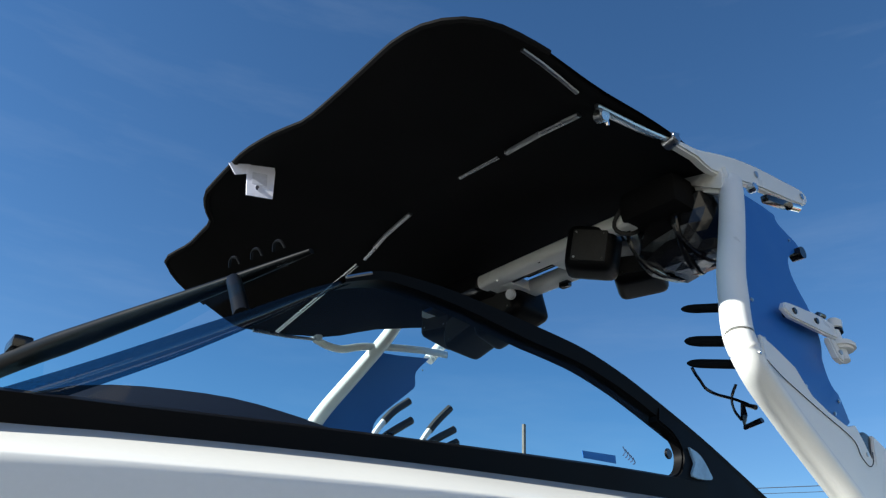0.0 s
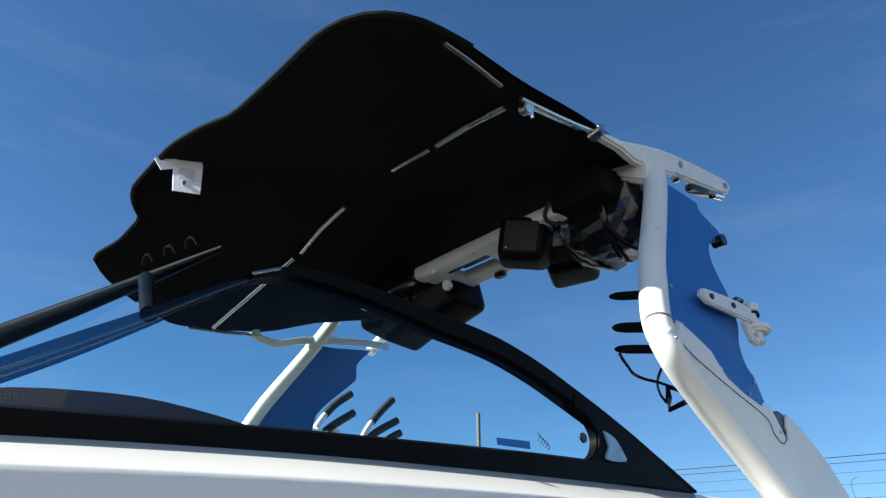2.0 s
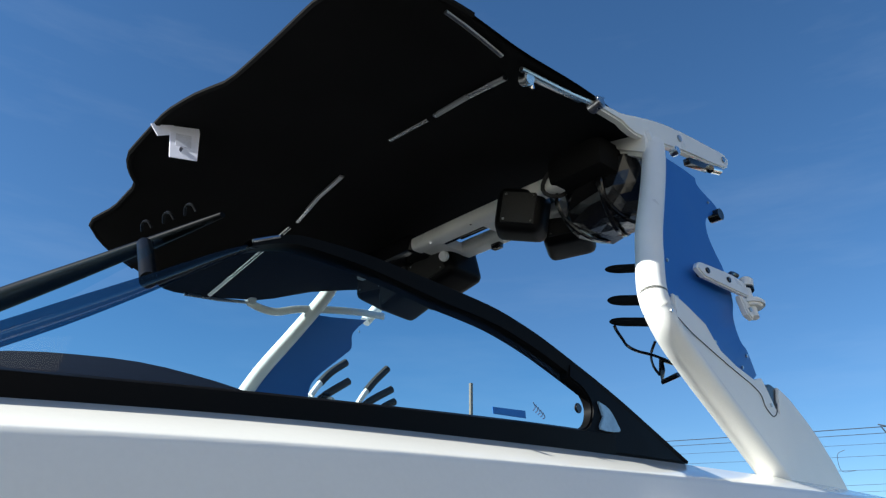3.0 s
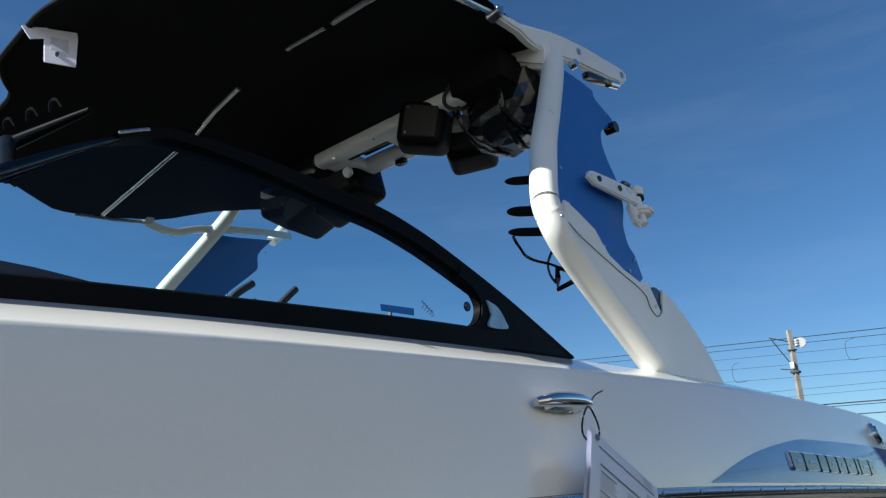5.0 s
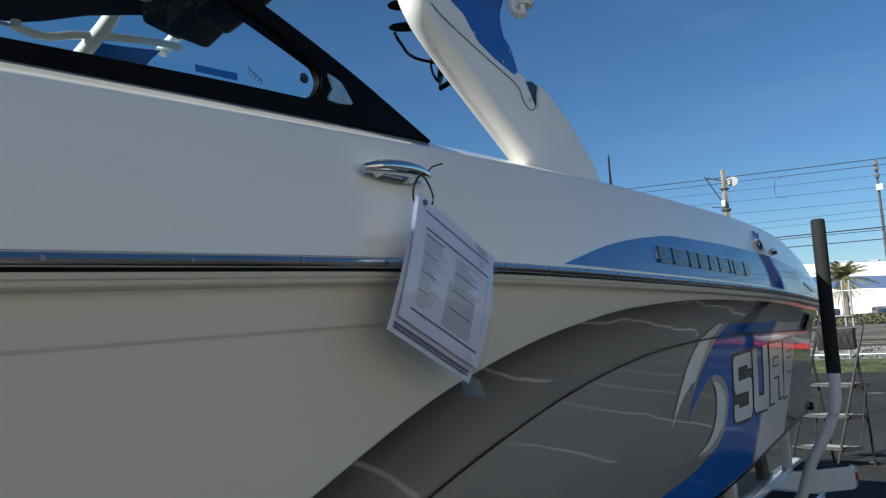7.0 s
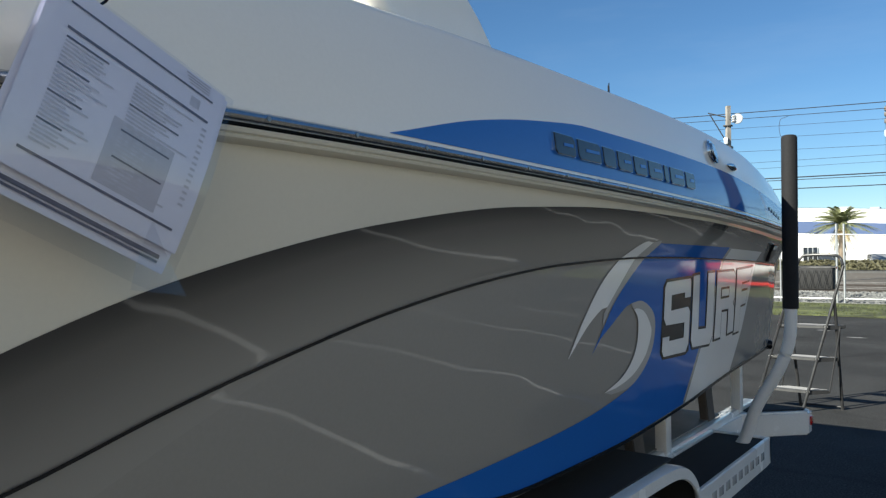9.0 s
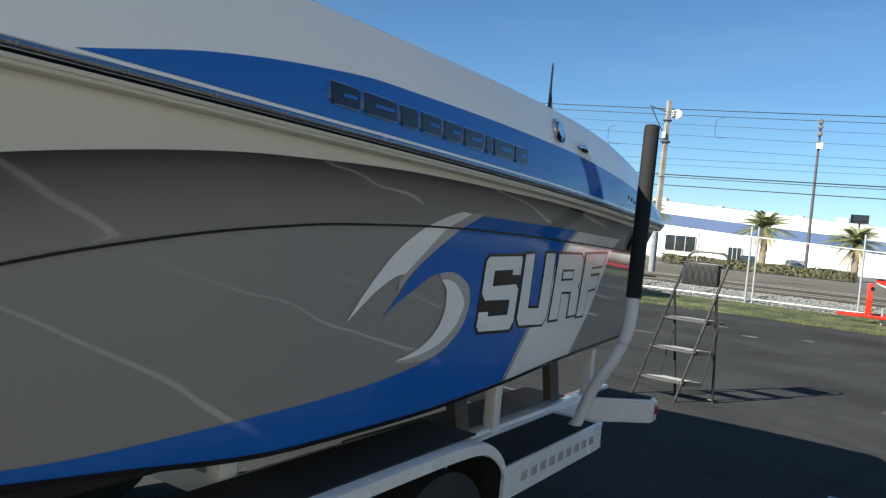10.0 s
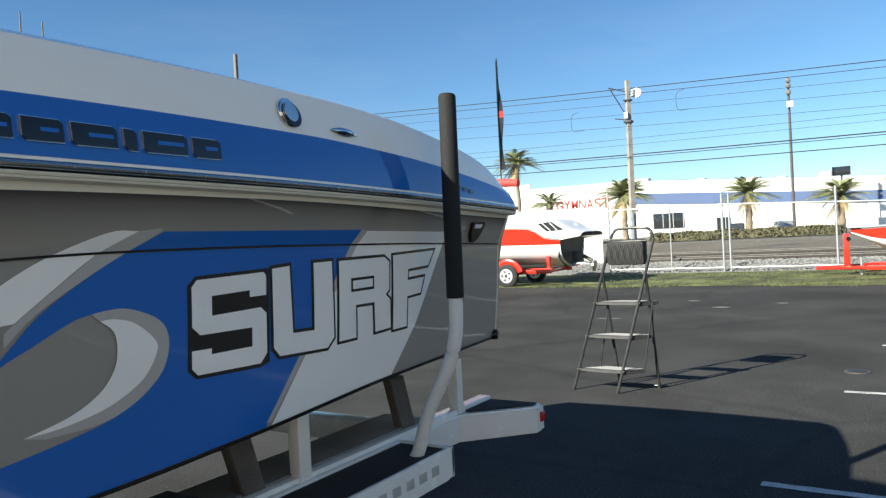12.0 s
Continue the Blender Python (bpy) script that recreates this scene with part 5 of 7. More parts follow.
batten("cross_batten", [(-4.51, 0.54), (-4.58, 0.75), (-4.66, 0.93)], 0.010)
for s in (1,):
    part("batten_clamp", disc(0.022, 0.035, (-4.56, -s * 0.885, canopy_z(-4.56, -s * 0.885) - 0.03), (0, -s, -0.3), 12, None, 0.004), STEEL, canopy, "bright batten clamp")
    part("batten_eye", tube([(-4.55, -s * 0.89, canopy_z(-4.55, -s * 0.89) - 0.01), (-4.535, -s * 0.885, canopy_z(-4.55, -s * 0.89) - 0.055)], 0.008, 8), CHROME, canopy)
    part("edge_tube", tube(spline([(-4.60, -s * 0.90, canopy_z(-4.6, -s * 0.9) - 0.014), (-4.40, -s * 0.90, canopy_z(-4.4, -s * 0.9) - 0.014), Vector((-4.235, -s * 0.905, 3.44))], 4), 0.009, 8), STEEL, canopy)
label_bm = bmesh.new()
pt = Vector((-5.232, 0.03, canopy_z(-5.232, 0.03) - 0.010))
plate(curve2([(-0.06, 0.0), (0.055, 0.012), (0.058, -0.01)], 1) + [(0.052, -0.135), (-0.035, -0.138), (-0.038, -0.02)], 0.004, lambda a, b, c: pt + Vector((0.9 * a, -0.35 * a + 0.25 * b + c, 0.95 * b)), label_bm)
care = part("care_label", label_bm, PAPER, canopy, "white hanging care label")
part("label_print", plate([(-0.02, -0.03), (0.03, -0.03), (0.03, -0.085), (-0.02, -0.085)], 0.001, lambda a, b, c: pt + Vector((0.9 * a, -0.35 * a + 0.25 * b - 0.0045 + c, 0.95 * b))), INK_FAINT, care)
part("label_seal", disc(0.009, 0.002, pt + Vector((0.0, -0.028, -0.094)), (0.3, -1, 0), 10), INK, care)
part("label_fold", plate([(-0.105, -0.012), (-0.06, 0.016), (-0.028, 0.006), (-0.03, -0.035), (-0.075, -0.055)], 0.004, lambda a, b, c: pt + Vector((0.9 * a, -0.2 * a + c, 0.85 * b - 0.004))), PAPER, care)


# ---- trailer ----
trailer = thing("boat_trailer", "white tandem boat trailer with black step treads", "trailer", (-2.6, 0, 0))


def wheel(x, y, s):
    w = part("tyre", tube([Vector((x, y + d, 0.375)) for d in (-0.105, -0.10, -0.08, 0.08, 0.10, 0.105)], lambda t: (0.29, 0.34, 0.375, 0.375, 0.34, 0.29)[round(t * 5)], 36, up=(0, 0, 1)), TYRE, trailer, "black trailer tyre")
    part("rim", tube([Vector((x, y - s * d, 0.375)) for d in (0.02, 0.09, 0.112)], lambda t: (0.06, 0.19, 0.215)[round(t * 2)], 28, up=(0, 0, 1), caps=False), STEEL, w, "aluminium rim")
    part("hub", disc(0.055, 0.05, (x, y - s * 0.09, 0.375), (0, 1, 0), 18, None, 0.008), CHROME, w)


for s in (1, -1):
    Y = lambda v, s=s: -s * v
    part("frame_rail", box((6.3, 0.08, 0.14), (-3.05, Y(0.86), 0.65), None, 0.012), TRAILER_WHITE, trailer)
    step = bmesh.new()
    side = [(-1.97, 0.555), (-0.90, 0.555), (-0.855, 0.565), (-0.842, 0.60), (-0.842, 0.70), (-1.97, 0.70)]
    plate(side, 0.022, lambda a, b, c, s=s: Vector((a, -s * (1.209 - c), b)), step, 0.004)
    box((0.022, 0.36, 0.14), (-0.853, Y(1.04), 0.63), step, 0.004)
    box((1.12, 0.03, 0.14), (-1.41, Y(0.91), 0.63), step, 0.004)
    box((1.10, 0.30, 0.012), (-1.41, Y(1.06), 0.672), step)
    st = part("side_step", step, TRAILER_WHITE, trailer, "white boarding step")
    part("step_tread", box((1.07, 0.265, 0.012), (-1.40, Y(1.063), 0.685), None, 0.003), CARPET, st, "black gritty tread")
    for i in range(9):
        a = -1.79 + 0.098 * i
        part("letter_bar", box((0.056, 0.003, 0.042), (a, Y(1.2215), 0.63), None, 0.001), GEL_MID, st, "worn grey lettering block")
    part("deck_plate", box((1.75, 0.27, 0.010), (-1.42, Y(0.725), 0.727), None, 0.003), DULL_GREY, trailer, "dull grey flat deck plate")
    # fender over two wheels
    fend = bmesh.new()
    prof = curve2([(-1.93, 0.52), (-1.95, 0.66), (-2.02, 0.77), (-2.15, 0.845), (-2.35, 0.868), (-2.8, 0.872), (-3.25, 0.868), (-3.45, 0.845), (-3.58, 0.77), (-3.65, 0.66), (-3.67, 0.52)], 4)
    grid(lambda i, k, s=s: Vector((prof[i][0], -s * (0.90, 1.205, 1.222, 1.222, 1.215)[k], prof[i][1] - (0.0, 0.0, 0.006, 0.05, 0.055)[k])), range(len(prof)), range(5), fend)
    fd = part("fender", fend, TRAILER_WHITE, trailer, "white rounded fender")
    liner = bmesh.new()
    grid(lambda i, k, s=s: Vector((-2.8 + (prof[i][0] + 2.8) * 0.985, -s * (0.90, 0.91, 1.20)[k], prof[i][1] - (0.50 * (prof[i][1] > 0.6), 0.014, 0.014)[k])), range(len(prof)), range(3), liner)
    part("fender_liner", liner, RUBBER, fd, "black inner liner")
    part("fender_tread", box((1.24, 0.25, 0.008), (-2.80, Y(1.055), 0.876), None, 0.002), CARPET, fd, "black gritty tread")
    for x in (-2.36, -3.24):
        wheel(x, Y(1.075), s)
        part("axle", tube([(x, 0, 0.375), (x, Y(1.0), 0.375)], 0.035, 10), GALV, trailer)
    # rear wing with lamp
    wing = bmesh.new()
    plate([(-0.80, -0.90), (-0.30, -0.92), (0.03, -1.235), (0.11, -1.235), (0.125, -1.20), (0.125, -0.78), (-0.80, -0.80)], 0.15, lambda a, b, c, s=s: Vector((a, s * b, 0.615 + c)), wing, 0.012)
    wg = part("rear_wing", wing, TRAILER_WHITE, trailer, "white rear cross step")
    part("wing_tread", plate([(-0.22, -0.93), (0.045, -1.20), (0.095, -1.20), (0.095, -0.84), (-0.16, -0.84)], 0.008, lambda a, b, c, s=s: Vector((a, s * b, 0.694 + c))), CARPET, wg, "black gritty tread")
    part("tail_lamp", box((0.05, 0.012, 0.055), (0.085, Y(1.240), 0.625), None, 0.004), LENS_RED, wg, "red tail lamp")
    part("tail_lamp", box((0.012, 0.12, 0.055), (0.130, Y(1.14), 0.625), None, 0.004), LENS_RED, wg, "red tail lamp")
    # bunk supports
    for x, w in ((-1.50, 0.07), (-0.26, 0.06), (-3.2, 0.07), (-4.6, 0.07)):
        part("bunk_post", box((w, 0.06, 0.30), (x, Y(0.88), 0.845), None, 0.006), TRAILER_WHITE, trailer, "white bunk post")
    for x in (-1.80, -0.76):
        part("bunk_bracket", plate([(x - 0.08, 0.99), (x + 0.04, 0.99), (x + 0.12, 0.72), (x + 0.0, 0.72)], 0.05, lambda a, b, c, s=s: Vector((a, -s * (0.84 + c), b)), None, 0.005), DARK_BRACKET, trailer, "brown bunk bracket")
    part("bunk", box((3.7, 0.10, 0.05), (-3.65, Y(0.80), 0.945), None, 0.008), CARPET, trailer, "carpeted bunk board")
    # guide post
    part("guide_pipe", tube(spline([(-1.0, Y(1.10), 0.66), (-1.0, Y(1.135), 0.72), (-0.998, Y(1.20), 0.90), (-0.994, Y(1.30), 1.08), (-0.992, Y(1.352), 1.22), (-0.992, Y(1.366), 1.34), (-0.991, Y(1.366), 1.44)], 7), 0.031, 14), PVC, trailer, "white guide pipe")
    part("guide_sleeve", tube([(-0.992, Y(1.366), 1.405), (-0.99, Y(1.366), 1.41), (-0.978, Y(1.370), 2.29), (-0.977, Y(1.370), 2.30)], lambda t: (0.034, 0.039, 0.039, 0.034)[round(t * 3)], 18), FOAM, trailer, "black foam guide sleeve")
part("rear_crossmember", box((0.12, 1.7, 0.12), (-0.55, 0, 0.63), None, 0.01), TRAILER_WHITE, trailer)
part("cross_member", box((0.10, 1.7, 0.10), (-2.8, 0, 0.62), None, 0.01), TRAILER_WHITE, trailer)
part("cross_member", box((0.10, 1.7, 0.10), (-4.6, 0, 0.62), None, 0.01), TRAILER_WHITE, trailer)
part("tongue", tube([(-6.1, -0.80, 0.62), (-7.6, 0, 0.58)], 0.055, 8), TRAILER_WHITE, trailer)
part("tongue", tube([(-6.1, 0.80, 0.62), (-7.6, 0, 0.58)], 0.055, 8), TRAILER_WHITE, trailer)
part("jack_stand", tube([(-7.3, 0, 0.0), (-7.3, 0, 0.75)], 0.04, 10), GALV, trailer)

# ---- parking lines, cover ----
for i, (x, y0, y1) in enumerate(((-7.54, -1.5, -7.6), (-4.61, -1.72, -7.6), (-1.68, -1.95, -7.6), (1.25, -2.19, -7.6), (4.18, -2.45, -7.6), (7.1, -2.67, -7.6), (10.12, -2.89, -7.6), (12.93, -3.06, -7.6))):
    b = bmesh.new()
    rr = random.Random(i)
    grid(lambda y, k: Vector((x + 0.042 * k + 0.006 * rr.uniform(-1, 1), y, 0.004)), spaced(y0, y1, 60), (-1, 1), b)
    tagged(part("parking_line", b, LINE_PAINT, None, "", False), "worn white painted parking line on the asphalt", "marking", "parking lines", "structure")
for x, y, sx, sy in ((0.70, -2.62, 0.03, 0.05), (0.66, -2.84, 0.03, 0.05), (12.6, 1.0, 0.10, 0.3), (11.4, 0.2, 0.12, 0.35), (12.2, -0.8, 0.10, 0.25), (9.4, 1.8, 0.06, 0.5)):
    b = bmesh.new()
    bmesh.ops.create_circle(b, cap_ends=True, segments=11, radius=0.5)
    rr = random.Random(int(x * 100))
    for v in b.verts:
        v.co = Vector((x + v.co.x * 1.3 * sx * rr.uniform(0.7, 1.1), y + v.co.y * 1.1 * sy * rr.uniform(0.7, 1.1), 0.004))
    tagged(part("paint_patch", b, FADED_PAINT, None, "", False), "faded pale paint patch on the asphalt", "marking", "paint patches", "structure")
part("chine_plug", disc(0.03, 0.05, (-0.03, hull_y(0, 1.12) - 0.002, 1.105), (0.3, -1, 0), 14, None, 0.006), BLACK_PLASTIC, boat, "black corner cap")
lid = thing("valve_cover", "round dark iron cover set in the asphalt", "cover", (5.22, -2.5, 0))
part("frame", disc(0.13, 0.012, (5.22, -2.5, 0.004), (0, 0, 1), 28, None, 0.003), POLE_STEEL, lid)
part("plate", disc(0.095, 0.006, (5.22, -2.5, 0.012), (0, 0, 1), 24), WIRE, lid)

# ---- step ladder ----
ladder = thing("step_ladder", "grey folding step ladder with a black tool bag", "ladder", (3.62, -0.42, 0))
F1, F2, F3, F4 = Vector((3.48, 0.01, 0)), Vector((3.43, -0.48, 0)), Vector((3.80, -0.80, 0)), Vector((3.79, -0.39, 0))
T1, T2 = Vector((3.67, -0.40, 1.55)), Vector((3.65, -0.855, 1.55))
arch_top = spline([T1, T1 + Vector((0.02, -0.03, 0.08)), T1 + Vector((0.02, -0.10, 0.115)), T2 + Vector((0.02, 0.10, 0.115)), T2 + Vector((0.02, 0.03, 0.08)), T2], 5)
part("front_frame", tube([F1] + arch_top + [F2], 0.0155, 9), LADDER_GREY, ladder, "grey tubular front frame")
for f, t in ((F4, T1.lerp(F1, 0.22)), (F3, T2.lerp(F2, 0.22))):
    part("rear_leg", tube([f, t], 0.016, 8), LADDER_GREY, ladder, "dark rear leg")
part("rear_spreader", tube([F4 + Vector((0, 0, 0.03)), F3 + Vector((0, 0, 0.03))], 0.010, 8), LADDER_GREY, ladder)
across = (F2 - F1).normalized()
back = (F4 - F1).normalized()
for z, d in ((0.21, 0.27), (0.545, 0.25), (0.875, 0.24)):
    a, b = F1.lerp(T1, z / 1.5), F2.lerp(T2, z / 1.5)
    bm = bmesh.new()
    for top in (1, 0):
        grid(lambda u, k: a.lerp(b, u) + back * (0.01 + d * k * (0.86 + 0.14 * math.sin(math.pi * u)) - 0.035 * (1 - k) * math.sin(math.pi * u)) + Vector((0, 0, 0.014 * (1 - (2 * k - 1) ** 6) if top else -0.012)), spaced(0.02, 0.98, 9), spaced(0, 1, 8), bm)
    for k, side in ((0.0, -1), (1.0, 1)):
        grid(lambda u, h: a.lerp(b, u) + back * (0.01 + d * k * (0.86 + 0.14 * math.sin(math.pi * u)) - 0.035 * (1 - k) * math.sin(math.pi * u) + 0.003 * side) + Vector((0, 0, 0.006 - 0.022 * h)), spaced(0.02, 0.98, 9), (0, 1), bm)
    tr = part("tread", bm, LADDER_TREAD, ladder, "worn ribbed metal step")
    for i in range(7):
        k = 0.12 + 0.125 * i
        part("rib", tube([a.lerp(b, u) + back * (0.01 + d * k) + Vector((0, 0, 0.0145)) for u in spaced(0.08, 0.92, 5)], 0.0035, 5), DULL_STEEL, tr, "worn raised rib")
    for p, inward in ((a, across), (b, -across)):
        part("side_flange", plate([(-0.01, 0.018), (d * 0.9, 0.014), (d * 0.86, -0.022), (0.0, -0.034)], 0.014, lambda u, h, c, p=p, inward=inward: p + back * u + inward * (0.012 + c) + Vector((0, 0, h))), LADDER_GREY, tr, "dark side flange")
        part("rivet", disc(0.008, 0.036, p, across, 10), DULL_STEEL, tr)
for f, t, g, h in ((F1, T1, F4, T1.lerp(F1, 0.22)), (F2, T2, F3, T2.lerp(F2, 0.22))):
    low, high = f.lerp(t, 0.21 / 1.5) + back * 0.23, f.lerp(t, 0.875 / 1.5) + back * 0.15
    part("link_rod", tube([low, high], 0.0085, 7), LADDER_GREY, ladder, "thin folding link rod")
    part("brace", tube([low.lerp(high, 0.90), g.lerp(h, 0.50)], 0.011, 7), LADDER_GREY, ladder, "short folding brace")
for f in (F1, F2, F3, F4):
    part("rubber_foot", disc(0.018, 0.03, f + Vector((0, 0, 0.015)), (0, 0, 1), 10), RUBBER, ladder)
bag = thing("tool_bag", "black mesh tool bag slung in the ladder's top frame", "bag", (3.66, -0.56, 1.23))
ba, bb = F1.lerp(T1, 0.86), F2.lerp(T2, 0.86)
bc = (ba + bb) / 2
wd = (bb - ba)
bm = box((0.13, wd.length * 0.86, 0.26), (0, 0, 0), None, 0.03)
bmesh.ops.transform(bm, matrix=Matrix.Translation(bc + Vector((0.03, 0, 0.09))) @ Matrix.Rotation(math.atan2(wd.y, wd.x) + math.pi / 2, 4, "Z"), verts=bm.verts)
part("pouch", bm, RUBBER, bag)
part("bag_rim", tube([ba + Vector((-0.02, 0, 0.20)), bb + Vector((-0.02, 0, 0.20))], 0.014, 8), BLACK_PLASTIC, bag)
for i in range(6):
    u = 0.12 + 0.15 * i
    part("mesh_cord", tube([ba.lerp(bb, u) + Vector((-0.06, 0, 0.18)), ba.lerp(bb, min(0.97, u + 0.12)) + Vector((-0.06, 0, -0.02))], 0.0022, 5), BLACK_PLASTIC, bag)
    part("mesh_cord", tube([ba.lerp(bb, min(0.97, u + 0.12)) + Vector((-0.06, 0, 0.18)), ba.lerp(bb, u) + Vector((-0.06, 0, -0.02))], 0.0022, 5), BLACK_PLASTIC, bag)


# ---- fence and railway ----
fence = thing("wire_fence", "galvanised post and rail fence along the verge", "fence", (22, 0, 0))
POSTS = [6.25, 4.05, 2.32, 2.10, -1.05, -4.2, -7.4, -10.6, -13.8, 9.3, 12.4, 15.5]
for y in POSTS:
    tall = 2.95 if y in (6.25,) else 2.62 if abs(y - 2.2) < 0.2 or y == -1.05 else 2.34
    part("post", tube([(22, y, 0.0), (22, y, tall)], 0.036 if tall > 2.5 else 0.026, 10), GALV, fence)
for z in (0.16, 2.30):
    part("rail", tube([(22, 15.5, z), (22, 4.05, z)] if z > 1 else [(22, 6.25, z), (22, 2.32, z)], 0.024, 8), GALV, fence)
    part("rail", tube([(22, 4.05, z), (22, 2.2, z - 0.03), (22, -4.2, 1.98), (22, -13.8, 1.82)] if z > 1 else [(22, 2.10, z), (22, -13.8, z)], 0.024, 8), GALV, fence)
mesh = bmesh.new()
for i in range(60):
    y = 6.2 - 0.34 * i
    for sgn in (1, -1):
        ya, yb = y, y + sgn * 2.1
        if -13.8 < yb < 6.25:
            tube([(22.03, ya, 0.18), (22.03, yb, 2.28)], 0.0005, 3, mesh, caps=False)
tagged(part("wire_mesh", mesh, GALV, fence, "fine diagonal wire mesh"), "fine diagonal wire mesh", "", "", "stuff")
bank_z = lambda x: 0.02 + 0.26 * math.sin(math.pi * min(1.0, max(0.0, (x - 22.1) / 3.1))) ** 0.8
bank = grid(lambda x, y: Vector((x, y, bank_z(x) + 0.03 * noise.noise((x * 1.7, y * 1.7, 5)))), spaced(22.1, 25.2, 13), spaced(-14, 16, 121))
tagged(part("ballast_bank", bank, GRAVEL), "low bank of pale grey ballast beside the track", "gravel", "", "structure")
bed = bmesh.new()
rr = random.Random(3)
for i in range(3600):
    x, y = 21.95 + 2.6 * rr.random(), rr.uniform(-9, 11)
    r = rr.uniform(0.03, 0.075)
    q = [bed.verts.new((x + r * a, y + r * b, bank_z(x) + r * c)) for a, b, c in ((1, 0, 0), (-0.4, 0.9, 0), (-0.5, -0.9, 0.1), (rr.uniform(-0.2, 0.3), rr.uniform(-0.3, 0.3), 0.9))]
    for tri in ((0, 1, 3), (1, 2, 3), (2, 0, 3)):
        bed.faces.new([q[k] for k in tri])
tagged(part("ballast_stones", bed, GRAVEL, None, "", False), "loose grey ballast stones along the fence", "stones", "", "stuff")
slab("track_bed", 24.7, 34.2, -80, 80, 0.165, 0.14, TRACK_BED, "brown stained track ballast", "gravel")
for x0 in (25.6, 30.4):
    track = thing("railway_track", "rusty railway track on wooden sleepers", "railway", (x0 + 0.72, 0, 0.03))
    for dx in (0.0, 1.44):
        rail = part("rail", box((0.07, 150, 0.16), (x0 + dx, 0, 0.25), None, 0.01), RAIL_RUST, track)
        part("rail_head", box((0.064, 150, 0.02), (x0 + dx, 0, 0.337), None, 0.005), DULL_GREY, rail, "worn bright rail head")
    for i in range(110):
        part("sleeper", box((2.5, 0.24, 0.15), (x0 + 0.72, -24 + 0.62 * i, 0.10)), TIE_WOOD, track, "", False)
tufts = bmesh.new()
rr = random.Random(8)
for i in range(8200):
    x, y = rr.uniform(16.5, 21.7), rr.uniform(-9, 11)
    if noise.noise((x * 0.6, y * 0.6, 0)) < -0.12 and rr.random() < 0.8:
        continue
    h, a = rr.uniform(0.02, 0.065), rr.uniform(0, 6.28)
    w = 0.012
    p = Vector((x, y, 0.012))
    d = Vector((math.cos(a), math.sin(a), 0))
    tufts.faces.new([tufts.verts.new(v) for v in (p - d * w, p + d * w, p + Vector((0.04 * math.sin(a), 0.04 * math.cos(a), h)))])
for i in range(1500):
    x, y = 16.6 - abs(rr.gauss(0, 0.22)), rr.uniform(-9, 11)
    if noise.noise((x * 1.5, y * 0.9, 3)) < 0.0:
        continue
    h, a = rr.uniform(0.02, 0.07), rr.uniform(0, 6.28)
    p, d = Vector((x, y, 0.0)), Vector((math.cos(a), math.sin(a), 0)) * 0.014
    tufts.faces.new([tufts.verts.new(v) for v in (p - d, p + d, p + Vector((0.03 * math.sin(a), 0.03 * math.cos(a), h)))])
for i in range(16):
    cx, cy, r = 16.5 - abs(rr.gauss(0, 0.25)), rr.uniform(-9, 10), rr.uniform(0.15, 0.45)
    b = bmesh.new()
    b.faces.new([b.verts.new((cx + 0.5 * r * rr.uniform(0.6, 1.2) * math.cos(w), cy + 2.2 * r * rr.uniform(0.6, 1.2) * math.sin(w), 0.003 + 0.0004 * i)) for w in (2 * math.pi * k / 13 for k in range(13))])
    tagged(part("soil_patch", b, GRASS_GROUND, None, "", False), "thin patch of soil spilled over the asphalt edge", "soil", "soil patches", "structure")
tagged(part("grass", tufts, GRASS_BLADE, None, "", False), "short patchy grass on the verge", "grass", "", "stuff")

# ---- storage container behind the fence ----
store = thing("storage_container", "white storage container with a rounded roof edge", "container", (26.0, 10, 0))
TURN = Matrix.Translation((25.2, 7.7, 0)) @ Matrix.Rotation(radians(22), 4, "Z")
sc = bmesh.new()
prof = curve2([(0.0, 0.10), (0.0, 1.95), (0.02, 2.3), (0.12, 2.5), (0.4, 2.58), (1.6, 2.58), (1.9, 2.4), (1.95, 1.95), (1.95, 0.1)], 3)
grid(lambda y, i: Vector((prof[i][0], y, prof[i][1])), (0.0, 0.5, 1.2, 2.0, 3.0, 6.5), range(len(prof)), sc)
for y in (0.0, 6.5):
    sc.faces.new([sc.verts.new((p[0], y, p[1])) for p in prof])
bmesh.ops.transform(sc, matrix=TURN, verts=sc.verts)
part("shell", sc, DULL_WHITE, store)
for y in (1.6, 3.2, 4.8):
    rib = box((0.03, 0.05, 2.0), (-0.015, y, 1.15), None, 0.006)
    bmesh.ops.transform(rib, matrix=TURN, verts=rib.verts)
    part("rib", rib, DULL_WHITE, store)
for y in (0.2, 6.3):
    foot = box((1.8, 0.2, 0.14), (0.97, y, 0.07), None, 0.01)
    bmesh.ops.transform(foot, matrix=TURN, verts=foot.verts)
    part("skid", foot, TIE_WOOD, store, "dark timber skid")


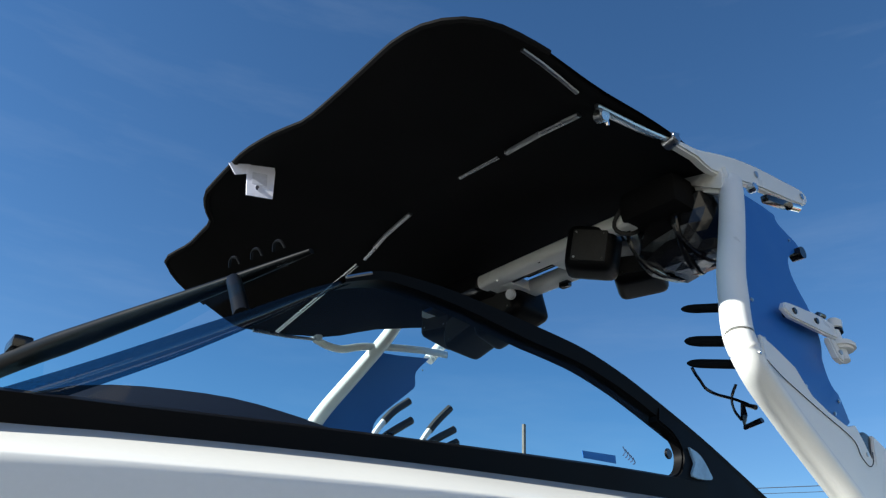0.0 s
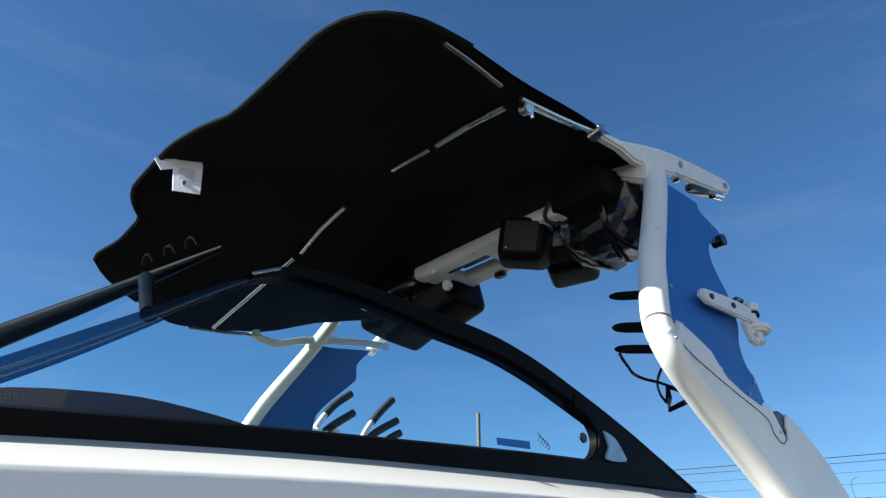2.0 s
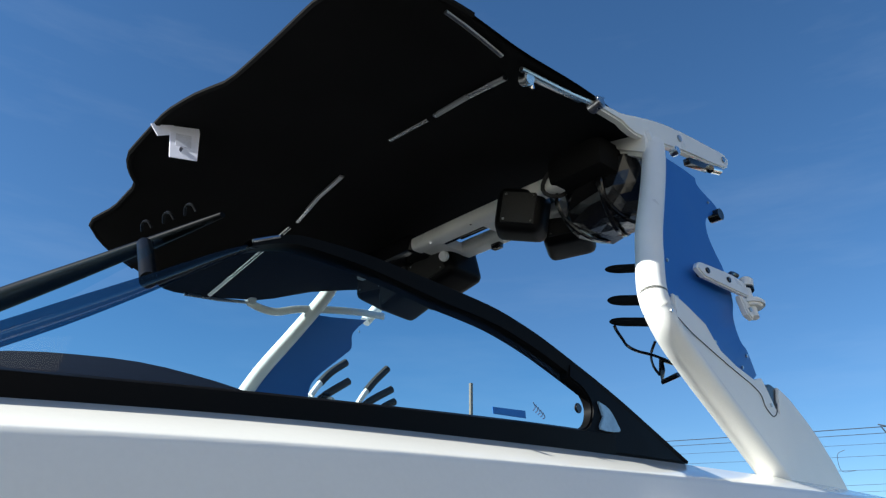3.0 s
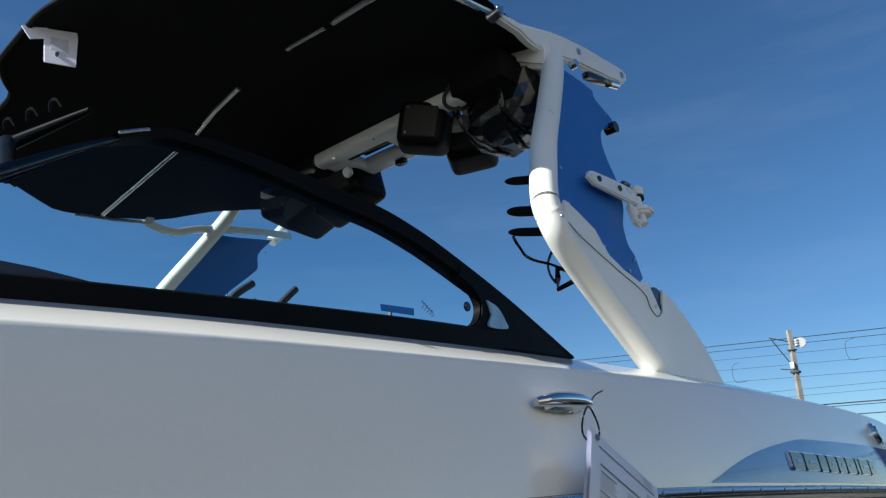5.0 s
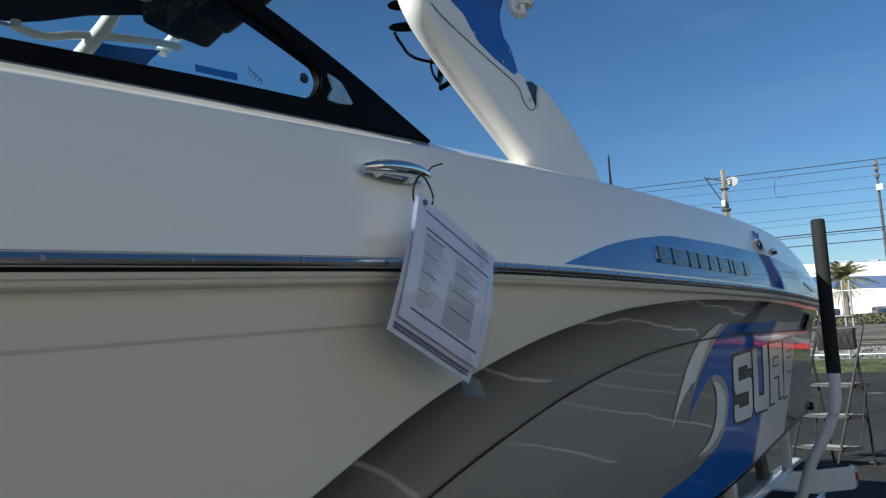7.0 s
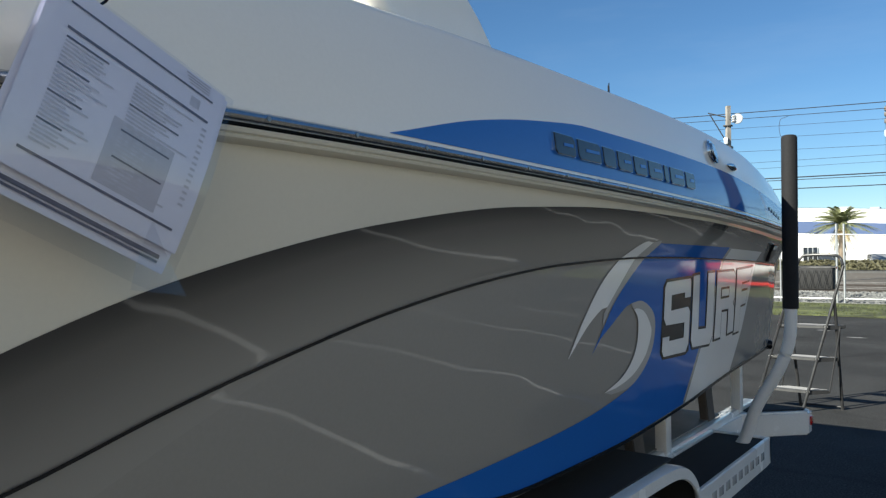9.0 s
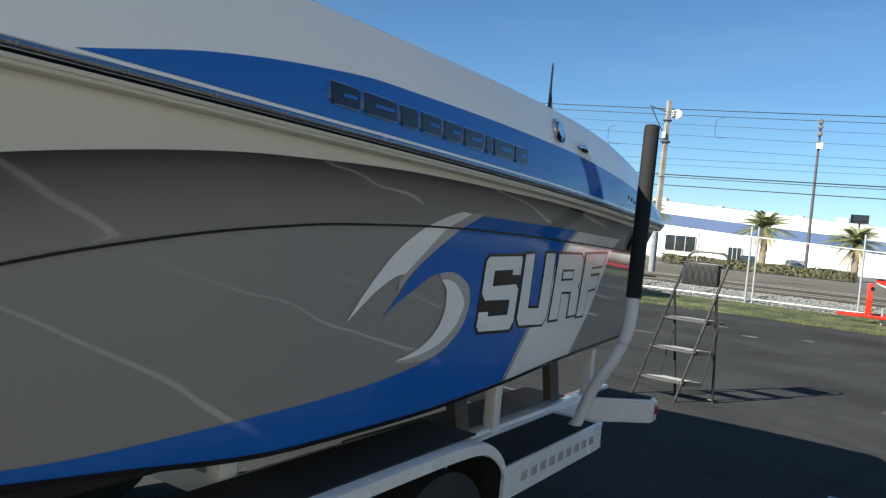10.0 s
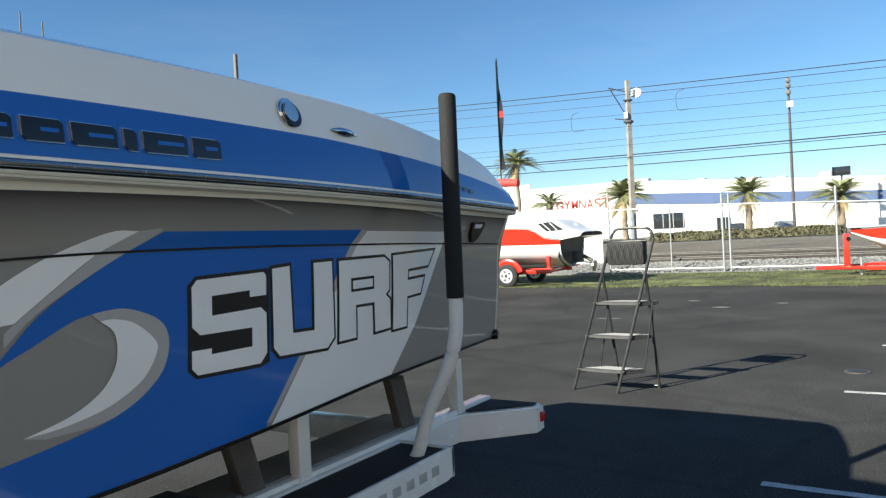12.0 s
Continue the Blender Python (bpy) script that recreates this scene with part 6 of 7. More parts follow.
# ---- the red boats ----
def red_boat(stern_y, way, cx, label, canopy_roll, sink=0.0):
    """A runabout on a red trailer; way: +1 when its bow points to +y."""
    t = thing("runabout_boat", label, "boat", (cx, stern_y + way * 3, 0.5), "red runabouts")
    L = 6.0
    hb = lerp_table([(0, 0.98), (2.5, 1.05), (4.2, 0.86), (5.4, 0.42), (6.0, 0.04)])
    sheer = lerp_table([(0, 1.40), (0.45, 1.45), (0.72, 1.63), (1.05, 1.77), (2.1, 1.82), (3.5, 1.84), (6.0, 1.76)])
    top = lerp_table([(-0.66, 1.60), (-0.2, 1.74), (0.15, 1.97), (0.5, 2.03), (1.5, 2.03), (3, 2.00), (4.5, 1.92), (6.0, 1.80)])
    mid = lerp_table([(0, 1.27), (2.3, 1.31), (4, 1.38), (5.3, 1.50), (6.0, 1.70)])
    keel = lerp_table([(0, 0.56), (3.2, 0.60), (4.2, 0.82), (5.2, 1.22), (6.0, 1.66)])
    us = spaced(0, L, 25)
    at = lambda u, y, z: Vector((cx + y, stern_y + way * u, max(0, z - sink)))
    for s in (1, -1):
        part("topside", grid(lambda u, k, s=s: at(u, s * hb(u) * (1 - 0.04 * (1 - k)), mid(u) + (sheer(u) - mid(u)) * k), us, spaced(0, 1, 4)), RED_PAINT, t, "glossy red topside")
        part("bottom", grid(lambda u, k, s=s: at(u, s * hb(u) * (0.96 - 0.96 * k ** 3.0), mid(u) + (keel(u) - mid(u)) * k), us, spaced(0, 1, 6)), BOAT_WHITE, t, "white hull bottom")
        part("stripe", grid(lambda u, k, s=s: at(u, s * (hb(u) + 0.004), sheer(u) + 0.05 * k), us, (0, 1)), CHROME, t)
    part("foredeck", grid(lambda u, k: at(u, k * hb(u), sheer(u) + 0.05 + (top(u) - sheer(u) - 0.05) * (1 - k ** 4)), us[10:], spaced(-1, 1, 11)), BOAT_WHITE, t, "white deck")
    part("gunwale", grid(lambda u, k: at(u, k * hb(max(0, u)), max(sheer(u), top(u) - 0.12) + 0.02 + (top(u) - max(sheer(u), top(u) - 0.12)) * (1 - abs(k) ** 6)), [-0.66, -0.4, -0.2] + us[:11], spaced(-1, 1, 15)), BOAT_WHITE, t, "white deck sloping to the swim platform")
    for s in (1, -1):
        part("deck_side", grid(lambda u, k, s=s: at(u, s * hb(max(0, u)) * (1 - 0.01 * k), sheer(u) + (max(sheer(u), top(u) - 0.12) + 0.02 - sheer(u)) * k if u >= 0 else 1.42 - 0.12 * u + (top(u) - 0.10 - 1.42 + 0.12 * u) * k), [-0.66, -0.3, 0.0, 0.12] + us[1:11], spaced(0, 1, 3)), BOAT_WHITE, t)
    part("platform_underside", grid(lambda u, k: at(u, k * hb(0), 1.42 - 0.12 * u), (-0.66, 0.0), (-1, 0, 1)), BOAT_WHITE, t)
    # dark colour here paints in the shade of the recess below the platform
    part("transom", grid(lambda k, z: at(0.15 * (1 - z), k * hb(0) * (0.96 if z > 0.4 else 0.3 + 1.65 * z), 0.56 + (1.42 - 0.56) * z), spaced(-1, 1, 5), spaced(0, 1, 6)), POLE_STEEL, t, "transom coloured dark for the shaded recess under the platform")
    vent = part("engine_vent", plate([(0.70, 1.93), (0.25, 1.97), (-0.14, 1.72), (0.40, 1.68)], 0.012, lambda a, b, c: at(a, -hb(0) - 0.012 + c, b)), WINDOW_DARK, t, "dark tinted stern window")
    for a, b in ((0.55, 0.27), (0.30, 0.05)):
        part("window_bar", tube([at(a, -hb(0) - 0.02, 1.95), at(b, -hb(0) - 0.02, 1.70)], 0.014, 6), BOAT_WHITE, vent)
    ws = part("screen", grid(lambda k, z: at(3.3 - 0.35 * z + 0.5 * (1 - k * k), k * (hb(3.6) - 0.1 - 0.1 * z), 1.80 + 0.66 * z), spaced(-1, 1, 11), (0, 1)), SLEEVE, t, "raked clear windscreen")
    part("screen_frame", tube([at(2.95 + 0.5 * (1 - k * k), k * (hb(3.6) - 0.2), 2.46) for k in spaced(-1, 1, 11)], 0.02, 7), BLACK_TRIM, ws)
    for k in (-1, -0.35, 0.35, 1):
        part("screen_strut", tube([at(3.75 + 0.5 * (1 - k * k), k * (hb(3.6) - 0.08), 1.80), at(2.95 + 0.5 * (1 - k * k), k * (hb(3.6) - 0.2), 2.46)], 0.028, 7), BLACK_TRIM, ws)
    drive = part("outdrive", box((0.18, 0.34, 0.36), at(-0.16, 0, 0.86), None, 0.05), POLE_STEEL, t, "dark grey outdrive")
    part("drive_leg", tube([at(-0.2, 0, 0.95), at(-0.62, 0, 0.72)], 0.055, 10), POLE_STEEL, drive)
    part("propeller", disc(0.17, 0.04, at(-0.68, 0, 0.56), (0, 1, 0.2), 10), STEEL, drive)
    at = lambda u, y, z: Vector((cx + y, stern_y + way * u, max(0, z - 0.45 * sink)))
    tr = thing("runabout_trailer", "red painted single-axle boat trailer", "trailer", (cx, stern_y + way * 2, 0), "red trailers")
    for s in (1, -1):
        part("frame_rail", box((0.09, 5.2, 0.12), at(3.0, s * 0.80, 0.46), None, 0.01), RED_PAINT, tr)
        wy = Vector((cx + s * 1.02, stern_y + way * 1.79, 0.36))
        w = part("tyre", tube([wy + Vector((d, 0, 0)) for d in (-0.10, -0.095, -0.07, 0.07, 0.095, 0.10)], lambda q: (0.26, 0.32, 0.36, 0.36, 0.32, 0.26)[round(q * 5)], 30, up=(0, 0, 1)), TYRE, tr)
        part("rim", disc(0.235, 0.215, wy, (1, 0, 0), 24, None, 0.01), GALV, w, "grey steel rim")
        for i in range(5):
            a = i * 2 * math.pi / 5
            part("rim_hole", disc(0.036, 0.222, wy + Vector((0, 0.135 * math.cos(a), 0.135 * math.sin(a))), (1, 0, 0), 10), WIRE, w)
        part("hub", disc(0.05, 0.235, wy, (1, 0, 0), 12), WIRE, w)
        part("fender", tube([wy + Vector((0, 0.45 * math.cos(a), 0.43 * math.sin(a))) for a in spaced(0.25, math.pi - 0.25, 13)], 0.10, 8, flat=0.25, up=(1, 0, 0)), RED_PAINT, tr, "red fender")
        part("bunk_arm", box((0.10, 0.10, 0.42), at(0.45, s * 0.85, 0.72), None, 0.01), RED_PAINT, tr)
        part("step_pad", box((0.24, 0.7, 0.05), at(0.6, s * 0.98, 0.55), None, 0.01), RED_PAINT, tr)
        part("bunk", box((0.12, 4.2, 0.08), at(2.8, s * 0.45, 0.62), None, 0.01), CARPET, tr)
    part("axle", tube([(cx - 1.0, stern_y + way * 1.79, 0.36), (cx + 1.0, stern_y + way * 1.79, 0.36)], 0.035, 8), RED_PAINT, tr)
    part("cross_beam", box((1.6, 0.1, 0.1), at(0.6, 0, 0.46), None, 0.01), RED_PAINT, tr)
    part("tongue", tube([at(5.4, 0.75, 0.46), at(6.9, 0.0, 0.42)], 0.05, 8), RED_PAINT, tr)
    part("tongue", tube([at(5.4, -0.75, 0.46), at(6.9, 0.0, 0.42)], 0.05, 8), RED_PAINT, tr)
    part("winch_post", box((0.14, 0.16, 1.02), at(6.12, 0, 0.88), None, 0.015), RED_PAINT, tr, "red winch post")
    part("winch_roller", tube([at(6.06, -0.12, 1.24), at(6.06, 0.12, 1.24)], 0.06, 10), BLACK_PLASTIC, tr)
    part("jack", tube([at(5.75, -0.35, 0.0), at(5.75, -0.35, 0.72)], 0.035, 9), GALV, tr)
    if canopy_roll:
        for s in (1, -1):
            part("tower_leg", tube(spline([at(2.9, s * 0.9, 1.6), at(2.8, s * 0.85, 2.5), at(2.8, s * 0.75, 3.34)], 5), 0.03, 8), BLACK_TRIM, t)
        part("rolled_canopy", tube(spline([at(4.0, -0.75, 3.42), at(3.2, -0.75, 3.38), at(2.5, -0.75, 3.34), at(1.39, -0.75, 3.24)], 5), lambda q: 0.13 + 0.012 * math.sin(31 * q), 10), SIGN_RED, t, "rolled red canopy")
    return t


red_boat(5.9, 1, 17.72, "red and white runabout on a red trailer with a rolled canopy", True)
red_boat(-7.55, 1, 20.0, "red and white runabout on a red trailer by the fence", False, 0.50)

# ---- feather flag ----
flag = thing("feather_flag", "tall dark feather flag with a red patch on a thin pole", "flag", (17.6, 8.35, 0))
part("pole", tube(spline([(18.9, 8.9, 0.0), (18.9, 8.9, 4.0), (18.88, 8.88, 6.6), (18.80, 8.80, 7.7)], 5), 0.02, 7), BLACK_PLASTIC, flag)
for nm, z0, z1, m in (("cloth", 3.9, 5.7, FLAG_CLOTH), ("cloth_patch", 5.7, 5.92, SIGN_RED), ("cloth_top", 5.92, 7.65, FLAG_CLOTH)):
    fb = bmesh.new()
    for lift in (0.0, 0.01):
        grid(lambda z, k: Vector((18.9 + k * 0.10 * (1 - max(0, (z - 6.2) / 1.6) ** 2) + lift, 8.9 - k * 0.11 * (1 - max(0, (z - 6.2) / 1.6) ** 2) + 0.05 * math.sin(3 * z) * k, z)), spaced(z0, z1, 9), spaced(0, 1, 4), fb)
    part(nm, fb, m, flag)


# ---- poles and wires ----
def wire(nm, y0, y1, x, z, r, owner, tilt=0.05, sag=0.25):
    pts = [(x, y0 + (y1 - y0) * i / 40, z + tilt * (y0 + (y1 - y0) * i / 40 - 9.4) - sag * (1 - (2 * ((i * 1.0 / 40 * 3) % 1) - 1) ** 2)) for i in range(41)]
    part(nm, tube(pts, r, 5), WIRE, owner)


p1 = thing("catenary_pole", "weathered square pole with wire brackets beside the railway", "pole", (35, 9.55, 0))
part("shaft", tube([(35.02, 9.62, 0), (35.0, 9.58, 5.0), (35.0, 9.55, 9.5)], lambda t: 0.19 - 0.05 * t, 4), POLE_GREY, p1)
part("shaft_base", tube([(34.9, 9.6, 0), (34.9, 9.6, 2.4)], 0.13, 8), GALV, p1, "grey conduit casing")
part("bracket_arm", tube([(35, 9.6, 8.9), (35, 10.6, 9.25)], 0.035, 6), WIRE, p1)
part("bracket_strut", tube([(35, 9.6, 7.5), (35, 10.5, 9.15)], 0.03, 6), WIRE, p1)
part("bracket_arm", tube([(35, 9.6, 7.4), (35, 10.3, 7.55)], 0.03, 6), WIRE, p1)
part("pulley", disc(0.27, 0.08, (34.9, 9.05, 8.75), (1, 0.2, 0), 20, None, 0.02), GALV, p1, "bright tension wheel")
for z in (8.62, 8.75, 8.88):
    part("insulator", disc(0.11, 0.05, (34.8, 9.22, z), (0.2, 0.4, 1), 14, None, 0.015), PVC, p1, "white ceramic insulator")
part("clamp_band", box((0.40, 0.40, 0.07), (35, 9.57, 8.45), None, 0.01), WIRE, p1)
part("junction_box", box((0.16, 0.20, 0.34), (34.82, 9.62, 7.62), None, 0.02), GALV, p1, "grey junction box")
part("pulley_arm", tube([(35, 9.5, 8.95), (34.95, 9.0, 8.7)], 0.03, 6), WIRE, p1)
part("clamp_band", box((0.42, 0.42, 0.12), (35, 9.58, 7.3), None, 0.01), WIRE, p1)
lines = thing("overhead_wires", "black overhead wires strung along the railway", "wires", (35, 0, 5))
for z, r in ((9.3, 0.022), (8.95, 0.016), (5.45, 0.03), (5.30, 0.018), (4.88, 0.024), (8.2, 0.009), (7.6, 0.009), (6.9, 0.009), (6.3, 0.009), (5.95, 0.008)):
    wire("wire", 90, -70, 35.0 + 0.3 * math.sin(z * 7), z + (0.05 if z > 8.5 else 0.35), r, lines, 0.05 if z > 6.5 else 0.022)
for y, z in ((6.6, 8.3), (12.4, 7.9)):
    part("dropper", tube(spline([(35, y, z + 0.3), (35, y + 0.4, z + 0.1), (35, y + 0.35, z - 0.7), (35, y - 0.3, z - 0.75)], 5), 0.012, 5), WIRE, lines)
p2 = thing("steel_mast", "slim dark steel mast with white equipment near its top", "mast", (91.4, 8.78, 0))
part("shaft", tube([(91.4, 8.78, 0), (91.4, 8.78, 18.2)], lambda t: 0.20 - 0.08 * t, 8), POLE_STEEL, p2)
part("equipment_box", box((0.5, 0.7, 0.7), (91.1, 8.6, 15.0), None, 0.05), BUILDING, p2, "white equipment box")
for z in (16.4, 17.2, 17.8):
    part("antenna", box((0.3, 0.5, 0.45), (91.2, 8.75, z), None, 0.04), POLE_STEEL, p2)
p3 = thing("utility_pole", "tall brown timber utility pole", "pole", (60, -7.05, 0))
part("shaft", tube([(60, -7.05, 0), (60, -7.05, 20.5)], lambda t: 0.22 - 0.06 * t, 9), POLE_WOOD, p3)
for z in (15.2, 16.6):
    part("crossarm", box((0.14, 2.2, 0.14), (60, -7.05, z), None, 0.01), POLE_WOOD, p3)
part("transformer", tube([(59.7, -7.5, 15.6), (59.7, -7.5, 16.5)], 0.28, 12), GALV, p3, "grey transformer")
for x, y, h, r in ((36.5, 41.0, 16.8, 0.16), (24.6, 49.5, 19.2, 0.05), (26.0, 49.2, 18.7, 0.05)):
    m = thing("far_mast", "slender pole standing far behind the boat", "pole", (x, y, 0), "far masts")
    part("shaft", tube([(x, y, 0), (x, y, h)], r, 8), POLE_WOOD if r > 0.1 else POLE_STEEL, m)

# ---- street, hedge, cars ----
hedge = bmesh.new()
rr = random.Random(4)
for i in range(6500):
    y = rr.uniform(2.2, 19.5)
    c = Vector((70.6 + rr.uniform(-0.6, 0.6), y, rr.uniform(0.10, 0.92) + 0.05 * math.sin(y * 1.7)))
    r = rr.uniform(0.06, 0.13)
    vs = [hedge.verts.new(c + r * Vector((rr.gauss(0, 0.7), rr.gauss(0, 0.7), rr.gauss(0, 0.6)))) for _ in range(5)]
    for tri in ((0, 1, 2), (0, 2, 3), (0, 3, 4), (1, 2, 4), (1, 3, 4)):
        hedge.faces.new([vs[k] for k in tri])
box((0.9, 17.0, 0.80), (70.6, 10.85, 0.42), hedge, 0.15)
tagged(part("hedge", hedge, HEDGE, None, "", False), "clipped dark green hedge along the street", "hedge", "", "stuff")


def car(x, y, turn, label, paint):
    c = thing("parked_car", label, "car", (x, y, 0), "parked cars")
    m = Matrix.Translation((x, y, 0)) @ Matrix.Rotation(radians(turn), 4, "Z")
    side = curve2([(-2.1, 0.35), (-2.15, 0.75), (-1.6, 0.92), (-1.1, 0.98), (-0.6, 1.42), (0.6, 1.48), (1.4, 1.42), (1.95, 0.98), (2.1, 0.85), (2.1, 0.35)], 2)
    part("body", plate(side, 1.7, lambda a, b, k: m @ Vector((a, k, b)), None, 0.1), paint, c)
    part("glasshouse", plate([(-0.95, 1.0), (-0.55, 1.36), (0.6, 1.41), (1.3, 1.36), (1.7, 1.0)], 1.74, lambda a, b, k: m @ Vector((a, k, b))), WINDOW_DARK, c, "dark windows")
    for a in (-1.35, 1.35):
        for k in (-0.78, 0.78):
            part("wheel", disc(0.33, 0.2, m @ Vector((a, k, 0.33)), m.to_3x3() @ Vector((0, 1, 0)), 16), TYRE, c)


car(84, 8.9, 15, "silver car parked by the white building", GALV)
car(84, 13.8, 10, "dark car parked by the white building", CAR_PAINT)

# ---- white building ----
bld = thing("white_building", "long white commercial building with a blue band", "building", (115, 15, 0))
roof = lambda y: 8.66 + (y - 31) * 0.062
FX = 110.0
wall = bmesh.new()
ys = spaced(34, -6.4, 12)
grid(lambda y, k: Vector((FX if k < 2 else FX + 22, y, (0, roof(y), roof(y), 0)[k])), ys, range(4), wall)
for y in (34, -6.4):
    wall.faces.new([wall.verts.new(v) for v in ((FX, y, 0), (FX, y, roof(y)), (FX + 22, y, roof(y)), (FX + 22, y, 0))])
part("wall", wall, BUILDING, bld, "white stucco wall")
band = bmesh.new()
grid(lambda y, k: Vector((FX - 0.12, y, roof(y) - 1.95 - 1.65 * k)), ys, (0, 1), band)
grid(lambda y, k: Vector((FX - 0.12 * k, y, roof(y) - 1.95)), ys, (0, 1), band)
grid(lambda y, k: Vector((FX - 0.12 * k, y, roof(y) - 3.60)), ys, (0, 1), band)
part("blue_band", band, BUILDING_BLUE, bld, "blue painted band")
part("parapet_cap", grid(lambda y, k: Vector((FX - 0.2 + 0.4 * k, y, roof(y) + 0.08)), ys, (0, 1)), GALV, bld)
for y0, y1, z0, z1 in ((30.9, 26.3, 1.2, 3.5), (-0.6, -4.4, 0.5, 2.2), (21.5, 19.6, 0.0, 2.4)):
    w = part("window", box((0.3, abs(y0 - y1), z1 - z0), (FX - 0.05, (y0 + y1) / 2, (z0 + z1) / 2), None, 0.02), WINDOW_DARK, bld, "dark glazed opening")
    for i in range(4):
        yy = y0 + (y1 - y0) * i / 3
        part("mullion", box((0.08, 0.08, z1 - z0), (FX - 0.22, yy, (z0 + z1) / 2)), GALV, w)
for y, w, h in ((33.2, 2.2, 0.5), (16.5, 1.5, 0.35), (12.8, 1.2, 0.35), (7.2, 1.6, 0.8), (24.0, 1.0, 0.3)):
    part("roof_unit", box((1.5, w, h), (FX + 3, y, roof(y) + h / 2), None, 0.05), SIGN_GREY, bld, "grey roof unit")
left = thing("sign_building", "white building with red and grey sign lettering", "building", (112, 47, 0))
part("wall", box((20, 26.5, 8.9), (FX + 9.6, 47.6, 4.45)), BUILDING, left, "white stucco wall", False)
part("parapet", box((1.0, 7.0, 1.3), (FX + 4, 57.0, 9.4)), BUILDING, left, "", False)
rr = random.Random(2)
for i in range(9):
    part("sign_bar", box((0.1, 0.55 + 0.12 * (i % 3), 0.26), (FX - 0.46, 46.6 - 0.86 * i, 8.25 - 0.62 * (i % 2)), None, 0.04), SIGN_GREY, left, "grey slanting sign stroke")
    part("sign_bar", box((0.1, 0.26, 0.95), (FX - 0.47, 46.75 - 0.86 * i, 7.92), None, 0.04, Matrix.Rotation(0.2, 3, "X")), SIGN_GREY, left, "grey slanting sign stroke")
for i, ch in enumerate("GYMNAST"):
    cu = bpy.data.curves.new("letter", "FONT")
    cu.body, cu.extrude, cu.offset = ch, 0.02, 0.012
    holder = bpy.data.objects.new("letter_source", cu)
    me = holder.to_mesh()
    bm = bmesh.new()
    bm.from_mesh(me)
    holder.to_mesh_clear()
    bpy.data.objects.remove(holder)
    xs, ys = [v.co.x for v in bm.verts], [v.co.y for v in bm.verts]
    wide, tall = max(xs) - min(xs), max(ys) - min(ys)
    for v in bm.verts:
        u, k, d = (v.co.x - min(xs)) / wide, (v.co.y - min(ys)) / tall, v.co.z
        v.co = Vector((FX - 0.46 - d, 46.8 - 1.32 * i - 1.17 * u, 4.95 + 1.65 * k))
    part("sign_letter", bm, SIGN_RED, left, "red sign letter", False)
sgn_post = thing("sign_post", "dark box sign on a steel pole", "sign", (100, 4.3, 0))
part("pole", tube([(100, 4.3, 0), (100, 4.3, 6.8)], 0.12, 8), POLE_STEEL, sgn_post)
part("sign_box", box((0.5, 2.0, 1.1), (99.9, 4.3, 7.2), None, 0.05), WINDOW_DARK, sgn_post, "dark sign box")


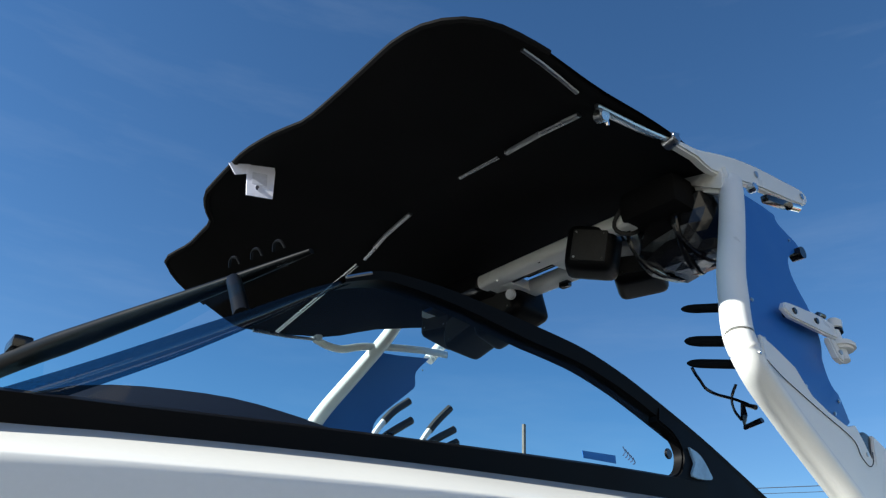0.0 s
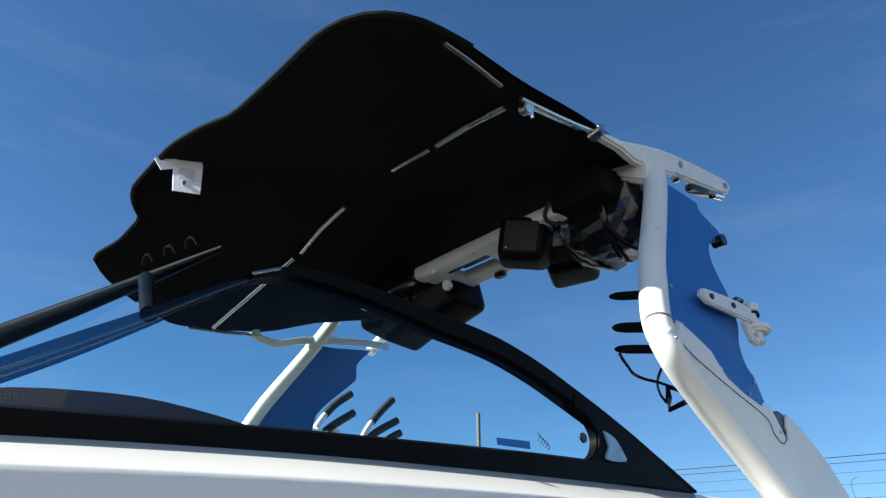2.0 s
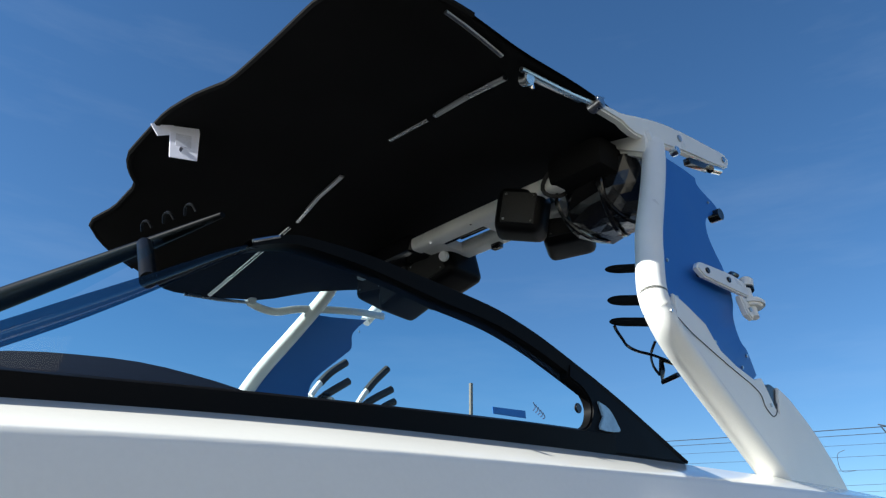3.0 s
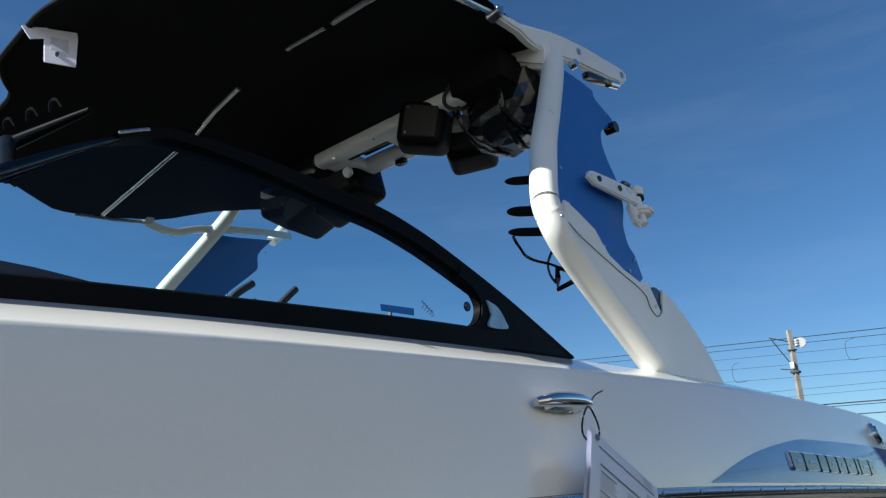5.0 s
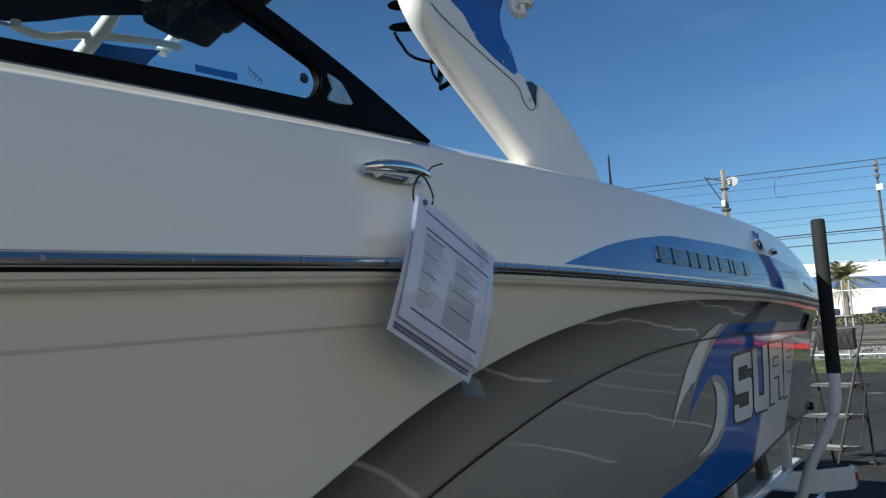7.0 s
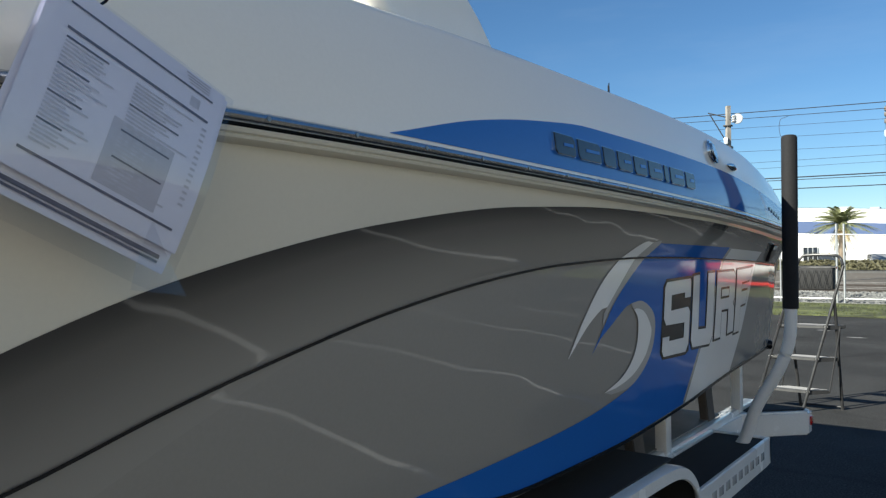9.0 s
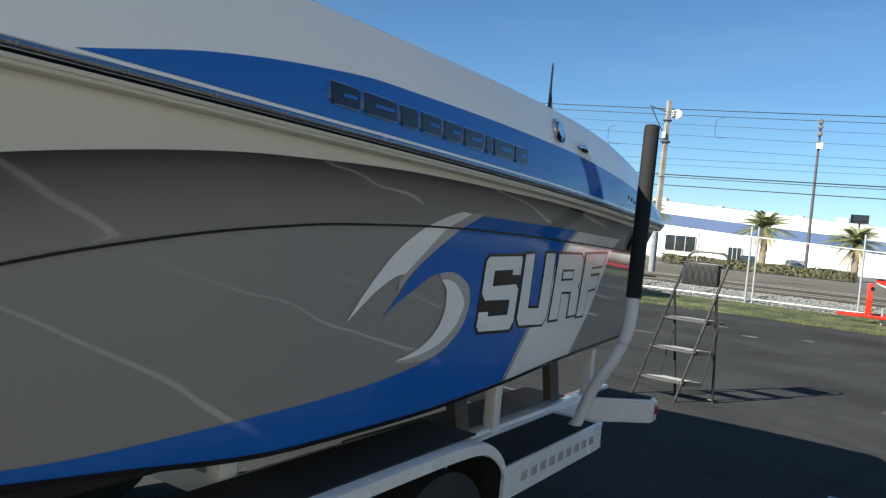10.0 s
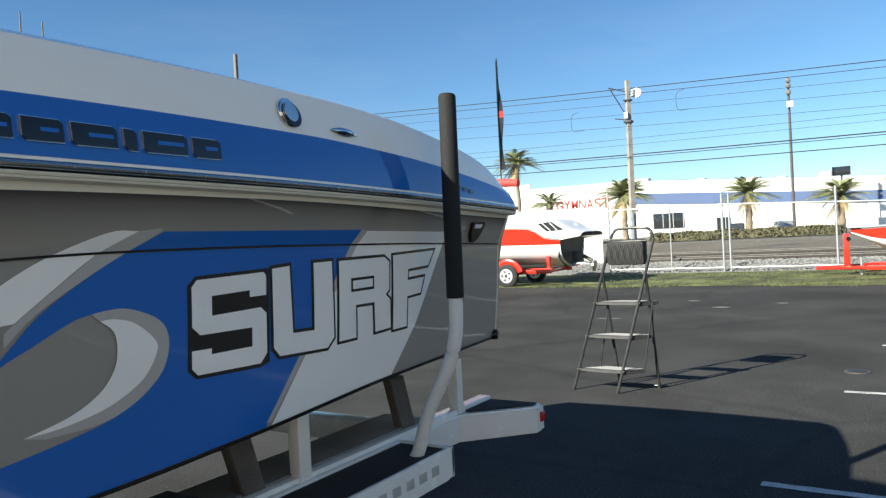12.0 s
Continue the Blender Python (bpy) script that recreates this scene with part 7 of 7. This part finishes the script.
# ---- palms and bare tree ----
def palm(x, y, trunk_h, crown_r, fronds, seed, label, r0=0.32):
    rr = random.Random(seed)
    p = thing("palm_tree", label, "palm", (x, y, 0), "street palms")
    tb = tube([(x + 0.05 * math.sin(i), y + 0.04 * math.cos(2 * i), trunk_h * i / 14) for i in range(15)], lambda t: r0 * (1.15 - 0.35 * t + 0.06 * math.sin(40 * t)) * (1 + 0.4 * max(0, t - 0.85) / 0.15), 10)
    part("trunk", tb, BARK, p, "rough palm trunk")
    for nm, mat, count, lift0, lift1 in (("crown", PALM_LEAF, fronds, -0.05, 1.42), ("dead_fronds", LEAF_DRY, fronds // 7, -1.0, -0.1)):
        bm = bmesh.new()
        for i in range(count):
            az, up = rr.uniform(0, 2 * math.pi), rr.uniform(lift0, lift1)
            length = crown_r * rr.uniform(0.8, 1.1) * (0.75 if nm == "dead_fronds" else 1)
            out = Vector((math.cos(az), math.sin(az), 0))
            sidew = Vector((-math.sin(az), math.cos(az), 0))
            pts = []
            for k in range(13):
                u = k / 12
                pts.append(Vector((x, y, trunk_h + 0.1)) + out * length * (math.cos(up) * u + 0.12 * u * u) + Vector((0, 0, length * (math.sin(up) * u - (0.45 if nm == "crown" else 0.62) * u * u))))
            for k in range(1, 13):
                a, b = pts[k - 1], pts[k]
                d = (b - a).normalized()
                for sg in (1, -1):
                    for h in (0.0, 0.5):
                        o = a.lerp(b, h)
                        l = 0.21 * crown_r * math.sin(math.pi * min(0.97, (k + h) / 13)) ** 0.6 * rr.uniform(0.8, 1.1)
                        tip = o + (sidew * sg * 0.8 + d * 0.55 + Vector((0, 0, -0.35))) * l
                        wv = d * 0.042 * crown_r / 2.5
                        bm.faces.new([bm.verts.new(q) for q in (o - wv, o + wv, tip)])
                wv = sidew * 0.03
                bm.faces.new([bm.verts.new(q) for q in (a - wv, a + wv, b + wv, b - wv)])
        part(nm, bm, mat, p, "green arching fronds" if nm == "crown" else "dry drooping fronds", False)


palm(75, 23.6, 5.0, 3.5, 74, 1, "bushy street palm with arching fronds")
palm(75, 10.85, 4.3, 3.1, 58, 2, "bushy street palm with arching fronds")
palm(75, 2.65, 3.5, 3.1, 58, 3, "bushy street palm with arching fronds")
palm(75, 36.4, 9.8, 3.0, 64, 4, "tall street palm with a round crown", 0.26)
palm(60, 25.7, 4.1, 2.3, 34, 5, "small street palm beside the container")

tree = thing("bare_tree", "leafless grey street tree with fine twigs", "tree", (90, -4.0, 0))
tw = bmesh.new()
rr = random.Random(12)


def branch(p, d, length, r, depth):
    q = p + d * length
    tube([p, p.lerp(q, 0.5) + Vector((rr.gauss(0, 0.04), rr.gauss(0, 0.04), 0)) * length, q], lambda t: r * (1 - 0.45 * t), 5 if depth > 2 else 3, tw, caps=False)
    if depth == 0:
        return
    for _ in range(3):
        e = (d + Vector((rr.gauss(0, 0.5), rr.gauss(0, 0.5), rr.gauss(0.1, 0.3)))).normalized()
        branch(q, e, length * rr.uniform(0.66, 0.86), r * 0.62, depth - 1)


branch(Vector((90, -4.0, 0)), Vector((0, 0, 1)), 2.3, 0.24, 6)
part("branchwork", tw, TRUNK_GREY, tree, "bare branches")
